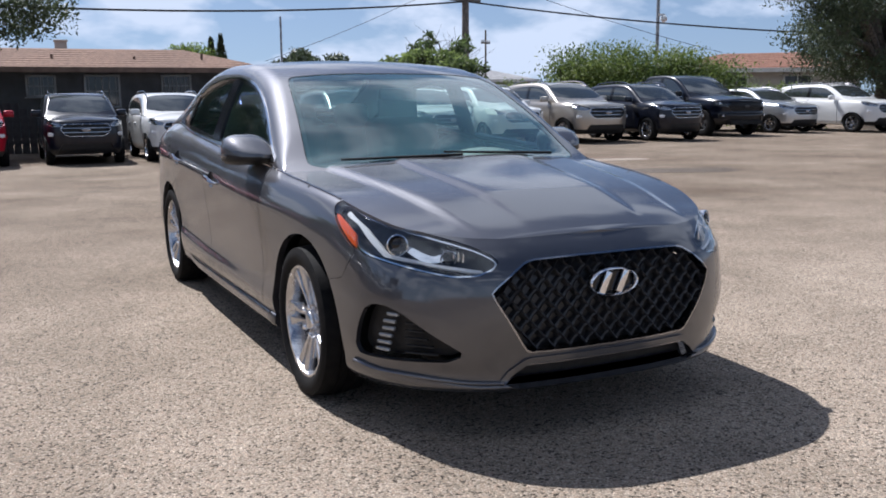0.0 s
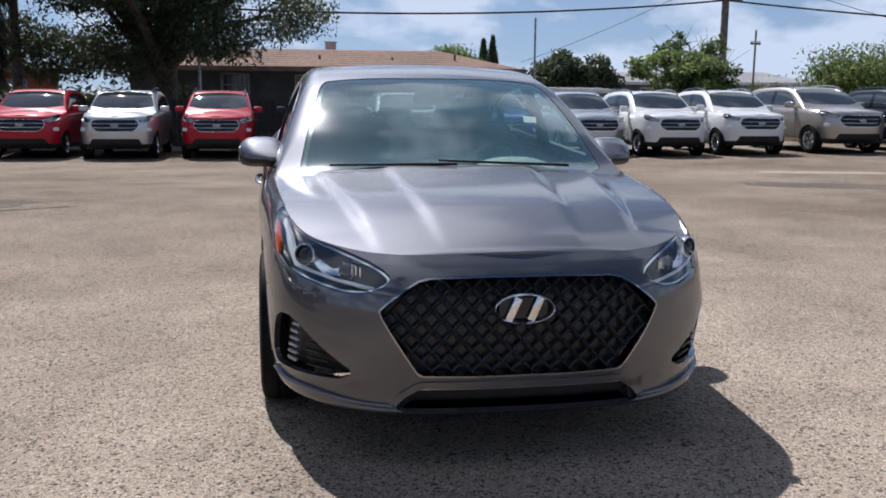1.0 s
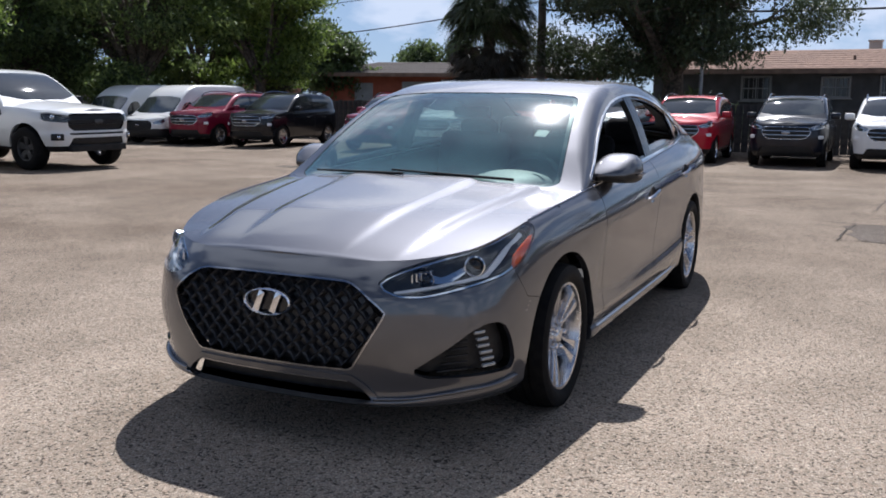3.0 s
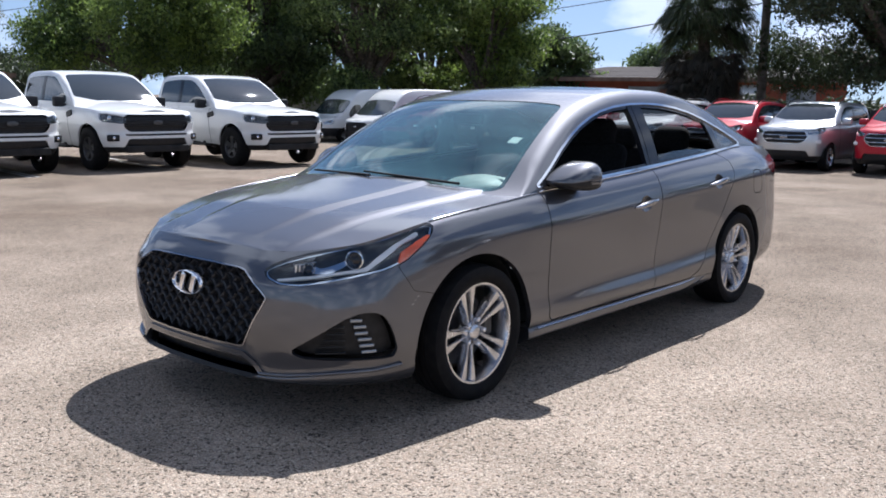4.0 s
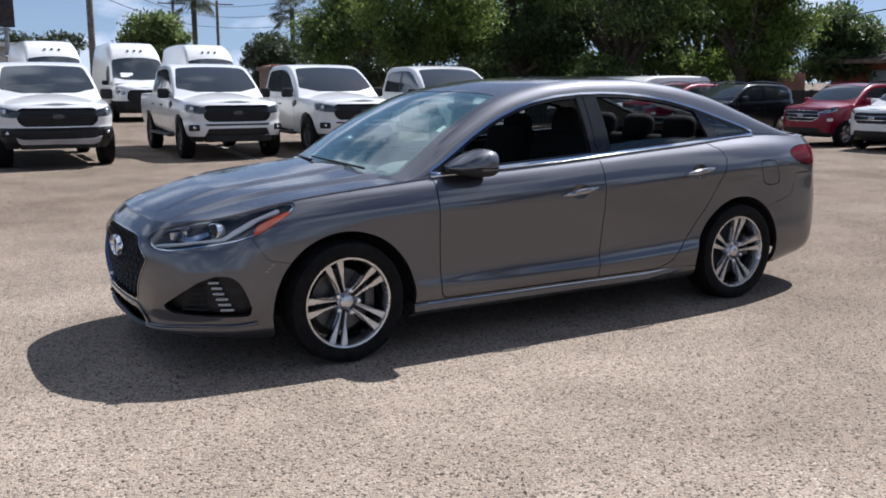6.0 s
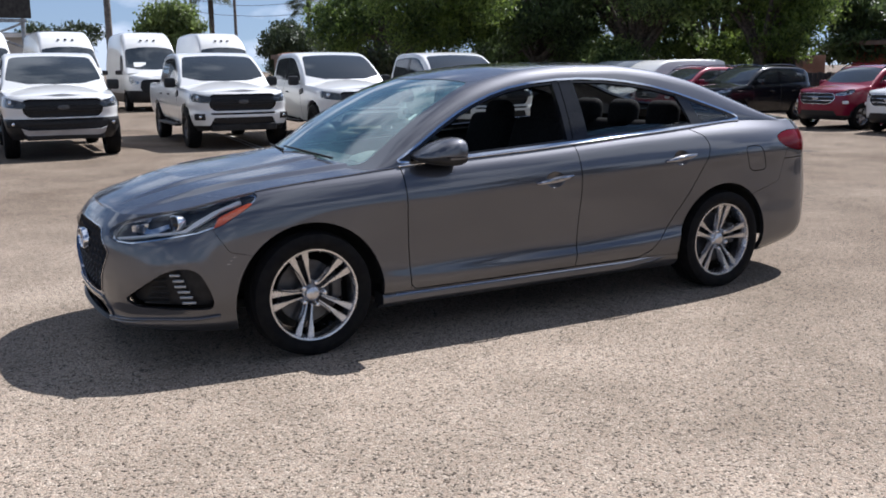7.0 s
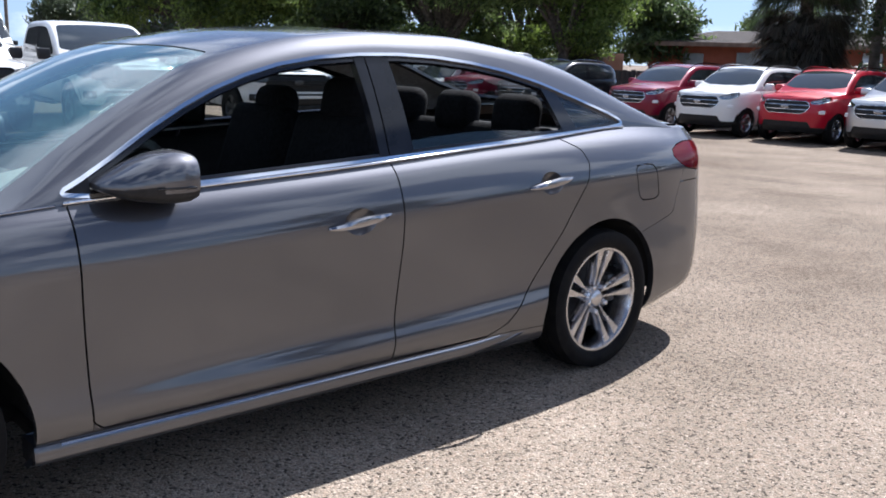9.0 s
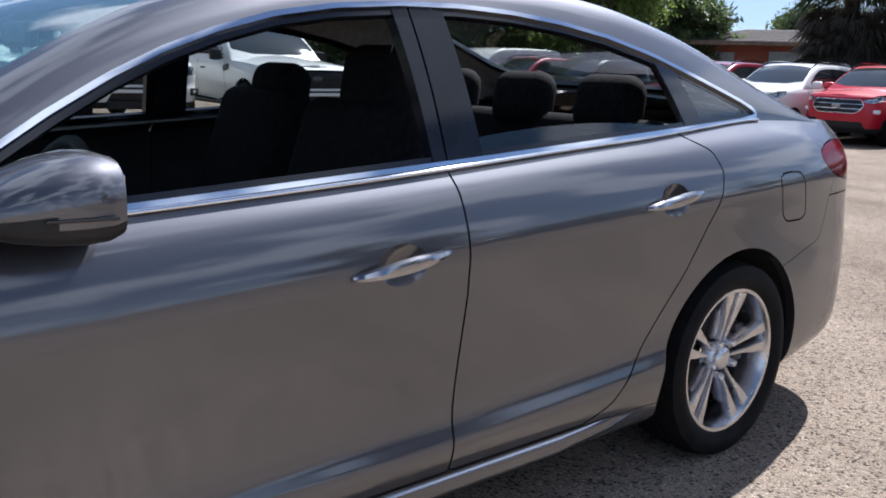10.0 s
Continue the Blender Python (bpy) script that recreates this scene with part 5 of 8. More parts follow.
PICKUP = dict(
    du=0.05, nv=4, nw=14, sides=(8, 4, 9), tau=0.23, bulge=0.02, round=0.05, crown=0.03, bow=0.12, bow_f=0.09, bow_r=-0.02, bl=(-0.2, 1.0), axles=(-1.61, 1.61), arch=0.455, wheel=(0.388, 0.255, 0.22), wz=0.405,
    outline=[(0, -2.47), (0.3, -2.46), (0.6, -2.40), (0.80, -2.28), (0.90, -2.03), (0.93, -1.6), (0.93, -0.8), (0.93, 0), (0.93, 1.0), (0.93, 1.9), (0.92, 2.4), (0.88, 2.66), (0.5, 2.7), (0, 2.7)],
    st=[(0, (0.34, 0.46, 0.62, 0.72, 0.87, 0.99, 1.05), (0.12, 0.02, 0.0, 0.03, 0.02, 0.05, 0.11)),
        (4, (0.34, 0.46, 0.62, 0.72, 0.88, 1.0, 1.06), (0.10, 0.03, 0.0, 0.01, 0.0, 0.03, 0.08)),
        (6, (0.42, 0.50, 0.62, 0.76, 0.94, 1.06, 1.13), (0.07, 0.04, 0.02, 0.0, 0.0, 0.015, 0.045)),
        (9, (0.50, 0.56, 0.66, 0.80, 0.97, 1.10, 1.17), (0.07, 0.04, 0.02, 0.0, 0.0, 0.01, 0.03)),
        (13, (0.50, 0.56, 0.66, 0.80, 0.97, 1.10, 1.18), (0.07, 0.04, 0.02, 0.0, 0.0, 0.01, 0.03))],
    hood=[(-2.42, 1.075), (-2.15, 1.125), (-1.6, 1.185), (-1.05, 1.225)], hood_y=-0.92, deck=[(1.4, 0.95), (2.68, 0.95)], deck_y=1.30,
    top=[(-1.14, 1.13), (-0.8, 1.42), (-0.45, 1.64), (-0.2, 1.745), (0.2, 1.80), (0.9, 1.79), (1.12, 1.74), (1.24, 1.3), (1.28, 1.05)],
    screen=[(-0.6, -0.92), (0.0, -1.03), (0.45, -1.0), (0.80, -0.86), (0.675, -0.25), (0.3, -0.25), (0.0, -0.25), (-0.5, -0.27)],
    dlo=[(-0.82, 1.20), (-0.4, 1.208), (0.4, 1.22), (1.08, 1.225), (1.12, 1.24), (1.06, 1.62), (1.02, 1.655), (0.5, 1.69), (0.0, 1.685), (-0.24, 1.61)],
    lamp=[(0.58, 0.96), (0.70, 0.985), (1.0, 1.03), (1.16, 1.02), (1.10, 0.885), (0.66, 0.845), (0.60, 0.87)],
    grille=[(-0.5, 0.705), (0.53, 0.705), (0.61, 0.78), (0.63, 0.88), (0.61, 0.965), (0.56, 1.005), (-0.53, 1.005)], bars=2, low=0.44, intake=[(-0.62, 0.3), (0.64, 0.3), (0.62, 0.42), (0.545, 0.585), (-0.5, 0.585)],
    slot=[(-0.5, 0.635), (0.60, 0.635), (0.60, 0.672), (-0.5, 0.672)], rails=False, m_grille=M_PLASTIC, fogs=True)
VAN = dict(
    du=0.07, nv=3, nw=12, sides=(8, 4, 9), tau=0.16, bulge=0.03, round=0.09, crown=0.035, bow=0.14, bow_f=0.11, bow_r=-0.02, bl=(-1.0, 1.5), axles=(-1.75, 1.65), arch=0.40, wheel=(0.345, 0.22, 0.20), wz=0.35,
    outline=[(0, -2.72), (0.35, -2.70), (0.65, -2.60), (0.85, -2.4), (0.94, -2.1), (0.97, -1.6), (0.98, -0.8), (0.98, 0.5), (0.98, 1.5), (0.97, 2.3), (0.93, 2.65), (0.5, 2.74), (0, 2.75)],
    st=[(0, (0.30, 0.42, 0.60, 0.78, 0.95, 1.08, 1.14), (0.10, 0.02, 0.0, 0.0, 0.02, 0.06, 0.14)),
        (5, (0.30, 0.42, 0.60, 0.80, 1.0, 1.15, 1.22), (0.06, 0.03, 0.01, 0.0, 0.0, 0.01, 0.03)),
        (8, (0.30, 0.42, 0.60, 0.80, 1.0, 1.15, 1.22), (0.06, 0.03, 0.01, 0.0, 0.0, 0.005, 0.01)),
        (12, (0.32, 0.42, 0.60, 0.80, 1.0, 1.15, 1.22), (0.06, 0.02, 0.0, 0.0, 0.0, 0.005, 0.01))],
    hood=[(-2.6, 1.15), (-2.3, 1.27), (-2.0, 1.36)], hood_y=-1.80, deck=[(2.4, 1.24), (2.7, 1.24)], deck_y=2.3,
    top=[(-2.12, 1.30), (-1.75, 1.62), (-1.4, 1.98), (-1.15, 2.27), (-0.8, 2.52), (-0.3, 2.67), (1.0, 2.70), (2.3, 2.67), (2.6, 2.6), (2.72, 2.2), (2.74, 1.2)],
    screen=[(-0.6, -1.90), (0.0, -2.03), (0.5, -1.98), (0.88, -1.80), (0.82, -1.30), (0.78, -1.24), (0.0, -1.26), (-0.5, -1.26)],
    dlo=[(-1.55, 1.30), (-0.75, 1.30), (-0.75, 1.88), (-1.1, 1.88), (-1.3, 1.7)],
    lamp=[(0.62, 0.98), (0.85, 1.08), (1.08, 1.16), (1.10, 1.0), (0.98, 0.90), (0.66, 0.90)],
    grille=[(-0.5, 0.62), (0.5, 0.62), (0.60, 0.80), (0.56, 1.0), (0.46, 1.06), (-0.42, 1.06)], bars=3, low=0.70, intake=[(-0.6, 0.3), (0.60, 0.3), (0.60, 0.50), (-0.60, 0.50)], rails=False, m_grille=M_PLASTIC, fogs=False)


def far_car(name, S, body_paint, label, m_rim=None, spokes=5):
    """A parked vehicle from its outline, sections and openings."""
    car = tagged(new(name), label, {"pickup_truck": "pickup truck", "van": "van", "cargo_van": "van"}.get(name, "car"))
    H = shell(S)
    ring, top, hood, deck = H["ring"], H["top"], H["hood"], H["deck"]
    az = S["axles"]
    for ay in az:
        ring = ring.cut(S["arch"] - np.hypot(ring.P[:, 1] - ay, ring.P[:, 2] - S["wz"] + 0.02))
    take = lambda sh, poly, a, b: (sh.cut(sdf(poly, a, b)), sh.cut(-sdf(poly, a, b)))
    lamp, ring = take(ring, S["lamp"], ring.A, ring.P[:, 2])
    fx = lambda s: np.where(s.P[:, 1] < az[0], s.P[:, 0], 9.0)
    grille, ring = take(ring, S["grille"], fx(ring), ring.P[:, 2])
    intake, ring = take(ring, S["intake"], fx(ring), ring.P[:, 2])
    if "slot" in S:
        slot, ring = take(ring, S["slot"], fx(ring), ring.P[:, 2])
        panel("bumper_slot", slot.moved(-0.015), M_WELL, car, "both", 0.0)
    panel("lower_intake", intake.moved(-0.02), M_PLASTIC, car, "both", 0.0, "black lower intake")
    lowz = S["low"] - 0.10 * (np.abs(ring.P[:, 1]) < abs(az[0]) - 0.2)
    low, body = ring.cut(ring.P[:, 2] - lowz), ring.cut(lowz - ring.P[:, 2])
    panel("body", body, body_paint, car, "both", 0.03)
    for sd in ("left", "right"):
        panel("lower_cladding", low.cut(low.P[:, 1] - az[0]), M_PLASTIC, car, sd, 0.03, "black plastic lower cladding")
        panel("sill_cladding", low.cut(np.abs(low.P[:, 1]) - 0.99 * az[1]), M_PLASTIC, car, sd, 0.03)
        panel("rear_cladding", low.cut(az[1] - low.P[:, 1]), M_PLASTIC, car, sd, 0.03)
    panel("hood", hood, body_paint, car, "both", 0.012)
    panel("rear_deck", deck, M_PLASTIC if name == "pickup_truck" else body_paint, car, "both", 0.01)
    up = lambda s: np.where(s.N[:, 2] > 0.2, s.P[:, 0], 9.0)
    screen, top = take(top, S["screen"], up(top), top.P[:, 1])
    dlo = chaikin(S["dlo"], 1)
    sx = lambda s: np.where(s.P[:, 0] > 0.35, s.P[:, 1], -9.0)
    win, top = take(top, dlo, sx(top), top.P[:, 2])
    panel("roof", top, body_paint, car, "both", 0.015)
    panel("windscreen", screen.moved(-0.004), M_FARGLASS, car, "both", 0.0)
    gr = panel("grille", grille.moved(-0.03), S["m_grille"], car, "both", 0.0, "black grille")
    edge = grille.cut(-sdf(S["grille"], grille.P[:, 0], grille.P[:, 2]) - 0.013)
    panel("grille_surround", edge.moved(0.002), M_ALLOY if name == "car" else M_GLOSSBLACK, gr, "both", 0.03)
    zs = [p[1] for p in S["grille"]]
    for k in range(S["bars"]):
        z = min(zs) + (max(zs) - min(zs)) * (k + 1) / (S["bars"] + 1)
        b1 = grille.cut(grille.P[:, 2] - z - 0.009)
        b1 = b1.cut(z - 0.009 - b1.P[:, 2])
        panel("grille_bar", b1.moved(-0.008), M_DARKCHROME if name == "car" else M_PLASTIC, gr, "both", 0.02)
    bm = bmesh.new()
    yb = float(grille.P[:, 1].min())
    add_lathe(bm, [(0.0, 0.001), (0.006, 0.05), (0.0, 0.075)], 20, axis="Z")
    bmesh.ops.transform(bm, matrix=Matrix.Translation((0, yb + 0.004, sum(zs) / len(zs))) @ Matrix.Rotation(radians(90), 4, "X") @ Matrix.Diagonal((1.25, 0.55, 1, 1)), verts=bm.verts)
    part("badge", bm, M_ALLOYDARK if name == "pickup_truck" else M_DARKCHROME, gr, "plain oval badge", True)
    for sd in ("left", "right"):
        s = 1 if sd == "left" else -1
        lm = panel("headlamp", lamp.moved(-0.03), M_LAMPBODY if name == "pickup_truck" else M_DARKCHROME, car, sd, 0.0)
        panel("lens", lamp.moved(-0.002), M_LENS, lm, sd, 0.0)
        bm = bmesh.new()
        c = lamp.P.mean(0)
        bmesh.ops.create_uvsphere(bm, u_segments=12, v_segments=8, radius=0.05, matrix=Matrix.Translation((s * c[0], c[1] + 0.03, c[2])))
        part("projector", bm, M_REFLECTOR if name == "pickup_truck" else M_GLOSSBLACK, lm, "", True)
        w = panel("side_window", win.moved(-0.004), M_FARGLASS, car, sd, 0.0)
        for k, yp in enumerate(S.get("pillars", (float(np.mean([p[0] for p in S["dlo"]])) - 0.05,))):
            q = win.cut(np.abs(win.P[:, 1] - yp) - 0.05)
            panel("pillar", q.moved(0.002), M_GLOSSBLACK, w, sd, 0.01)
        # door shut lines
        ym = float(np.mean([p[0] for p in S["dlo"]])) - 0.05
        for yl in (S["dlo"][0][0] - 0.04, ym, ym + 0.95) if name != "van" else (S["dlo"][0][0], ym + 0.5):
            gp = body.cut(body.P[:, 1] - yl - 0.006)
            gp = gp.cut(yl - 0.006 - gp.P[:, 1])
            gp = gp.cut(0.3 - gp.P[:, 0])
            panel("door_gap", gp.moved(0.0015), M_WELL, car, sd, 0.0)
        e = H["edge"]
        ymir = S["dlo"][0][0] + 0.12
        zb = float(np.interp(ymir, *zip(*sorted((p[1], p[2]) for p in e[e[:, 0] > 0.5].tolist()))))
        xb = float(e[np.argmin(np.abs(e[:, 1] - ymir) + 9 * (e[:, 0] < 0.4)), 0])
        bm = bmesh.new()
        add_box(bm, (s * (xb + 0.13), ymir, zb + 0.08), (0.22, 0.11, 0.19 if name == "pickup_truck" else 0.15), 0.04)
        add_box(bm, (s * (xb + 0.0), ymir, zb + 0.025), (0.14, 0.05, 0.03), 0.01)
        part("wing_mirror", bm, M_PLASTIC if name != "car" else body_paint, car, "", True)
        if S["rails"]:
            pts = [(0.60 * s, y, float(H["height"](np.array([0.56]), np.array([y]))[0]) + 0.055 - 0.05 * (abs(y - 0.55) / 0.85) ** 4) for y in np.linspace(-0.3, 1.4, 9)]
            bm = bmesh.new()
            add_sweep(bm, pts, 0.016)
            part("roof_rail", bm, M_DARKCHROME, car, "", True)
        if S["fogs"]:
            P = H["ring"].P
            zf = 0.68 if name != "pickup_truck" else 0.60
            i = int(np.argmin((P[:, 0] - (0.70 if name != "pickup_truck" else 0.76)) ** 2 + (P[:, 2] - zf) ** 2 + 9 * (P[:, 1] > az[0])))
            bm = bmesh.new()
            add_box(bm, (s * P[i, 0], P[i, 1] + 0.02, zf), (0.15 if name != "pickup_truck" else 0.22, 0.06, 0.08 if name != "pickup_truck" else 0.12), 0.02, Matrix.Rotation(radians(35 * s), 4, "Z"))
            fg = part("fog_lamp", bm, M_WHITETRIM if name != "pickup_truck" else M_PLASTIC, car, "", True)
            if name == "pickup_truck":
                bm = bmesh.new()
                bmesh.ops.create_uvsphere(bm, u_segments=10, v_segments=6, radius=0.033, matrix=Matrix.Translation((s * P[i, 0], P[i, 1] - 0.012, zf)))
                part("bulb", bm, M_REFLECTOR, fg, "", True)
                bm = bmesh.new()
                add_box(bm, (s * 0.935, -0.93, 1.0), (0.02, 0.22, 0.10), 0.008, Matrix.Rotation(radians(-12), 4, "X"))
                part("fender_vent", bm, M_PLASTIC, car)
                bm = bmesh.new()
                add_box(bm, (s * 0.93, 0.1, 0.40), (0.14, 1.9, 0.05), 0.02)
                for yy in (-0.6, 0.1, 0.8):
                    add_box(bm, (s * 0.80, yy, 0.44), (0.2, 0.06, 0.05), 0.01)
                part("side_step", bm, M_PLASTIC, car, "black side step", True)
        for ay in az:
            r, w_, rim = S["wheel"]
            make_wheel(car, s * (max(p[0] for p in S["outline"]) - 0.12), ay, r, r, w_, rim, spokes, False, m_rim or M_ALLOY, False, 0.3 + ay)
            liner(car, ay, S["wz"], S["arch"] + 0.02, 0.4, 0.8, s)
        # handles
        for yh in ((0.05, 0.95) if name != "van" else (-0.8,)):
            bm = bmesh.new()
            P = H["ring"].P
            zh = S["st"][2][1][4] + 0.04
            i = int(np.argmin((P[:, 1] - yh) ** 2 + (P[:, 2] - zh) ** 2 + 9 * (P[:, 0] < 0.4)))
            add_box(bm, (s * (P[i, 0] + 0.012), yh, zh), (0.03, 0.18, 0.03), 0.01)
            part("door_handle", bm, M_PLASTIC if name == "pickup_truck" else body_paint, car, "", True)
    if S.get("skid"):
        bm = bmesh.new()
        # a tray wider above, with raised horns at its ends
        face = [(-0.66, 0.54), (-0.56, 0.50), (0.56, 0.50), (0.66, 0.54), (0.62, 0.44), (0.50, 0.385), (-0.50, 0.385), (-0.62, 0.44)]
        fr = [bm.verts.new((x, -2.545 + 0.5 * (0.54 - z) + 0.10 * abs(x) ** 2, z)) for x, z in face]
        bk = [bm.verts.new((x, -2.44 + 0.5 * (0.54 - z) + 0.10 * abs(x) ** 2, z)) for x, z in face]
        bm.faces.new(fr); bm.faces.new(bk[::-1])
        for q in range(8):
            bm.faces.new((fr[q], bk[q], bk[(q + 1) % 8], fr[(q + 1) % 8]))
        part("skid_plate", bm, M_SKID, car, "silver skid plate")
    if name == "cargo_van":
        for k in (-0.22, 0.0, 0.22):
            bm = bmesh.new()
            add_box(bm, (k, -1.04, float(H["height"](np.array([abs(k)]), np.array([-1.04]))[0]) + 0.02), (0.07, 0.08, 0.05), 0.015)
            part("marker_lamp", bm, M_WELL, car)
        # paper card standing against the inside of the windscreen
        yc = -1.80
        zc = float(H["height"](np.array([0.42]), np.array([yc]))[0])
        bm = bmesh.new()
        add_box(bm, (-0.42, yc - 0.004, zc + 0.006), (0.40, 0.004, 0.20), 0.0, Matrix.Rotation(radians(-42), 4, "X"))
        part("paper_card", bm, M_PAPER, car, "white paper card at the windscreen")
    bm = bmesh.new()
    L = max(p[1] for p in S["outline"])
    add_box(bm, (0, 0, S["st"][0][1][0] + 0.06), (1.2, 2 * L - 0.5, 0.12), 0.02)
    part("underbody", bm, M_WELL, car)
    return car


GROUPS = "vehicles parked in the row along the back of the lot"


def ground_z(x, y):
    """The lot falls gently towards its back and rises a little behind the pickups."""
    s = min(max((y - 5.0) / 11.0, 0.0), 1.0)
    k = min(max((14.0 - x) / 10.0, 0.0), 1.0)
    r = min(max((-16.0 - x) / 9.0, 0.0), 1.0)
    s, r = s * s * (3 - 2 * s), r * r * (3 - 2 * r)
    return 0.12 * r * (1 - s) - 0.2 * s * k


def park(proto, x, axle_y, S, turn=0.0, scale=None):
    """Stands a vehicle with its front axle at (x, axle_y), nose towards -y, turned by some degrees about that point."""
    zz = ground_z(x, axle_y)
    m = pose(x, axle_y, zz, 0, 0, turn) @ pose(0, -S["axles"][0] * (scale[1] if scale else 1), 0)
    ob = copy_thing(proto, m) if proto.get("parked") else proto
    proto["parked"] = 1
    ob["parked"] = 1
    ob.matrix_basis = m @ (Matrix.Diagonal((*scale, 1)) if scale else Matrix())
    del ob["parked"]
    proto["parked"] = 1
    return ob


parked = []
suv_kinds = {k: far_car("car", SUV, m, f"{k} compact SUV parked facing the open lot") for k, m in
             (("white", M_WHITE), ("red", M_RED), ("maroon", M_MAROON), ("black", M_BLACKPAINT), ("dark navy", M_NAVY), ("blue", M_BLUE), ("silver", M_SILVER), ("champagne", M_GOLD))}
for kind, x, y, sc in (("maroon", -16.9, 17.2, None), ("black", -14.6, 17.2, None), ("maroon", -10.7, 17.3, None), ("white", -8.55, 17.1, None), ("red", -6.55, 17.3, None), ("silver", -4.5, 17.1, None), ("red", -2.3, 17.2, None),
                       ("dark navy", 0.1, 17.3, None), ("white", 2.25, 17.2, None), ("blue", 4.55, 17.2, None), ("silver", 6.75, 16.9, None), ("white", 8.55, 16.2, None), ("white", 10.5, 16.0, None),
                       ("champagne", 13.0, 15.9, (1.09, 1.13, 1.04)), ("dark navy", 15.2, 15.2, None), ("silver", 21.9, 17.2, (1.0, 1.08, 0.92)), ("white", 24.3, 16.0, (1.05, 1.1, 1.0))):
    parked.append(park(suv_kinds[kind], x, y, SUV, random.uniform(-1.2, 1.2), sc))
white_truck = far_car("pickup_truck", PICKUP, M_WHITE, "white crew-cab pickup truck with a black grille", M_ALLOYDARK)
dark_truck = far_car("pickup_truck", PICKUP, M_NAVY, "dark blue crew-cab pickup truck", M_ALLOYDARK)
parked.append(park(dark_truck, 18.6, 16.6, PICKUP, 0.0, (1.06, 1.05, 1.04)))
for x, y, tn in ((-12.45, 2.2, 86.5), (-12.1, 4.62, 87.0), (-11.5, 7.25, 87.0)):
    parked.append(park(white_truck, x, y, PICKUP, tn))
TRAIL = dict(PICKUP, low=0.685, skid=True)
trail_truck = far_car("pickup_truck", TRAIL, M_WHITE, "white crew-cab pickup truck with a black bumper and silver skid plate", M_ALLOYDARK)
parked.append(park(trail_truck, -12.15, -0.95, PICKUP, 87.5))
white_van = far_car("cargo_van", VAN, M_WHITE, "tall white cargo van", M_ALLOYDARK)
for x, y, tn in ((-27.0, -1.3, 90.0), (-27.2, 1.3, 92.0), (-27.6, 3.95, 88.0), (-27.4, 6.5, 88.5)):
    parked.append(park(white_van, x, y, VAN, tn))
small_van = far_car("van", VAN, M_WHITE, "low white delivery van", M_ALLOY)
for x, y, tn in ((-18.6, 17.2, 0.0), (-21.0, 17.4, 0.0)):
    parked.append(park(small_van, x, y, VAN, tn, (0.87, 0.84, 0.68)))
for ob in parked:
    tagged(ob, group=GROUPS)
for ob in list(suv_kinds.values()) + [white_truck, dark_truck, trail_truck, white_van, small_van]:
    if "parked" in ob:
        del ob["parked"]


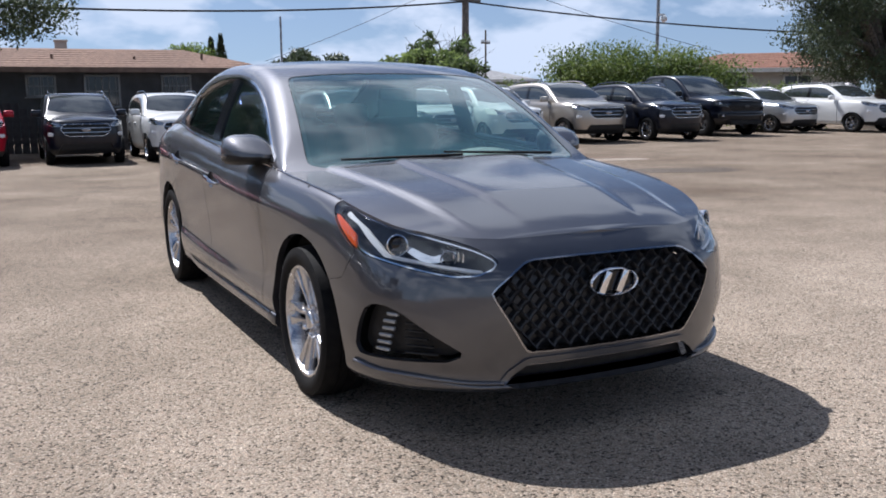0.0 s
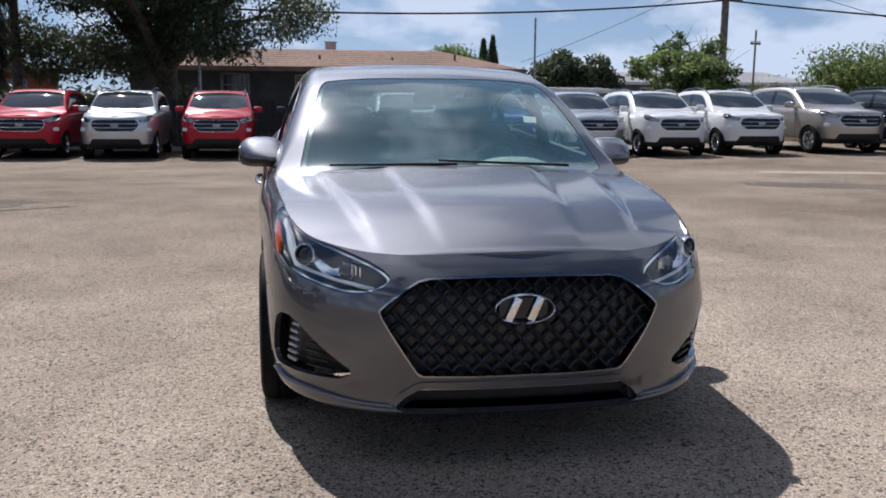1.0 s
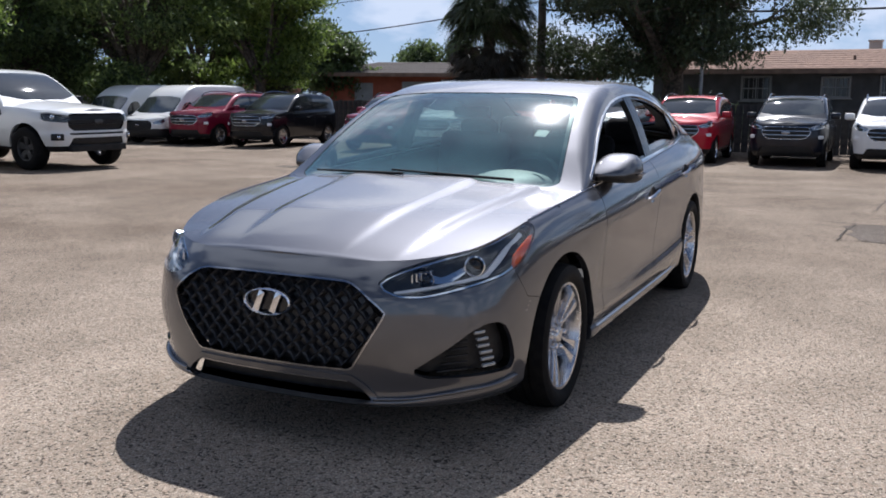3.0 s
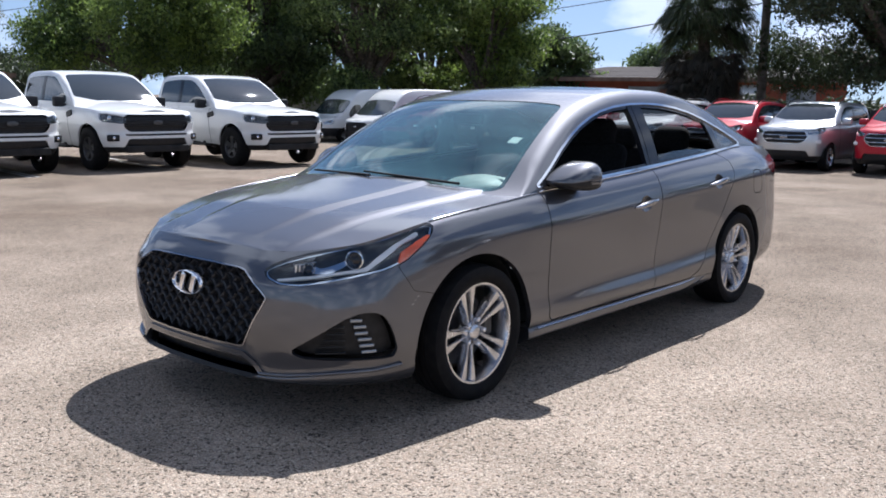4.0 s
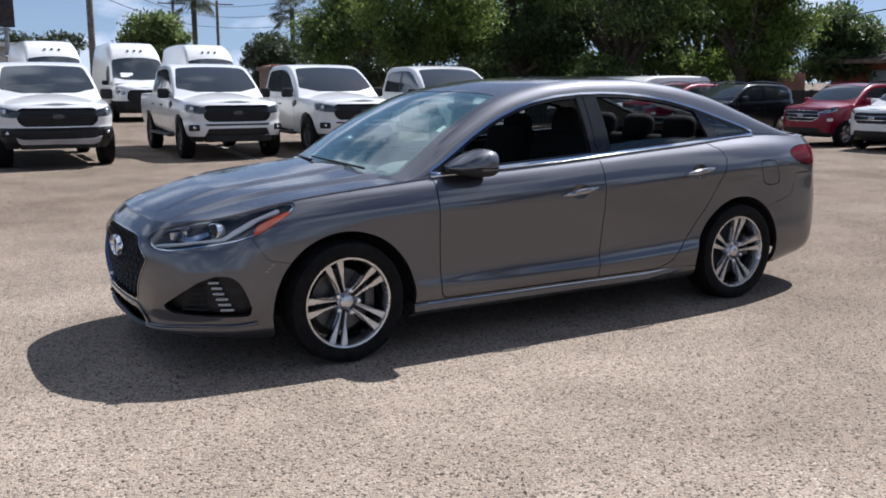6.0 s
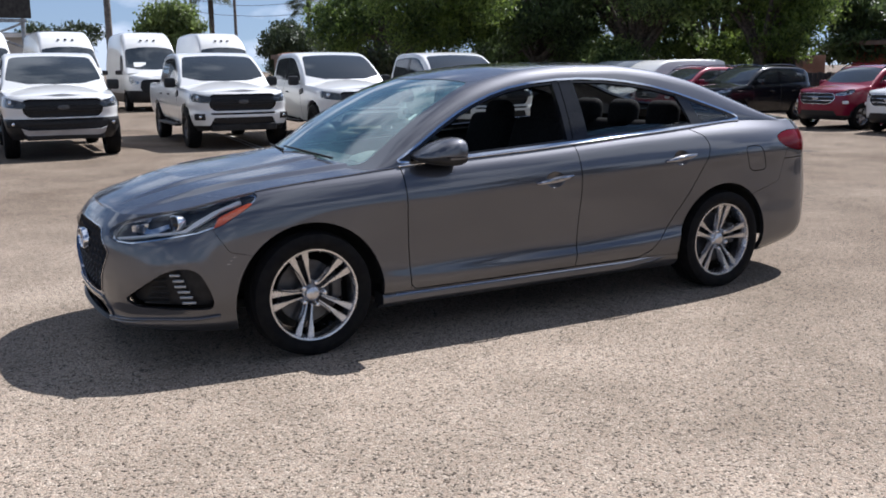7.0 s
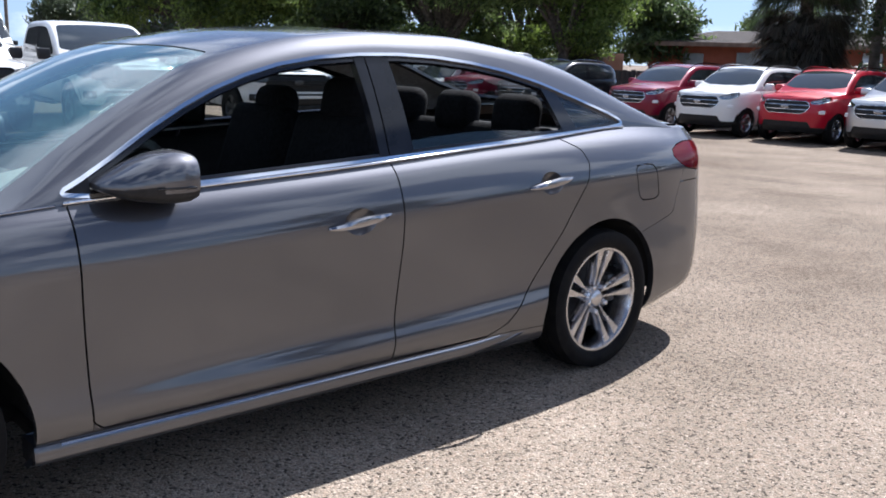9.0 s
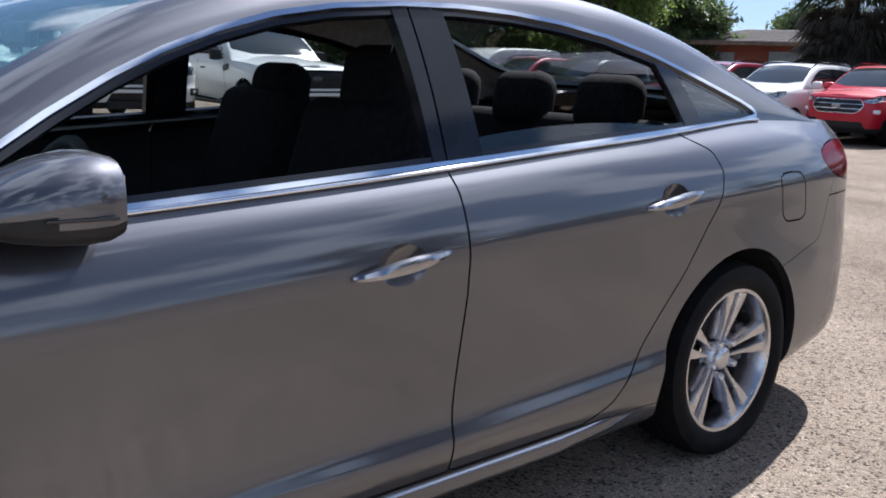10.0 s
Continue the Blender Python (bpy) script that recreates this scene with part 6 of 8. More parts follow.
# ---- ground ----
def ground_material(name, stones, tar, shade, darker_back=False):
    """Old asphalt: pale worn stones in a dark binder, with broad stains."""
    m = principled(name, (0.3, 0.28, 0.25), 0.92, IOR=1.22)
    n, l = m.node_tree.nodes, m.node_tree.links
    b = n["Principled BSDF"]
    tc = n.new("ShaderNodeTexCoord")
    v = n.new("ShaderNodeTexVoronoi"); v.inputs["Scale"].default_value = 104.0; v.inputs["Randomness"].default_value = 1.0
    l.new(tc.outputs["Object"], v.inputs["Vector"])
    sep = n.new("ShaderNodeSeparateColor")
    l.new(v.outputs["Color"], sep.inputs[0])
    r = n.new("ShaderNodeValToRGB")
    e = r.color_ramp.elements
    e[0].position, e[0].color = 0.0, (*tar, 1)
    e[1].position, e[1].color = 1.0, (*[min(1, c * 1.12) for c in stones], 1)
    for p, k in ((0.08, 0.30), (0.20, 0.82), (0.6, 1.02)):
        x = e.new(p); x.color = (*[c * k for c in stones], 1)
    l.new(sep.outputs[0], r.inputs["Fac"])
    # single stones differ in tint: whitish, tan and pinkish
    tint = n.new("ShaderNodeValToRGB")
    te = tint.color_ramp.elements
    te[0].color, te[1].color = (0.76, 0.75, 0.74, 1), (1.40, 1.39, 1.38, 1)
    for q, c in ((0.35, (1.0, 0.98, 0.94, 1)), (0.6, (1.06, 0.97, 0.92, 1)), (0.8, (1.0, 1.0, 1.0, 1))):
        te.new(q).color = c
    l.new(sep.outputs[1], tint.inputs["Fac"])
    tm = n.new("ShaderNodeMix"); tm.data_type, tm.blend_type = "RGBA", "MULTIPLY"; tm.inputs["Factor"].default_value = 1.0
    l.new(r.outputs["Color"], tm.inputs["A"]); l.new(tint.outputs["Color"], tm.inputs["B"])
    fine = n.new("ShaderNodeTexNoise"); fine.inputs["Scale"].default_value, fine.inputs["Detail"].default_value = 180.0, 3.0
    l.new(tc.outputs["Object"], fine.inputs["Vector"])
    big = n.new("ShaderNodeTexNoise"); big.inputs["Scale"].default_value, big.inputs["Detail"].default_value = 0.9, 9.0
    big.inputs["Roughness"].default_value = 0.62
    l.new(tc.outputs["Object"], big.inputs["Vector"])
    r2 = n.new("ShaderNodeValToRGB")
    r2.color_ramp.elements[0].position, r2.color_ramp.elements[1].position = 0.34, 0.66
    r2.color_ramp.elements[0].color, r2.color_ramp.elements[1].color = (shade, shade * 0.97, shade * 0.93, 1), (1.04, 1.02, 1.0, 1)
    l.new(big.outputs["Fac"], r2.inputs["Fac"])
    mx = n.new("ShaderNodeMix"); mx.data_type, mx.blend_type = "RGBA", "MULTIPLY"; mx.inputs["Factor"].default_value = 1.0
    l.new(tm.outputs["Result"], mx.inputs["A"]); l.new(r2.outputs["Color"], mx.inputs["B"])
    r3 = n.new("ShaderNodeMapRange"); r3.inputs["From Min"].default_value, r3.inputs["From Max"].default_value = 0.3, 0.7
    r3.inputs["To Min"].default_value, r3.inputs["To Max"].default_value = 0.38, 1.62
    l.new(fine.outputs["Fac"], r3.inputs["Value"])
    mx2 = n.new("ShaderNodeVectorMath"); mx2.operation = "SCALE"
    l.new(mx.outputs["Result"], mx2.inputs[0]); l.new(r3.outputs[0], mx2.inputs["Scale"])
    # darker and browner towards +y and -x, broken up by broad noise
    if darker_back:
        sp = n.new("ShaderNodeSeparateXYZ"); l.new(tc.outputs["Object"], sp.inputs[0])
        wob = n.new("ShaderNodeTexNoise"); wob.inputs["Scale"].default_value, wob.inputs["Detail"].default_value = 0.35, 4.0
        l.new(tc.outputs["Object"], wob.inputs["Vector"])
        ya = n.new("ShaderNodeMapRange"); ya.inputs["From Min"].default_value, ya.inputs["From Max"].default_value = -1.0, 4.0
        xa = n.new("ShaderNodeMapRange"); xa.inputs["From Min"].default_value, xa.inputs["From Max"].default_value = -1.2, -4.5
        l.new(sp.outputs["Y"], ya.inputs["Value"]); l.new(sp.outputs["X"], xa.inputs["Value"])
        mm = n.new("ShaderNodeMath"); mm.operation = "MAXIMUM"
        l.new(ya.outputs[0], mm.inputs[0]); l.new(xa.outputs[0], mm.inputs[1])
        wm = n.new("ShaderNodeMath"); wm.operation = "MULTIPLY_ADD"; wm.inputs[1].default_value, wm.inputs[2].default_value = 1.6, -0.15
        l.new(wob.outputs["Fac"], wm.inputs[0])
        lm = n.new("ShaderNodeMath"); lm.operation = "MULTIPLY"; lm.use_clamp = True
        l.new(mm.outputs[0], lm.inputs[0]); l.new(wm.outputs[0], lm.inputs[1])
        lx = n.new("ShaderNodeMix"); lx.data_type, lx.blend_type = "RGBA", "MULTIPLY"
        lx.inputs["B"].default_value = (0.50, 0.462, 0.43, 1)
        l.new(lm.outputs[0], lx.inputs["Factor"]); l.new(mx2.outputs[0], lx.inputs["A"])
        l.new(lx.outputs["Result"], b.inputs["Base Color"])
    else:
        l.new(mx2.outputs[0], b.inputs["Base Color"])

    bp = n.new("ShaderNodeBump"); bp.inputs["Strength"].default_value, bp.inputs["Distance"].default_value = 0.7, 0.006
    l.new(v.outputs["Distance"], bp.inputs["Height"]); bp.invert = True
    l.new(bp.outputs[0], b.inputs["Normal"])
    return m


M_ASPHALT = ground_material("worn_asphalt", (0.325, 0.28, 0.231), (0.05, 0.043, 0.037), 0.69, True)
M_PATCH = ground_material("asphalt_patch", (0.135, 0.118, 0.102), (0.06, 0.055, 0.05), 0.8)
M_PALEPATCH = ground_material("pale_patch", (0.34, 0.30, 0.26), (0.15, 0.135, 0.12), 0.85)
M_CRACK = ground_material("tar_line", (0.07, 0.063, 0.056), (0.03, 0.03, 0.03), 0.8)
xs = [-1500, -500, -200, -100, -60] + list(np.arange(-44, 45, 1.5)) + [60, 100, 200, 500, 1500]
gv = [(x, y, ground_z(x, y)) for x in xs for y in xs]
k = len(xs)
gf = [(i * k + j, (i + 1) * k + j, (i + 1) * k + j + 1, i * k + j + 1) for i in range(k - 1) for j in range(k - 1)]
ground = tagged(link_mesh("ground", gv, gf, M_ASPHALT), "pale worn asphalt of a sunny car park", "ground", kind="structure")


def ground_patch(name, x, y, w, d, turn, mat, label, rng, z=0.004, ragged=0.08):
    """A thin repair patch with a ragged edge lying on the asphalt."""
    n = 28
    ring = []
    for i in range(n):
        t = 2 * math.pi * i / n
        c, s = math.cos(t), math.sin(t)
        q = (abs(c) ** 6 + abs(s) ** 6) ** (-1 / 6)
        px, py = 0.5 * w * c * q * (1 + rng.uniform(-ragged, ragged)), 0.5 * d * s * q * (1 + rng.uniform(-ragged, ragged))
        a = radians(turn)
        X, Y = x + px * math.cos(a) - py * math.sin(a), y + px * math.sin(a) + py * math.cos(a)
        ring.append((X, Y))
    V = [(X, Y, ground_z(X, Y) + z) for X, Y in ring] + [(X + 0.01 * (X - x), Y + 0.01 * (Y - y), ground_z(X, Y) - 0.002) for X, Y in ring] + [(x, y, ground_z(x, y) + z)]
    F = [(i, (i + 1) % n, 2 * n) for i in range(n)] + [(i, n + i, n + (i + 1) % n, (i + 1) % n) for i in range(n)]
    return tagged(link_mesh(name, V, F, mat, smooth=False), label, "patch", kind="structure")


rng = random.Random(5)
for x, y, w, d, tn, mt, lb in ((2.42, 5.02, 1.2, 1.3, 8, M_PATCH, "greyer repair patch in the asphalt"), (-5.0, 5.9, 2.6, 0.9, 12, M_PATCH, "greyer repair patch in the asphalt"),
                               (-5.57, 5.68, 0.42, 0.6, 0, M_PALEPATCH, "small pale patch in the asphalt"), (7.8, 7.3, 3.4, 1.0, -25, M_PATCH, "greyer repair patch in the asphalt"), (9.0, 10.2, 2.2, 0.6, -20, M_PALEPATCH, "pale scuffed patch in the asphalt"), (-7.4, 10.4, 3.0, 0.8, 5, M_PATCH, "greyer repair patch in the asphalt")):
    ground_patch("ground_patch", x, y, w, d, tn, mt, lb, rng)


def tar_line(pts, w):
    p = cr(pts, np.linspace(0, len(pts) - 1, 14 * len(pts)))
    r = random.Random(len(pts) * 7 + int(pts[0][0] * 10))
    V, F = [], []
    for i, (x, y) in enumerate(p):
        t = p[min(i + 1, len(p) - 1)] - p[max(i - 1, 0)]
        t = t / np.linalg.norm(t)
        ww = w * r.uniform(0.5, 1.3)
        jx, jy = r.uniform(-0.015, 0.015), r.uniform(-0.015, 0.015)
        for s in (-1, 1):
            V.append((x + jx - t[1] * s * ww, y + jy + t[0] * s * ww, ground_z(x, y) + 0.0045))
    F = [(2 * i, 2 * i + 2, 2 * i + 3, 2 * i + 1) for i in range(len(p) - 1)]
    return tagged(link_mesh("tar_line", V, F, M_CRACK, smooth=False), "dark cracked seam in the asphalt", "crack", kind="structure")


for pts, w in (([(1.70, 4.32), (2.3, 4.36), (2.9, 4.5), (3.5, 4.6)], 0.014), ([(1.5, 5.75), (2.1, 5.62), (3.06, 5.8), (3.9, 5.75)], 0.012), ([(1.74, 4.3), (1.78, 5.0), (1.87, 5.6)], 0.012), ([(2.0, 4.9), (2.5, 4.85), (2.9, 5.1)], 0.012),
               ([(1.99, 7.24), (2.5, 7.2), (3.09, 7.28)], 0.012), ([(2.2, 9.25), (2.7, 9.5), (3.31, 9.82)], 0.012), ([(2.05, 7.3), (2.1, 8.2), (2.2, 9.2)], 0.010),
               ([(-5.3, 5.55), (-4.5, 5.25), (-3.84, 5.36), (-3.2, 5.7)], 0.022), ([(-5.13, 6.2), (-4.2, 6.25), (-3.47, 6.12)], 0.014),
               ([(5.8, 8.2), (7.4, 7.4), (9.4, 6.4)], 0.018), ([(-8.8, 10.0), (-7.0, 10.1), (-5.6, 10.2)], 0.018)):
    tar_line(pts, w)

def painted_line(a, b, w=0.05, gap=0.11):
    """A worn double parking line on the asphalt."""
    a, b = Vector((*a, 0)), Vector((*b, 0))
    d = (b - a).normalized()
    side = Vector((-d.y, d.x, 0))
    th = tagged(new("parking_line"), "worn white double parking line on the asphalt", "road marking", kind="structure")
    for k in (-0.5, 0.5):
        V, F = [], []
        for i in range(17):
            c = a.lerp(b, i / 16) + side * (k * gap)
            for s in (-1, 1):
                q = c + side * (s * w * 0.5 * rng.uniform(0.75, 1.1))
                V.append((q.x, q.y, ground_z(q.x, q.y) + 0.0045))
        F = [(2 * i, 2 * i + 2, 2 * i + 3, 2 * i + 1) for i in range(16)]
        link_mesh("stripe", V, F, M_LINE, th, smooth=False)
    return th


M_LINE = vary(principled("worn_white_line", (0.6, 0.6, 0.58), 0.8), (0.38, 0.37, 0.35), (0.68, 0.68, 0.66), 14.0, pos=(0.4, 0.6))
painted_line((-15.6, 2.9), (-11.4, 2.36))
painted_line((-15.2, 5.62), (-11.9, 4.9))

# ---- plants ----
def leaf_material(name, low, high, trans=0.45):
    m = bpy.data.materials.new(name)
    m.use_nodes = True
    n, l = m.node_tree.nodes, m.node_tree.links
    n.clear()
    o = n.new("ShaderNodeOutputMaterial")
    geo = n.new("ShaderNodeNewGeometry")
    r = n.new("ShaderNodeValToRGB")
    r.color_ramp.elements[0].color, r.color_ramp.elements[1].color = (*low, 1), (*high, 1)
    # single leaves differ, and whole boughs are younger or older
    tc = n.new("ShaderNodeTexCoord")
    no = n.new("ShaderNodeTexNoise"); no.inputs["Scale"].default_value, no.inputs["Detail"].default_value = 0.75, 2.0
    l.new(tc.outputs["Object"], no.inputs["Vector"])
    sh = n.new("ShaderNodeMapRange"); sh.inputs["From Min"].default_value, sh.inputs["From Max"].default_value = 0.35, 0.65
    sh.inputs["To Min"].default_value, sh.inputs["To Max"].default_value = -0.35, 0.35
    ad = n.new("ShaderNodeMath"); ad.use_clamp = True
    l.new(no.outputs["Fac"], sh.inputs["Value"]); l.new(sh.outputs[0], ad.inputs[0])
    l.new(geo.outputs["Random Per Island"], ad.inputs[1]); l.new(ad.outputs[0], r.inputs["Fac"])
    d = n.new("ShaderNodeBsdfPrincipled"); d.inputs["Roughness"].default_value = 0.5
    t = n.new("ShaderNodeBsdfTranslucent")
    l.new(r.outputs["Color"], d.inputs["Base Color"]); l.new(r.outputs["Color"], t.inputs["Color"])
    mx = n.new("ShaderNodeMixShader"); mx.inputs[0].default_value = trans
    l.new(d.outputs[0], mx.inputs[1]); l.new(t.outputs[0], mx.inputs[2]); l.new(mx.outputs[0], o.inputs["Surface"])
    return m


M_OAK = leaf_material("oak_leaves", (0.028, 0.040, 0.018), (0.075, 0.10, 0.042), 0.25)
M_DARKLEAF = leaf_material("dark_leaves", (0.034, 0.053, 0.022), (0.145, 0.20, 0.07), 0.5)
M_GREENLEAF = leaf_material("green_leaves", (0.035, 0.065, 0.016), (0.22, 0.30, 0.06), 0.5)
M_MIDLEAF = leaf_material("mid_green_leaves", (0.045, 0.07, 0.024), (0.24, 0.31, 0.095), 0.5)
M_HEDGE = leaf_material("hedge_leaves", (0.06, 0.10, 0.02), (0.19, 0.24, 0.06), 0.4)
M_PALMLEAF = leaf_material("palm_leaves", (0.035, 0.05, 0.02), (0.09, 0.11, 0.045), 0.3)
M_DEADLEAF = leaf_material("dead_fronds", (0.030, 0.026, 0.018), (0.085, 0.07, 0.047), 0.2)
M_BARK = vary(principled("bark", (0.09, 0.07, 0.055), 0.95), (0.05, 0.04, 0.032), (0.16, 0.13, 0.10), 9.0, bump=0.9, bump_scale=30, second=(1.0, 0.7))


def trunk_and_limbs(tree, h, r, tips, rng):
    bm = bmesh.new()
    add_tube(bm, (0, 0, -0.1), (0, 0, h * 0.5), r * 1.25, r, 10)
    add_tube(bm, (0, 0, h * 0.48), (0.1 * r, 0, h), r, r * 0.8, 10)
    for tx, ty, tz in tips:
        a, b = Vector((0, 0, h * rng.uniform(0.75, 1.0))), Vector((tx, ty, tz))
        mid = a.lerp(b, 0.5) + Vector((rng.uniform(-0.3, 0.3), rng.uniform(-0.3, 0.3), rng.uniform(0.1, 0.5)))
        r0 = r * rng.uniform(0.4, 0.6)
        add_tube(bm, a, mid, r0, r0 * 0.7, 7)
        add_tube(bm, mid, b, r0 * 0.7, r0 * 0.3, 7)
        for _ in range(3):
            c = mid.lerp(b, rng.uniform(0.1, 0.9))
            add_tube(bm, c, c + Vector((rng.uniform(-1, 1), rng.uniform(-1, 1), rng.uniform(-0.2, 0.9))), r0 * 0.3, r0 * 0.1, 5)
    return part("trunk", bm, M_BARK, tree, "", True)


def leaves(centers, size, rs, droop=0.3):
    """Small bent leaf pieces about the given points."""
    n = len(centers)
    a = rs.normal(size=(n, 3)); a /= np.linalg.norm(a, axis=1, keepdims=True)
    b = rs.normal(size=(n, 3)); b -= (b * a).sum(1, keepdims=True) * a; b /= np.linalg.norm(b, axis=1, keepdims=True)
    a[:, 2] -= droop; c = np.cross(a, b)
    s = size * rs.uniform(0.55, 1.35, (n, 1))
    P = np.stack([centers - a * s, centers + b * s * 0.42 + c * s * 0.12, centers + a * s, centers - b * s * 0.42 + c * s * 0.12], 1).reshape(-1, 3)
    return P


def crown_points(lobes, per, rs, clump=0.45):
    """Points in clumps near the outside of the lobes, so that gaps stay between them."""
    out = []
    for (cx, cy, cz, rx, ry, rz), cnt in zip(lobes, per):
        nc = max(8, cnt // 75)
        d = rs.normal(size=(nc, 3)); d /= np.linalg.norm(d, axis=1, keepdims=True)
        rad = rs.uniform(0.35, 1.05, (nc, 1)) ** 0.6
        cc = d * rad * (rx, ry, rz) + (cx, cy, cz)
        k = rs.integers(0, nc, cnt)
        out.append(cc[k] + np.clip(rs.normal(size=(cnt, 3)), -1.7, 1.7) * clump * 0.8 * (1, 1, 0.55))
    return np.vstack(out)


def crown_mesh(tree, pts, size, mat, rs, name="crown", droop=0.3):
    P = leaves(pts, size, rs, droop)
    F = np.arange(len(P)).reshape(-1, 4)
    return link_mesh(name, P, F.tolist(), mat, tree, smooth=False)


def tree(label, x, y, h, r, lobes, count, size, mat, seed, clump=0.45, group=""):
    t = tagged(new("tree"), label, "tree", group)
    t.location = (x, y, ground_z(x, y))
    rs, rg = np.random.default_rng(seed), random.Random(seed)
    trunk_and_limbs(t, h, r, [(l[0] * 0.8, l[1] * 0.8, l[2]) for l in lobes], rg)
    vol = np.array([l[3] * l[4] * l[5] for l in lobes]) ** 0.67
    per = (count * vol / vol.sum()).astype(int)
    crown_mesh(t, crown_points(lobes, per, rs, clump), size, mat, rs)
    return t


def blob(seed, n, R, H, z0, z1):
    """Lobes spread over a rounded crown."""
    rg = random.Random(seed)
    L = []
    for i in range(n):
        a, q = rg.uniform(0, 2 * math.pi), math.sqrt(rg.uniform(0.05, 1))
        z = rg.uniform(z0, z1)
        f = 1 - 0.45 * abs((z - (z0 + z1) / 2) / max((z1 - z0) / 2, 0.1)) ** 2
        L.append((R * q * f * math.cos(a), R * q * f * math.sin(a), z, H * rg.uniform(0.8, 1.25), H * rg.uniform(0.8, 1.25), H * rg.uniform(0.55, 0.85)))
    return L


oak = tree("broad dark live oak with drooping branches over the back row", -4.6, 27.0, 2.6, 0.38, blob(3, 32, 5.3, 1.15, 2.7, 8.4) + [(-4.6, -0.4, 3.1, 1.3, 1.3, 0.9), (-4.4, -0.8, 6.9, 1.5, 1.4, 1.1), (-3.2, -0.6, 2.7, 1.2, 1.2, 0.8)], 110000, 0.075, M_OAK, 3, 0.45)
tree("bright green spreading tree behind the pickups", -27.6, 13.8, 2.6, 0.3, blob(11, 28, 4.4, 1.05, 2.9, 7.6), 90000, 0.075, M_GREENLEAF, 11)
tree("dense dark tree at the edge of the lot", -29.0, 20.8, 2.4, 0.3, blob(13, 30, 4.2, 1.1, 1.7, 9.0), 50000, 0.1, M_DARKLEAF, 13)
tree("dense dark tree at the edge of the lot", -24.4, 22.6, 2.2, 0.3, blob(17, 30, 4.0, 1.0, 1.6, 8.8), 48000, 0.09, M_MIDLEAF, 17)
tree("bright green leafy tree beside the orange house", -20.8, 25.6, 2.2, 0.22, blob(19, 18, 2.6, 1.0, 2.2, 6.6), 36000, 0.085, M_GREENLEAF, 19)
tree("dark tree behind the orange house", -22.0, 45.1, 2.2, 0.25, blob(29, 16, 2.2, 0.9, 2.2, 4.0), 20000, 0.12, M_DARKLEAF, 29)
tree("big dark tree at the corner of the lot", 29.4, 19.5, 2.2, 0.35, blob(31, 28, 4.2, 1.25, 1.6, 8.6), 75000, 0.07, M_OAK, 31)
tree("distant rounded dark trees beyond the roofs", 19.0, 58.0, 2.0, 0.3, blob(37, 18, 3.2, 1.1, 1.6, 3.7), 14000, 0.2, M_OAK, 37)
tree("small dark tree far off", 22.4, 95.0, 1.6, 0.2, blob(38, 9, 1.2, 0.9, 1.5, 3.0), 3000, 0.22, M_OAK, 38)
tree("thin airy tree with few leaves beside the utility pole", 13.7, 26.0, 2.2, 0.07, blob(41, 14, 1.5, 0.3, 1.9, 3.4), 1700, 0.1, M_DARKLEAF, 41, 0.16)
tree("bushy green tree behind the white cars", 12.6, 24.8, 1.2, 0.1, blob(42, 24, 1.6, 0.5, 0.6, 2.6), 17000, 0.1, M_MIDLEAF, 42, 0.22)
tree("leafy tree behind the grey building", 9.2, 50.5, 2.6, 0.25, blob(43, 16, 2.2, 0.6, 2.8, 3.8), 15000, 0.1, M_GREENLEAF, 43)
tree("distant tree beyond the vans", -53.0, 18.6, 2.6, 0.3, blob(47, 14, 1.5, 1.0, 1.6, 3.9), 17000, 0.14, M_OAK, 47)
tree("distant green tree beyond the vans", -50.0, 9.9, 2.6, 0.3, blob(53, 14, 1.2, 0.7, 2.4, 5.0), 16000, 0.13, M_MIDLEAF, 53)
tree("distant dark trees beyond the vans", -57.0, 4.4, 2.6, 0.3, blob(59, 14, 2.6, 1.0, 1.6, 3.6), 16000, 0.14, M_OAK, 59)
tree("distant dark tree beyond the vans", -64.0, 24.0, 2.6, 0.3, blob(61, 12, 3.4, 1.1, 1.6, 4.0), 16000, 0.15, M_OAK, 61)
tree("distant green tree beyond the pickups", -46.0, 21.0, 2.6, 0.3, blob(67, 14, 3.0, 1.1, 1.6, 4.4), 16000, 0.14, M_OAK, 67)

tree("dense dark tree beside the orange house", -26.0, 38.6, 2.4, 0.25, blob(79, 20, 1.9, 0.9, 1.6, 5.0), 14000, 0.15, M_DARKLEAF, 79)
tree("dark tree closing the edge of the lot", -27.0, 29.5, 2.4, 0.3, blob(71, 24, 4.0, 1.1, 1.8, 7.0), 17000, 0.15, M_MIDLEAF, 71)
tree("dark tree closing the edge of the lot", -35.0, 24.0, 2.4, 0.3, blob(73, 24, 4.0, 1.2, 1.8, 7.0), 22000, 0.16, M_DARKLEAF, 73)


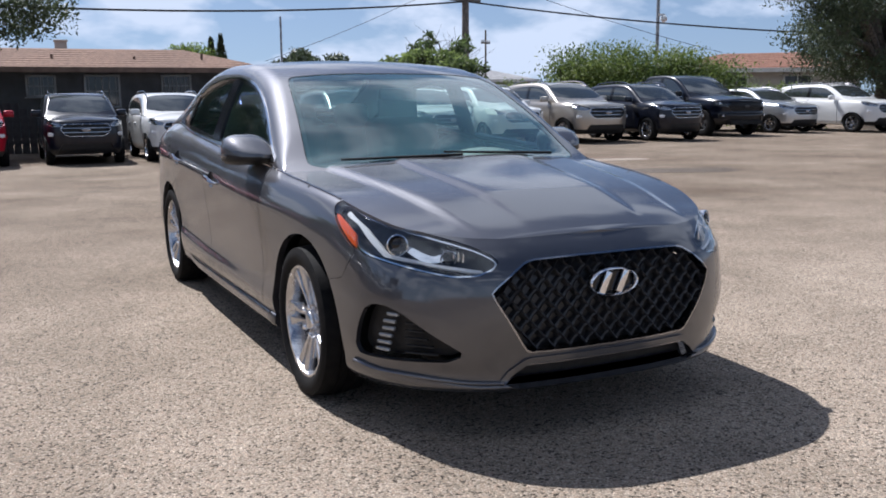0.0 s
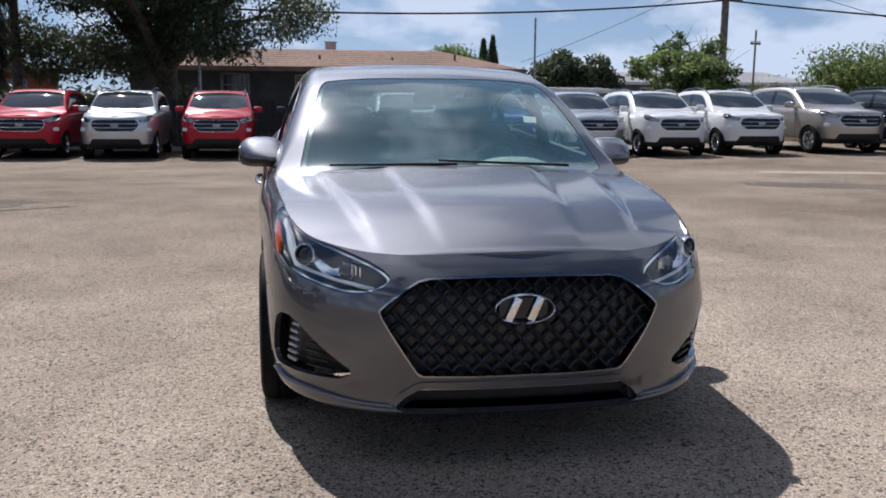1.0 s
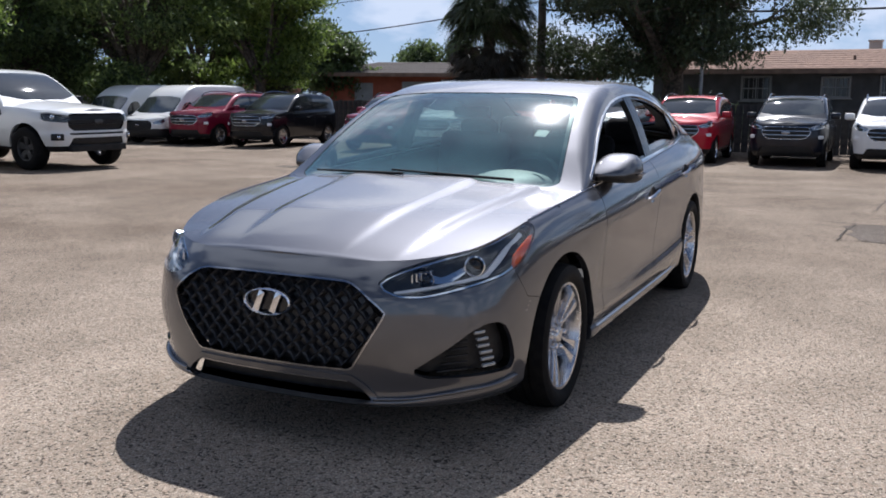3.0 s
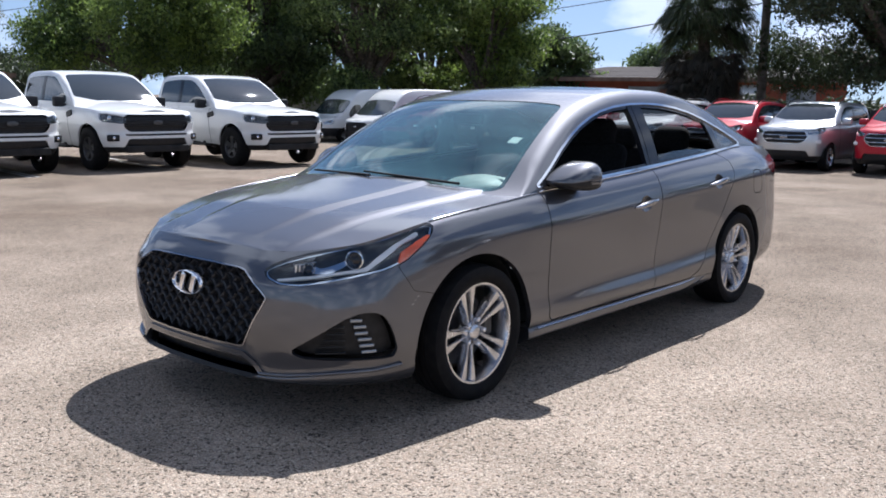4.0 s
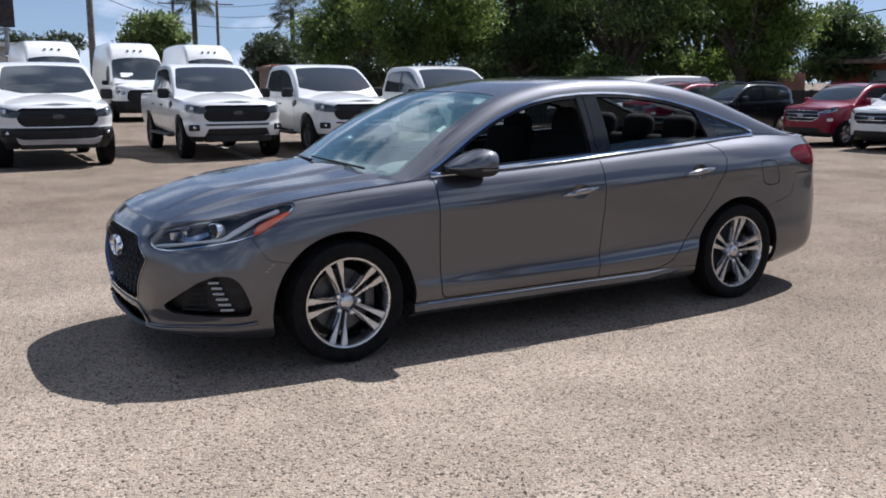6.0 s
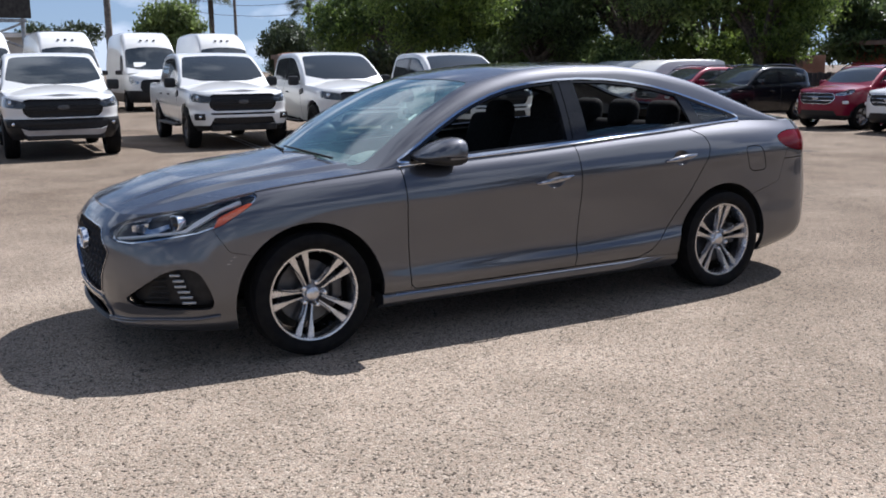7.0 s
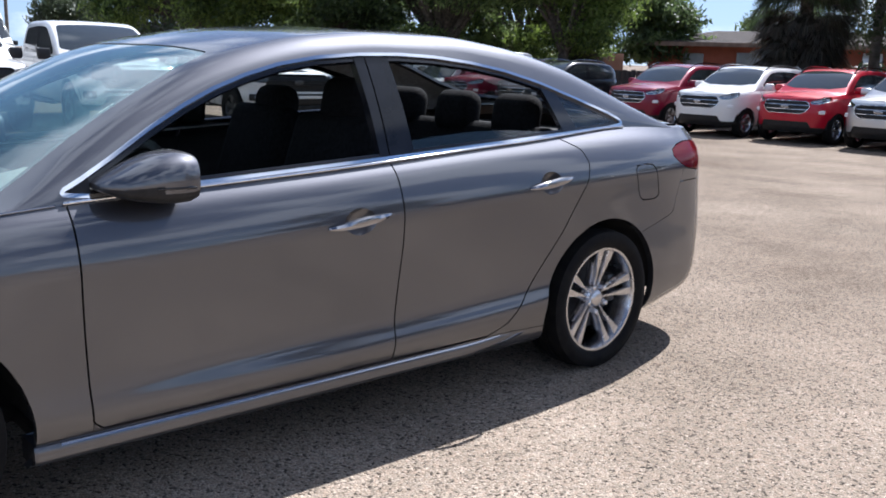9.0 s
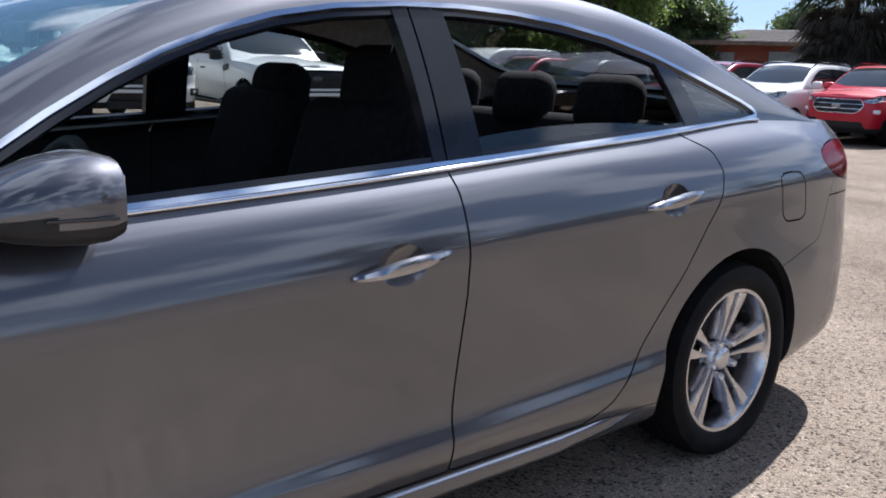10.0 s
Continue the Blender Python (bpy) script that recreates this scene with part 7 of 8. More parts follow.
def hedge(label, pts, h, width, count, size, mat, seed):
    """A long shrub: stems and many leaves along a line."""
    t = tagged(new("hedge"), label, "hedge")
    rs = np.random.default_rng(seed)
    p = cr(pts, np.linspace(0, len(pts) - 1, 40))
    bm = bmesh.new()
    for x, y in p[::3]:
        z = ground_z(x, y)
        for _ in range(3):
            dx, dy = rs.uniform(-0.5, 0.5, 2)
            add_tube(bm, (x, y, z - 0.05), (x + dx, y + dy, z + h * 0.7), 0.05, 0.02, 5)
    part("stems", bm, M_BARK, t)
    u = rs.uniform(0, len(p) - 1.001, count // 20)
    base = p[u.astype(int)]
    top = h * (0.72 + 0.28 * np.sin(u * 0.9 + seed) * np.cos(u * 0.37))
    cc = np.column_stack([base + rs.normal(size=base.shape) * width * 0.45, top * rs.uniform(0.05, 1.0, len(u)) ** 0.6])
    cc[:, 2] += [ground_z(a, b) for a, b in cc[:, :2]]
    k = rs.integers(0, len(cc), count)
    crown_mesh(t, cc[k] + np.clip(rs.normal(size=(count, 3)), -1.6, 1.6) * (0.25, 0.25, 0.16), size, mat, rs)
    return t


hedge("tall overgrown yellow-green hedge behind the parked cars", [(16.6, 22.2), (18.2, 21.8), (20.0, 21.2), (21.4, 20.2)], 3.1, 1.2, 70000, 0.06, M_HEDGE, 5)
hedge("low bright green shrubs behind the white cars", [(14.7, 24.2), (15.7, 24.0), (16.9, 23.7)], 1.75, 0.8, 18000, 0.06, M_HEDGE, 6)
hedge("low bright green shrubs before the pale house", [(22.8, 20.2), (24.0, 19.8), (25.2, 19.4)], 1.6, 0.8, 15000, 0.06, M_HEDGE, 8)
hedge("green undergrowth below the trees", [(-32.0, 17.0), (-27.5, 21.0), (-23.0, 24.5), (-18.0, 28.0)], 0.8, 1.3, 9000, 0.15, M_DARKLEAF, 9)
hedge("shady undergrowth along the building", [(-12.0, 28.6), (-7.0, 29.4), (-3.0, 29.6)], 1.7, 0.8, 9000, 0.14, M_OAK, 10)


def palm(label, x, y, h, skirt, seed, frond=1.5, n=34):
    t = tagged(new("palm"), label, "palm tree")
    t.location = (x, y, ground_z(x, y))
    rs = np.random.default_rng(seed)
    bm = bmesh.new()
    for k in range(8):
        add_tube(bm, (0, 0, h * k / 8 - 0.05), (0, 0, h * (k + 1) / 8), 0.20, 0.18, 9)
    part("trunk", bm, M_BARK, t, "", True)

    def fronds(count, z0, z1, down, mat, name, length):
        P, F = [], []
        for i in range(count):
            a = rs.uniform(0, 2 * math.pi)
            z = rs.uniform(z0, z1)
            el = rs.uniform(*down)
            L = length * rs.uniform(0.75, 1.2)
            d = np.array([math.cos(a), math.sin(a), 0])
            c = np.array([-math.sin(a), math.cos(a), 0])
            q0 = np.array([0, 0, z]) + d * 0.15
            blades = 26
            hub = q0 + (d * math.cos(el) + np.array([0, 0, math.sin(el)])) * L * 0.4
            for j in range(blades):
                w = (j / (blades - 1) - 0.5) * 2.7
                tip = hub + (d * math.cos(w) * math.cos(el) + c * math.sin(w) + np.array([0, 0, math.sin(el) * math.cos(w) - 0.25 * rs.uniform(0.5, 1.4)])) * L * 0.62
                s = (np.cross(tip - hub, (0.1, 0.2, 1.0)))
                s = s / max(np.linalg.norm(s), 1e-6) * 0.024
                b = len(P)
                mid = hub * 0.4 + tip * 0.6
                end = tip + np.array([0, 0, -0.13 * L * rs.uniform(0.3, 1.6)]) - (tip - hub) * 0.12
                P += [hub, mid + s, mid - s, end]
                F += [(b, b + 1, b + 2), (b + 1, b + 3, b + 2)]
            s = c * 0.02
            b = len(P)
            P += [q0 - s, hub - s * 0.5, hub + s * 0.5, q0 + s]
            F.append((b, b + 1, b + 2, b + 3))
        link_mesh(name, P, F, mat, t, smooth=False)
    fronds(n if skirt else n * 2, h - 0.5, h + 0.2, (-0.7, 1.3), M_PALMLEAF, "crown", frond)
    if skirt:
        fronds(int(n * 0.6), h - 0.9, h - 0.4, (-0.6, 0.2), M_PALMLEAF, "hanging_fronds", frond * 0.9)
        fronds(int(n * 2.6), skirt, h - 1.5, (-1.35, 0.2), M_DEADLEAF, "dead_fronds", frond * 0.8)
    return t


palm("shaggy palm with a skirt of dead fronds", -9.9, 23.4, 4.75, 2.1, 3, 1.7, 80)
palm("slender palm far beyond the trees", -65.5, 24.4, 7.4, 0, 5, 1.9, 26)
palm("tall palm far beyond the vans", -62.0, 15.6, 7.6, 0, 7, 1.9, 26)
palm("bushy palm at the edge of the lot", -22.6, 29.0, 4.4, 2.4, 11, 1.5, 30)


def cypress(x, y, h, seed):
    t = tagged(new("cypress"), "slim dark conifer far behind the roofs", "tree", "pair of conifers")
    t.location = (x, y, 0)
    rs = np.random.default_rng(seed)
    bm = bmesh.new()
    add_tube(bm, (0, 0, -0.1), (0, 0, h), 0.12, 0.02, 7)
    part("trunk", bm, M_BARK, t)
    # whorls of boughs, wide below and short at the tip
    k = rs.integers(0, 15, 6000)
    z0 = 0.1 + 0.9 * k / 15
    q = np.sqrt(rs.uniform(0, 1, 6000))
    arm = 5 * rs.integers(0, 6, 6000) + k
    r = q * ((1 - z0) * 1.75 + 0.12)
    a = arm * 1.047 + rs.normal(size=6000) * 0.28
    crown_mesh(t, np.column_stack([r * np.cos(a), r * np.sin(a), z0 * h + 0.12 * r + rs.normal(size=6000) * 0.16]), 0.15, M_OAK, rs)


cypress(24.2, 110.0, 8.7, 1)
cypress(25.5, 110.5, 9.2, 2)

# ---- buildings ----
M_DARKWALL = vary(principled("dark_grey_render", (0.06, 0.065, 0.07), 0.9), (0.05, 0.054, 0.058), (0.085, 0.09, 0.095), 1.6, bump=0.3, bump_scale=60, second=(0.4, 0.8))
M_ORANGE = vary(principled("orange_render", (0.29, 0.085, 0.05), 0.9), (0.25, 0.072, 0.042), (0.33, 0.10, 0.06), 1.4, bump=0.3, bump_scale=60, second=(0.4, 0.8))
M_PALEWALL = vary(principled("pale_render", (0.5, 0.48, 0.45), 0.9), (0.42, 0.41, 0.39), (0.58, 0.56, 0.52), 1.4, bump=0.3, bump_scale=60, second=(0.4, 0.85))
M_GREYWALL = vary(principled("grey_render", (0.26, 0.27, 0.27), 0.9), (0.2, 0.21, 0.21), (0.32, 0.33, 0.33), 1.4, bump=0.3, bump_scale=60, second=(0.4, 0.85))
M_BROWNROOF = vary(principled("brown_shingle", (0.21, 0.125, 0.086), 0.95), (0.16, 0.094, 0.065), (0.27, 0.165, 0.115), 7.0, bump=0.6, bump_scale=26, second=(0.3, 0.8))
M_GREYROOF = vary(principled("grey_shingle", (0.3, 0.3, 0.3), 0.95), (0.24, 0.24, 0.24), (0.36, 0.36, 0.37), 7.0, bump=0.6, bump_scale=26, second=(0.3, 0.8))
M_DULLROOF = vary(principled("grey_brown_shingle", (0.05, 0.039, 0.034), 0.95), (0.036, 0.028, 0.025), (0.066, 0.051, 0.045), 7.0, bump=0.6, bump_scale=26, second=(0.3, 0.8))
M_REDROOF = vary(principled("red_shingle", (0.22, 0.105, 0.068), 0.95), (0.17, 0.08, 0.052), (0.27, 0.13, 0.085), 7.0, bump=0.6, bump_scale=26, second=(0.3, 0.8))
M_TRIMWHITE = vary(principled("white_trim", (0.72, 0.72, 0.70), 0.6), (0.62, 0.62, 0.6), (0.78, 0.78, 0.76), 3.0)
M_FASCIA = vary(principled("brown_fascia", (0.17, 0.12, 0.09), 0.8), (0.13, 0.09, 0.07), (0.21, 0.15, 0.115), 3.0)
M_PANE = principled("window_pane", (0.03, 0.034, 0.038), 0.06)
M_SHUTTER = vary(principled("grey_shutter", (0.27, 0.30, 0.32), 0.6), (0.23, 0.26, 0.28), (0.31, 0.34, 0.36), 2.0)
M_BRICK = vary(principled("chimney_brick", (0.24, 0.17, 0.13), 0.95), (0.18, 0.125, 0.1), (0.3, 0.21, 0.165), 8.0, bump=0.5, bump_scale=30)


def window(parent, x, z, w, h, y, shutter=False, grid=(2, 2), bars=0):
    """A window in a wall that faces -y: frame, sill, panes and glazing bars."""
    bm = bmesh.new()
    for sx in (-1, 1):
        add_box(bm, (x + sx * w / 2, y, z), (0.08, 0.10, h + 0.08), 0.01)
    for sz in (-1, 1):
        add_box(bm, (x, y, z + sz * h / 2), (w + 0.08, 0.10, 0.08), 0.01)
    for k in range(1, grid[0]):
        add_box(bm, (x - w / 2 + w * k / grid[0], y + 0.01, z), (0.04, 0.06, h), 0.0)
    for k in range(1, grid[1]):
        add_box(bm, (x, y + 0.01, z - h / 2 + h * k / grid[1]), (w, 0.06, 0.04), 0.0)
    trim = M_SHUTTER if shutter else M_GREYWALL if bars else M_TRIMWHITE
    wd = part("window", bm, trim, parent)
    bm = bmesh.new()
    add_box(bm, (x, y + 0.03, z), (w, 0.03, h))
    part("pane", bm, M_SHUTTER if shutter else M_PANE, wd)
    bm = bmesh.new()
    add_box(bm, (x, y - 0.06, z - h / 2 - 0.06), (w + 0.2, 0.16, 0.05), 0.01)
    part("sill", bm, trim, wd)
    if bars:
        for k in range(bars):
            bm = bmesh.new()
            add_tube(bm, (x - w / 2 + w * (k + 0.5) / bars, y - 0.08, z - h / 2), (x - w / 2 + w * (k + 0.5) / bars, y - 0.08, z + h / 2), 0.012, seg=6)
            part("security_bar", bm, M_GREYWALL, wd)


def house(label, m, width, depth, eave, ridge, wall, roof, fascia, windows, over=0.55, hip=1.6):
    """A low house: front wall along x facing -y at y = 0, hip roof with a fascia, windows (x, z, w, h, shutter, bars)."""
    hs = tagged(new("house"), label, "house")
    hs.matrix_basis = m
    bm = bmesh.new()
    add_box(bm, (0, 0.1, eave / 2 - 0.2), (width, 0.2, eave + 0.4))
    add_box(bm, (0, depth - 0.1, eave / 2 - 0.2), (width, 0.2, eave + 0.4))
    for s in (-1, 1):
        add_box(bm, (s * (width / 2 - 0.1), depth / 2, eave / 2 - 0.2), (0.2, depth - 0.4, eave + 0.4))
    part("wall", bm, wall, hs)
    w2, d0, d1 = width / 2 + over, -over, depth + over
    bm = bmesh.new()
    lo = [bm.verts.new(p) for p in ((-w2, d0, eave), (w2, d0, eave), (w2, d1, eave), (-w2, d1, eave))]
    ym = depth / 2
    rg = [bm.verts.new(p) for p in ((-w2 + hip * 2, ym, ridge), (w2 - hip * 2, ym, ridge))]
    bm.faces.new((lo[0], lo[1], rg[1], rg[0])); bm.faces.new((lo[1], lo[2], rg[1])); bm.faces.new((lo[2], lo[3], rg[0], rg[1])); bm.faces.new((lo[3], lo[0], rg[0]))
    bm.faces.new(lo[::-1])
    rf = part("roof", bm, roof, hs)
    bm = bmesh.new()
    add_box(bm, (0, d0 - 0.015, eave - 0.06), (2 * w2 + 0.06, 0.03, 0.2))
    part("fascia", bm, fascia, rf)
    for s in (-1, 1):
        bm = bmesh.new()
        add_box(bm, (s * (w2 + 0.015), ym, eave - 0.06), (0.03, d1 - d0, 0.2))
        part("fascia", bm, fascia, rf)
    # shingle courses as slim steps up the front slope
    for k in range(1, 9):
        f = k / 9
        a, b = Vector((-w2 + hip * 2 * f, d0 + (ym - d0) * f, eave + (ridge - eave) * f)), Vector((w2 - hip * 2 * f, d0 + (ym - d0) * f, eave + (ridge - eave) * f))
        bm = bmesh.new()
        add_box(bm, (a + b) / 2 + Vector((0, 0, 0.002)), ((b - a).length, 0.06, 0.010))
        part("shingle_course", bm, roof, rf)
    for (x, z, w, h, sh, bars) in windows:
        window(hs, x, z, w, h, -0.03, sh, (2, 2) if w < 1.4 else (3, 2), bars)
    return hs


grey_house = house("dark grey single-storey building with a brown shingle roof", pose(0.9, 33.6, -0.2, 0, 0, -4.0), 15.6, 7.5, 2.62, 3.55, M_DARKWALL, M_BROWNROOF, M_FASCIA,
                   [(-0.65, 1.95, 1.0, 0.75, False, 6), (1.55, 1.75, 1.25, 1.2, False, 5), (4.35, 1.95, 1.1, 0.8, False, 7), (-3.6, 1.9, 1.1, 0.9, False, 6), (6.6, 1.8, 0.7, 1.1, False, 6)])
for x, z in ((-0.2, 3.0), (2.9, 2.95), (5.6, 3.1)):
    bm = bmesh.new()
    add_tube(bm, (x, 1.4, z - 0.3), (x, 1.4, z + 0.2), 0.05, seg=8)
    part("vent_pipe", bm, M_FASCIA, grey_house, "", True)
bm = bmesh.new()
add_box(bm, (0.2, 5.2, 3.5), (0.5, 0.45, 0.9), 0.02)
add_box(bm, (0.2, 5.2, 3.95), (0.58, 0.54, 0.08), 0.02)
part("chimney", bm, M_PALEWALL, grey_house)
orange_house = house("orange single-storey house with a brown roof", pose(-18.6, 40.4, -0.25, 0, 0, 23.0), 15.0, 7.0, 2.72, 3.45, M_ORANGE, M_DULLROOF, M_FASCIA,
      [(-5.27, 1.64, 0.9, 1.1, True, 0), (-2.38, 1.84, 1.55, 0.85, True, 0), (-0.5, 1.8, 0.85, 0.8, True, 0), (2.85, 1.8, 0.8, 0.9, True, 0), (5.4, 1.7, 1.3, 1.0, True, 0)])
for x, w in ((-0.54, 1.08), (2.84, 0.82)):
    bm = bmesh.new()
    a = [bm.verts.new(q) for q in ((x - w / 2, -0.03, 2.42), (x + w / 2, -0.03, 2.42), (x + w / 2, -0.6, 1.98), (x - w / 2, -0.6, 1.98))]
    b = [bm.verts.new(v.co - Vector((0, 0, 0.03))) for v in a]
    bm.faces.new(a); bm.faces.new(b[::-1])
    for i in range(4):
        bm.faces.new((a[i], b[i], b[(i + 1) % 4], a[(i + 1) % 4]))
    for sx in (-1, 1):
        add_box(bm, (x + sx * (w / 2 - 0.02), -0.31, 1.97), (0.03, 0.56, 0.03))
    part("awning", bm, M_TRIMWHITE, orange_house, "white metal window awning")
house("grey low house with a light roof", pose(27.0, 57.0, -0.1, 0, 0, -22.0), 17.0, 7.5, 2.55, 3.4, M_GREYWALL, M_GREYROOF, M_TRIMWHITE, [(-5.5, 1.6, 1.2, 1.1, False, 0), (-2.0, 1.6, 1.4, 1.1, False, 0), (2.5, 1.6, 1.4, 1.1, False, 0)])
house("low grey flat-roofed building", pose(13.6, 45.5, -0.2, 0, 0, -6.0), 8.6, 5.0, 1.95, 2.12, M_GREYWALL, M_GREYROOF, M_TRIMWHITE, [(-1.5, 1.2, 1.1, 0.8, False, 0), (1.8, 1.2, 1.1, 0.8, False, 0)], 0.35, 0.4)
house("pale house with a red-brown shingle roof", pose(31.6, 28.2, 0, 0, 0, -46.0), 9.0, 7.0, 2.45, 3.35, M_PALEWALL, M_REDROOF, M_TRIMWHITE, [(-1.2, 1.7, 1.5, 0.9, False, 0), (1.8, 1.7, 1.2, 0.9, False, 0)])
house("beige low shed roofed in pale sheet metal", pose(-33.0, 25.5, 0, 0, 0, 52.0), 9.0, 4.0, 2.25, 2.6, M_PALEWALL, M_GREYROOF, M_TRIMWHITE, [(-2.0, 1.4, 1.0, 0.9, False, 0)], 0.3, 0.6)
house("small brick outhouse with a flat brown roof", pose(-38.0, 13.3, 0.1, 0, 0, 90.0), 1.5, 2.0, 2.05, 2.2, M_BRICK, M_REDROOF, M_FASCIA, [], 0.1, 0.2)

house("white flat-roofed building beyond the vans", pose(-46.0, -3.4, 0, 0, 0, 90.0), 11.0, 6.0, 3.35, 3.55, M_PALEWALL, M_GREYROOF, M_TRIMWHITE, [(-1.5, 2.0, 1.4, 1.0, False, 0), (2.0, 2.0, 1.4, 1.0, False, 0)], 0.2, 0.3)

# ---- fences, poles, cables ----
M_BOARD = vary(principled("dark_boards", (0.035, 0.033, 0.03), 0.9), (0.022, 0.021, 0.02), (0.055, 0.05, 0.045), 6.0, bump=0.5, bump_scale=40)
M_WOODPOLE = vary(principled("weathered_pole", (0.16, 0.14, 0.12), 0.95), (0.11, 0.095, 0.08), (0.23, 0.2, 0.175), 5.0, bump=0.7, bump_scale=30, second=(0.8, 0.75))
M_STEEL = vary(principled("galvanised_steel", (0.3, 0.31, 0.32), 0.5, 0.8), (0.22, 0.23, 0.24), (0.38, 0.39, 0.4), 8.0)
M_CABLE = principled("cable_sheath", (0.012, 0.012, 0.013), 0.6)


def board_fence(label, a, b, h):
    f = tagged(new("fence"), label, "fence")
    a, b = Vector(a), Vector(b)
    d = (b - a)
    n = int(d.length / 0.2)
    ang = math.atan2(d.y, d.x)
    shared = None
    rg = random.Random(int(a.x * 10))
    for i in range(n):
        p = a + d * ((i + 0.5) / n)
        if shared is None:
            bm = bmesh.new()
            add_box(bm, (0, 0, h / 2), (0.185, 0.025, h), 0.004, seg=1)
            ob = part("board", bm, M_BOARD, f)
            shared = ob.data
        else:
            ob = new("board", shared)
            ob.parent = f
        ob.matrix_basis = pose(p.x, p.y, ground_z(p.x, p.y) + rg.uniform(-0.02, 0.02), rg.uniform(-0.6, 0.6), rg.uniform(-0.5, 0.5), math.degrees(ang))
    for zz in (0.3, h - 0.3):
        bm = bmesh.new()
        m = (a + b) / 2
        add_box(bm, (m.x, m.y + 0.04, ground_z(m.x, m.y) + zz), (d.length, 0.04, 0.09), 0.0, Matrix.Rotation(ang, 4, "Z"))
        part("rail", bm, M_BOARD, f)
    return f


board_fence("dark wooden board fence behind the parked cars", (-18.0, 23.0, 0), (-10.6, 22.6, 0), 1.35)
board_fence("dark wooden board fence behind the parked cars", (-9.2, 22.6, 0), (-1.0, 22.2, 0), 1.35)
board_fence("dark wooden board fence behind the parked cars", (-1.0, 22.2, 0), (9.6, 21.8, 0), 1.2)
board_fence("dark board fence behind the pickups", (-30.0, 14.5, 0), (-22.0, 21.5, 0), 1.0)


def billboard(x, y, width, low, high):
    """A dark roadside board on steel posts, seen from behind with its braces."""
    b = tagged(new("billboard"), "dark billboard on a steel frame beyond the vans", "billboard")
    b.location = (x, y, 0)
    for k in (0, 1, 2):
        py = -width * k / 2
        bm = bmesh.new()
        add_tube(bm, (0, py, -0.2), (0, py, high), 0.10, 0.09, 10)
        part("post", bm, M_STEEL, b, "", True)
    for k in (0, 1):
        for sgn in (0, 1):
            bm = bmesh.new()
            y0, y1 = -width * k / 2, -width * (k + 1) / 2
            add_tube(bm, (0.1, y0, low - 0.1 - 1.1 * sgn), (0.1, y1, low - 1.2 + 1.1 * sgn), 0.05, 0.05, 6)
            part("brace", bm, M_STEEL, b, "", True)
    for z in (low, (low + high) / 2, high):
        bm = bmesh.new()
        add_box(bm, (0.14, -width / 2, z), (0.1, width + 0.3, 0.16), 0.01)
        part("beam", bm, M_STEEL, b)
    bm = bmesh.new()
    add_box(bm, (0.24, -width / 2 + 0.1, (low + high) / 2 + 0.1), (0.08, width + 0.5, high - low), 0.02)
    part("panel", bm, M_BOARD, b, "dark weathered panel")


billboard(-41.0, 1.25, 5.5, 3.75, 6.4)


def garden_wall(a, b, h):
    a, b = Vector(a), Vector(b)
    m = (a + b) / 2
    ang = math.atan2((b - a).y, (b - a).x)
    bm = bmesh.new()
    add_box(bm, (m.x, m.y, h / 2 - 0.15), ((b - a).length, 0.18, h + 0.1), 0.01, Matrix.Rotation(ang, 4, "Z"))
    ob = part("wall_garden", bm, M_SALMON)
    tagged(ob, "faded salmon garden wall behind the trees", "wall", kind="structure")


M_SALMON = vary(principled("faded_salmon_render", (0.42, 0.22, 0.16), 0.9), (0.34, 0.17, 0.12), (0.5, 0.28, 0.21), 1.4, bump=0.3, bump_scale=60, second=(0.4, 0.8))
garden_wall((-31.5, 32.5, 0), (-25.8, 35.8, 0), 1.95)


def pole(label, x, y, h, r, mat, arms=(), flood=False, ball=False, box=False):
    p = tagged(new("utility_pole"), label, "pole")
    p.location = (x, y, ground_z(x, y))
    bm = bmesh.new()
    add_tube(bm, (0, 0, -0.3), (0, 0, h), r, r * 0.8, 14)
    part("shaft", bm, mat, p, "", True)
    for z, L, ang in arms:
        bm = bmesh.new()
        t = Matrix.Rotation(radians(ang), 4, "Z")
        add_box(bm, (0, 0, z), (L, 0.1, 0.1), 0.01, t)
        arm = part("crossarm", bm, mat, p)
        for k in (-0.46, -0.25, 0.25, 0.46):
            bm = bmesh.new()
            q = t @ Vector((k * L, 0, 0))
            add_lathe(bm, [(z + 0.05, 0.03), (z + 0.1, 0.05), (z + 0.13, 0.03), (z + 0.17, 0.045), (z + 0.2, 0.001)], 8, axis="Z", center=(q.x, q.y, 0))
            part("insulator", bm, M_STEEL, arm)
    if flood:
        for s in (-1, 1):
            bm = bmesh.new()
            add_box(bm, (s * 0.35, 0, h + 0.02), (0.42, 0.16, 0.3), 0.03, Matrix.Rotation(radians(35), 4, "X"))
            part("floodlight", bm, M_TRIMWHITE, p)
    if ball:
        bm = bmesh.new()
        bmesh.ops.create_uvsphere(bm, u_segments=16, v_segments=10, radius=0.17, matrix=Matrix.Translation((0.3, -0.1, 5.1)))
        add_box(bm, (0.2, -0.05, 5.3), (0.4, 0.08, 0.1), 0.01)
        part("camera_dome", bm, M_TRIMWHITE, p, "", True)
    if box:
        bm = bmesh.new()
        add_tube(bm, (0.32, 0, h - 2.2), (0.32, 0, h - 1.2), 0.2, seg=14)
        part("transformer", bm, M_STEEL, p, "", True)
    return p


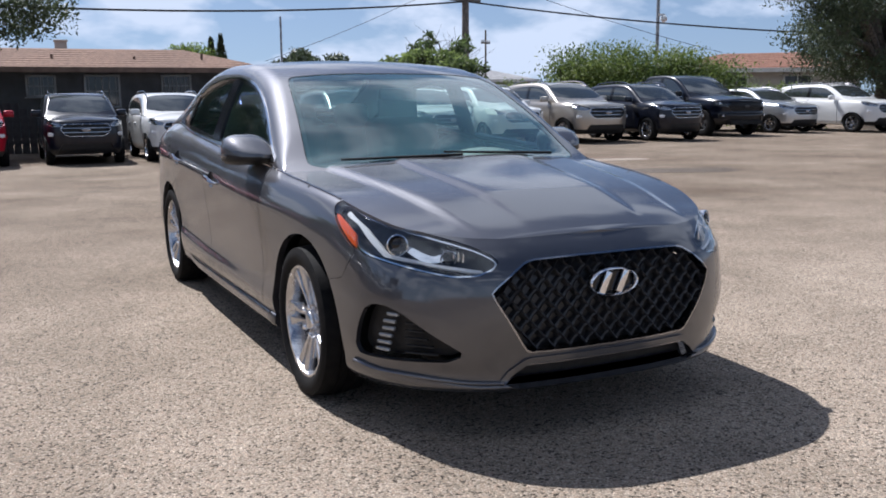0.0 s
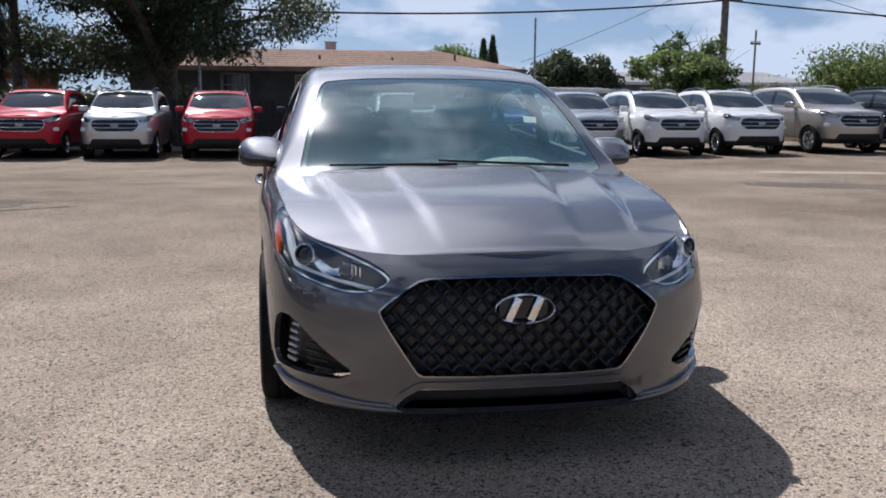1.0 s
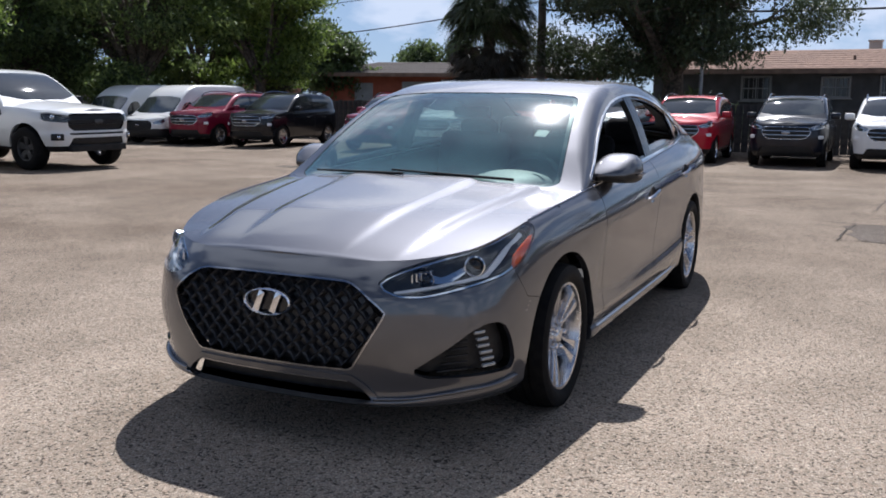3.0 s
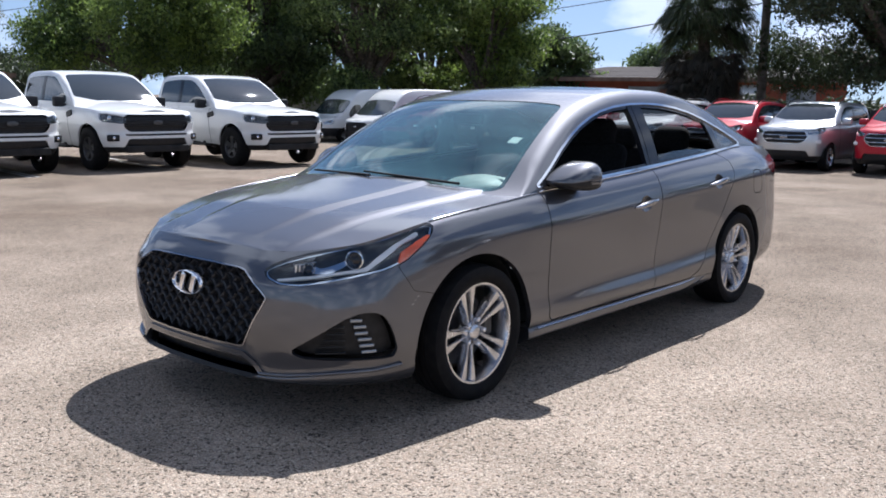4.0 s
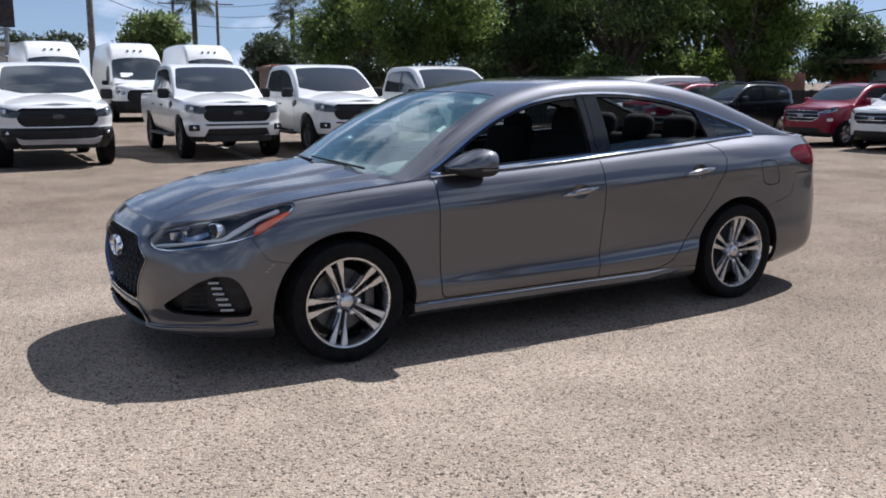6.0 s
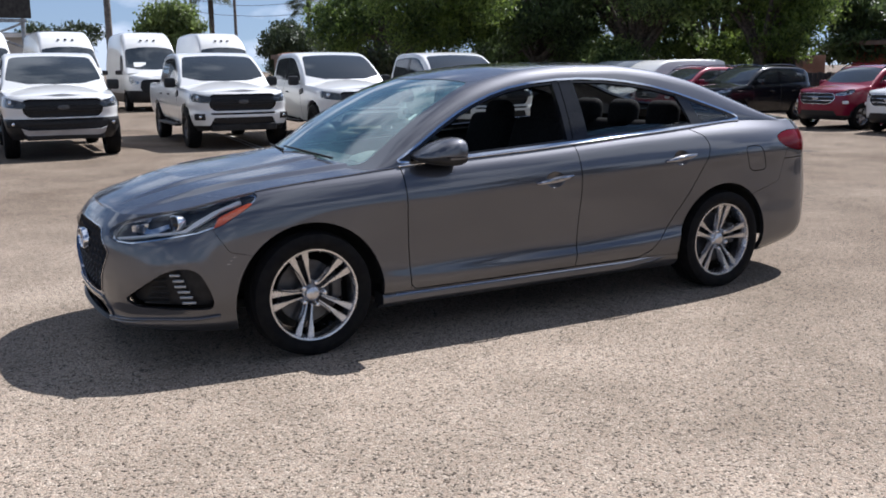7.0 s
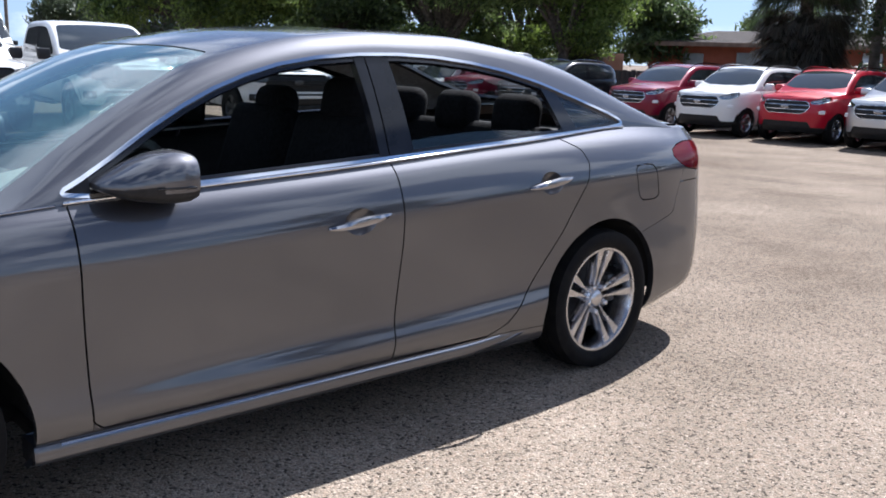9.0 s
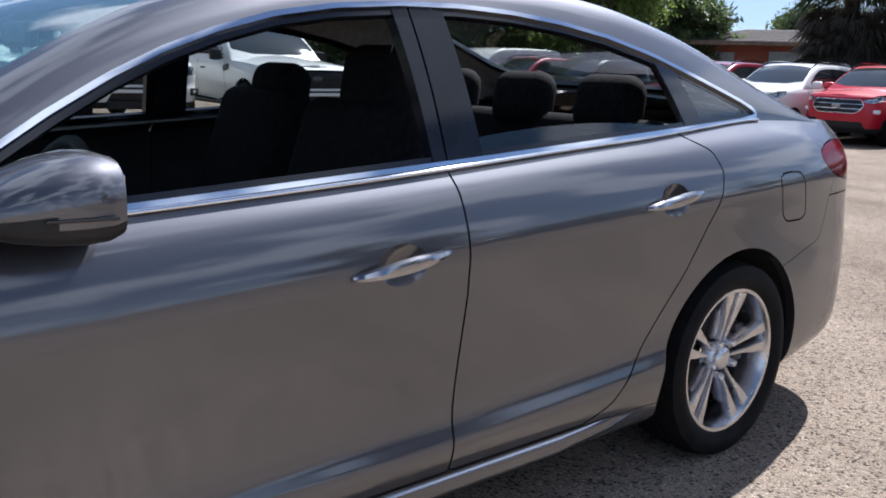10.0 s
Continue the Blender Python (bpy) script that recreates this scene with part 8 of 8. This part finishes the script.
pole("stout weathered wooden utility pole", 17.2, 31.0, 9.0, 0.17, M_WOODPOLE, [(5.35, 1.6, 8)])
pole("stout weathered wooden utility pole beside the palm", -9.0, 26.0, 9.0, 0.16, M_WOODPOLE, [(5.6, 1.2, 0)])
pole("thin grey steel pole", -3.4, 25.6, 8.5, 0.06, M_STEEL)
pole("thin steel lamp pole behind the grey building", 11.2, 38.4, 5.1, 0.06, M_STEEL)
pole("slim steel pole with a camera dome", 29.4, 33.0, 9.0, 0.10, M_STEEL, (), False, True)
pole("thin steel pole with twin floodlights", -28.4, 30.0, 5.3, 0.06, M_STEEL, (), True)
pole("slim wooden pole among the trees", -33.4, 29.0, 9.0, 0.11, M_WOODPOLE)
pole("far wooden pole with a crossarm", -79.0, 22.5, 8.9, 0.16, M_WOODPOLE, [(8.6, 3.0, 80)])
pole("far wooden pole with a crossarm", -80.0, 18.8, 8.9, 0.16, M_WOODPOLE, [(8.6, 2.6, 80)])
pole("wooden pole with a transformer beyond the vans", -54.3, 7.2, 9.6, 0.22, M_WOODPOLE, [(9.2, 2.2, 70), (7.0, 2.4, 70)], False, False, True)
pole("slim wooden pole beyond the pickups", -52.0, 24.4, 9.0, 0.13, M_WOODPOLE)
pole("thin pole far behind the roofs", 27.2, 47.0, 5.4, 0.07, M_WOODPOLE, [(4.6, 0.8, 20)])


def cable(label, a, b, sag, r=0.02):
    a, b = Vector(a), Vector(b)
    cu = bpy.data.curves.new("cable", "CURVE")
    cu.dimensions, cu.bevel_depth, cu.bevel_resolution = "3D", r, 2
    sp = cu.splines.new("POLY")
    n = 24
    sp.points.add(n)
    for i in range(n + 1):
        t = i / n
        p = a.lerp(b, t)
        p.z -= sag * 4 * t * (1 - t)
        sp.points[i].co = (*p, 1)
    cu.materials.append(M_CABLE)
    return tagged(new("cable", cu), label, "cable", "overhead cables")


cable("thick black overhead cable", (17.2, 31.0, 5.3), (-9.0, 26.0, 4.3), 0.55, 0.035)
cable("thick black overhead cable", (17.2, 31.0, 5.3), (46.0, 22.0, 4.1), 0.6, 0.035)
cable("thin black overhead cable", (17.2, 31.0, 7.6), (-9.0, 26.0, 7.4), 0.4, 0.012)
cable("thin black overhead cable", (17.2, 31.0, 7.6), (46.0, 22.0, 6.2), 0.3, 0.012)
cable("thin black overhead cable", (17.2, 31.0, 6.4), (12.0, 44.0, 3.2), 0.2, 0.012)
cable("thin black overhead cable", (17.2, 31.0, 6.6), (31.0, 30.0, 3.3), 0.2, 0.012)
cable("black overhead telephone cable", (-9.0, 26.0, 4.6), (-28.4, 30.0, 3.6), 0.3, 0.022)
cable("thin black overhead cable", (-9.0, 26.0, 5.6), (-33.4, 29.0, 4.6), 0.3, 0.014)
for dz in (0.0, -0.9, -1.8):
    cable("thin far overhead cable", (-54.3, 7.2, 8.6 + dz), (-79.0, 22.5, 8.2 + dz), 0.5, 0.022)
    cable("thin far overhead cable", (-54.3, 7.2, 8.6 + dz), (-48.0, -20.0, 8.6 + dz), 0.5, 0.02)
    cable("thin far overhead cable", (-79.0, 22.5, 8.2 + dz), (-52.0, 24.4, 8.0 + dz), 0.5, 0.02)
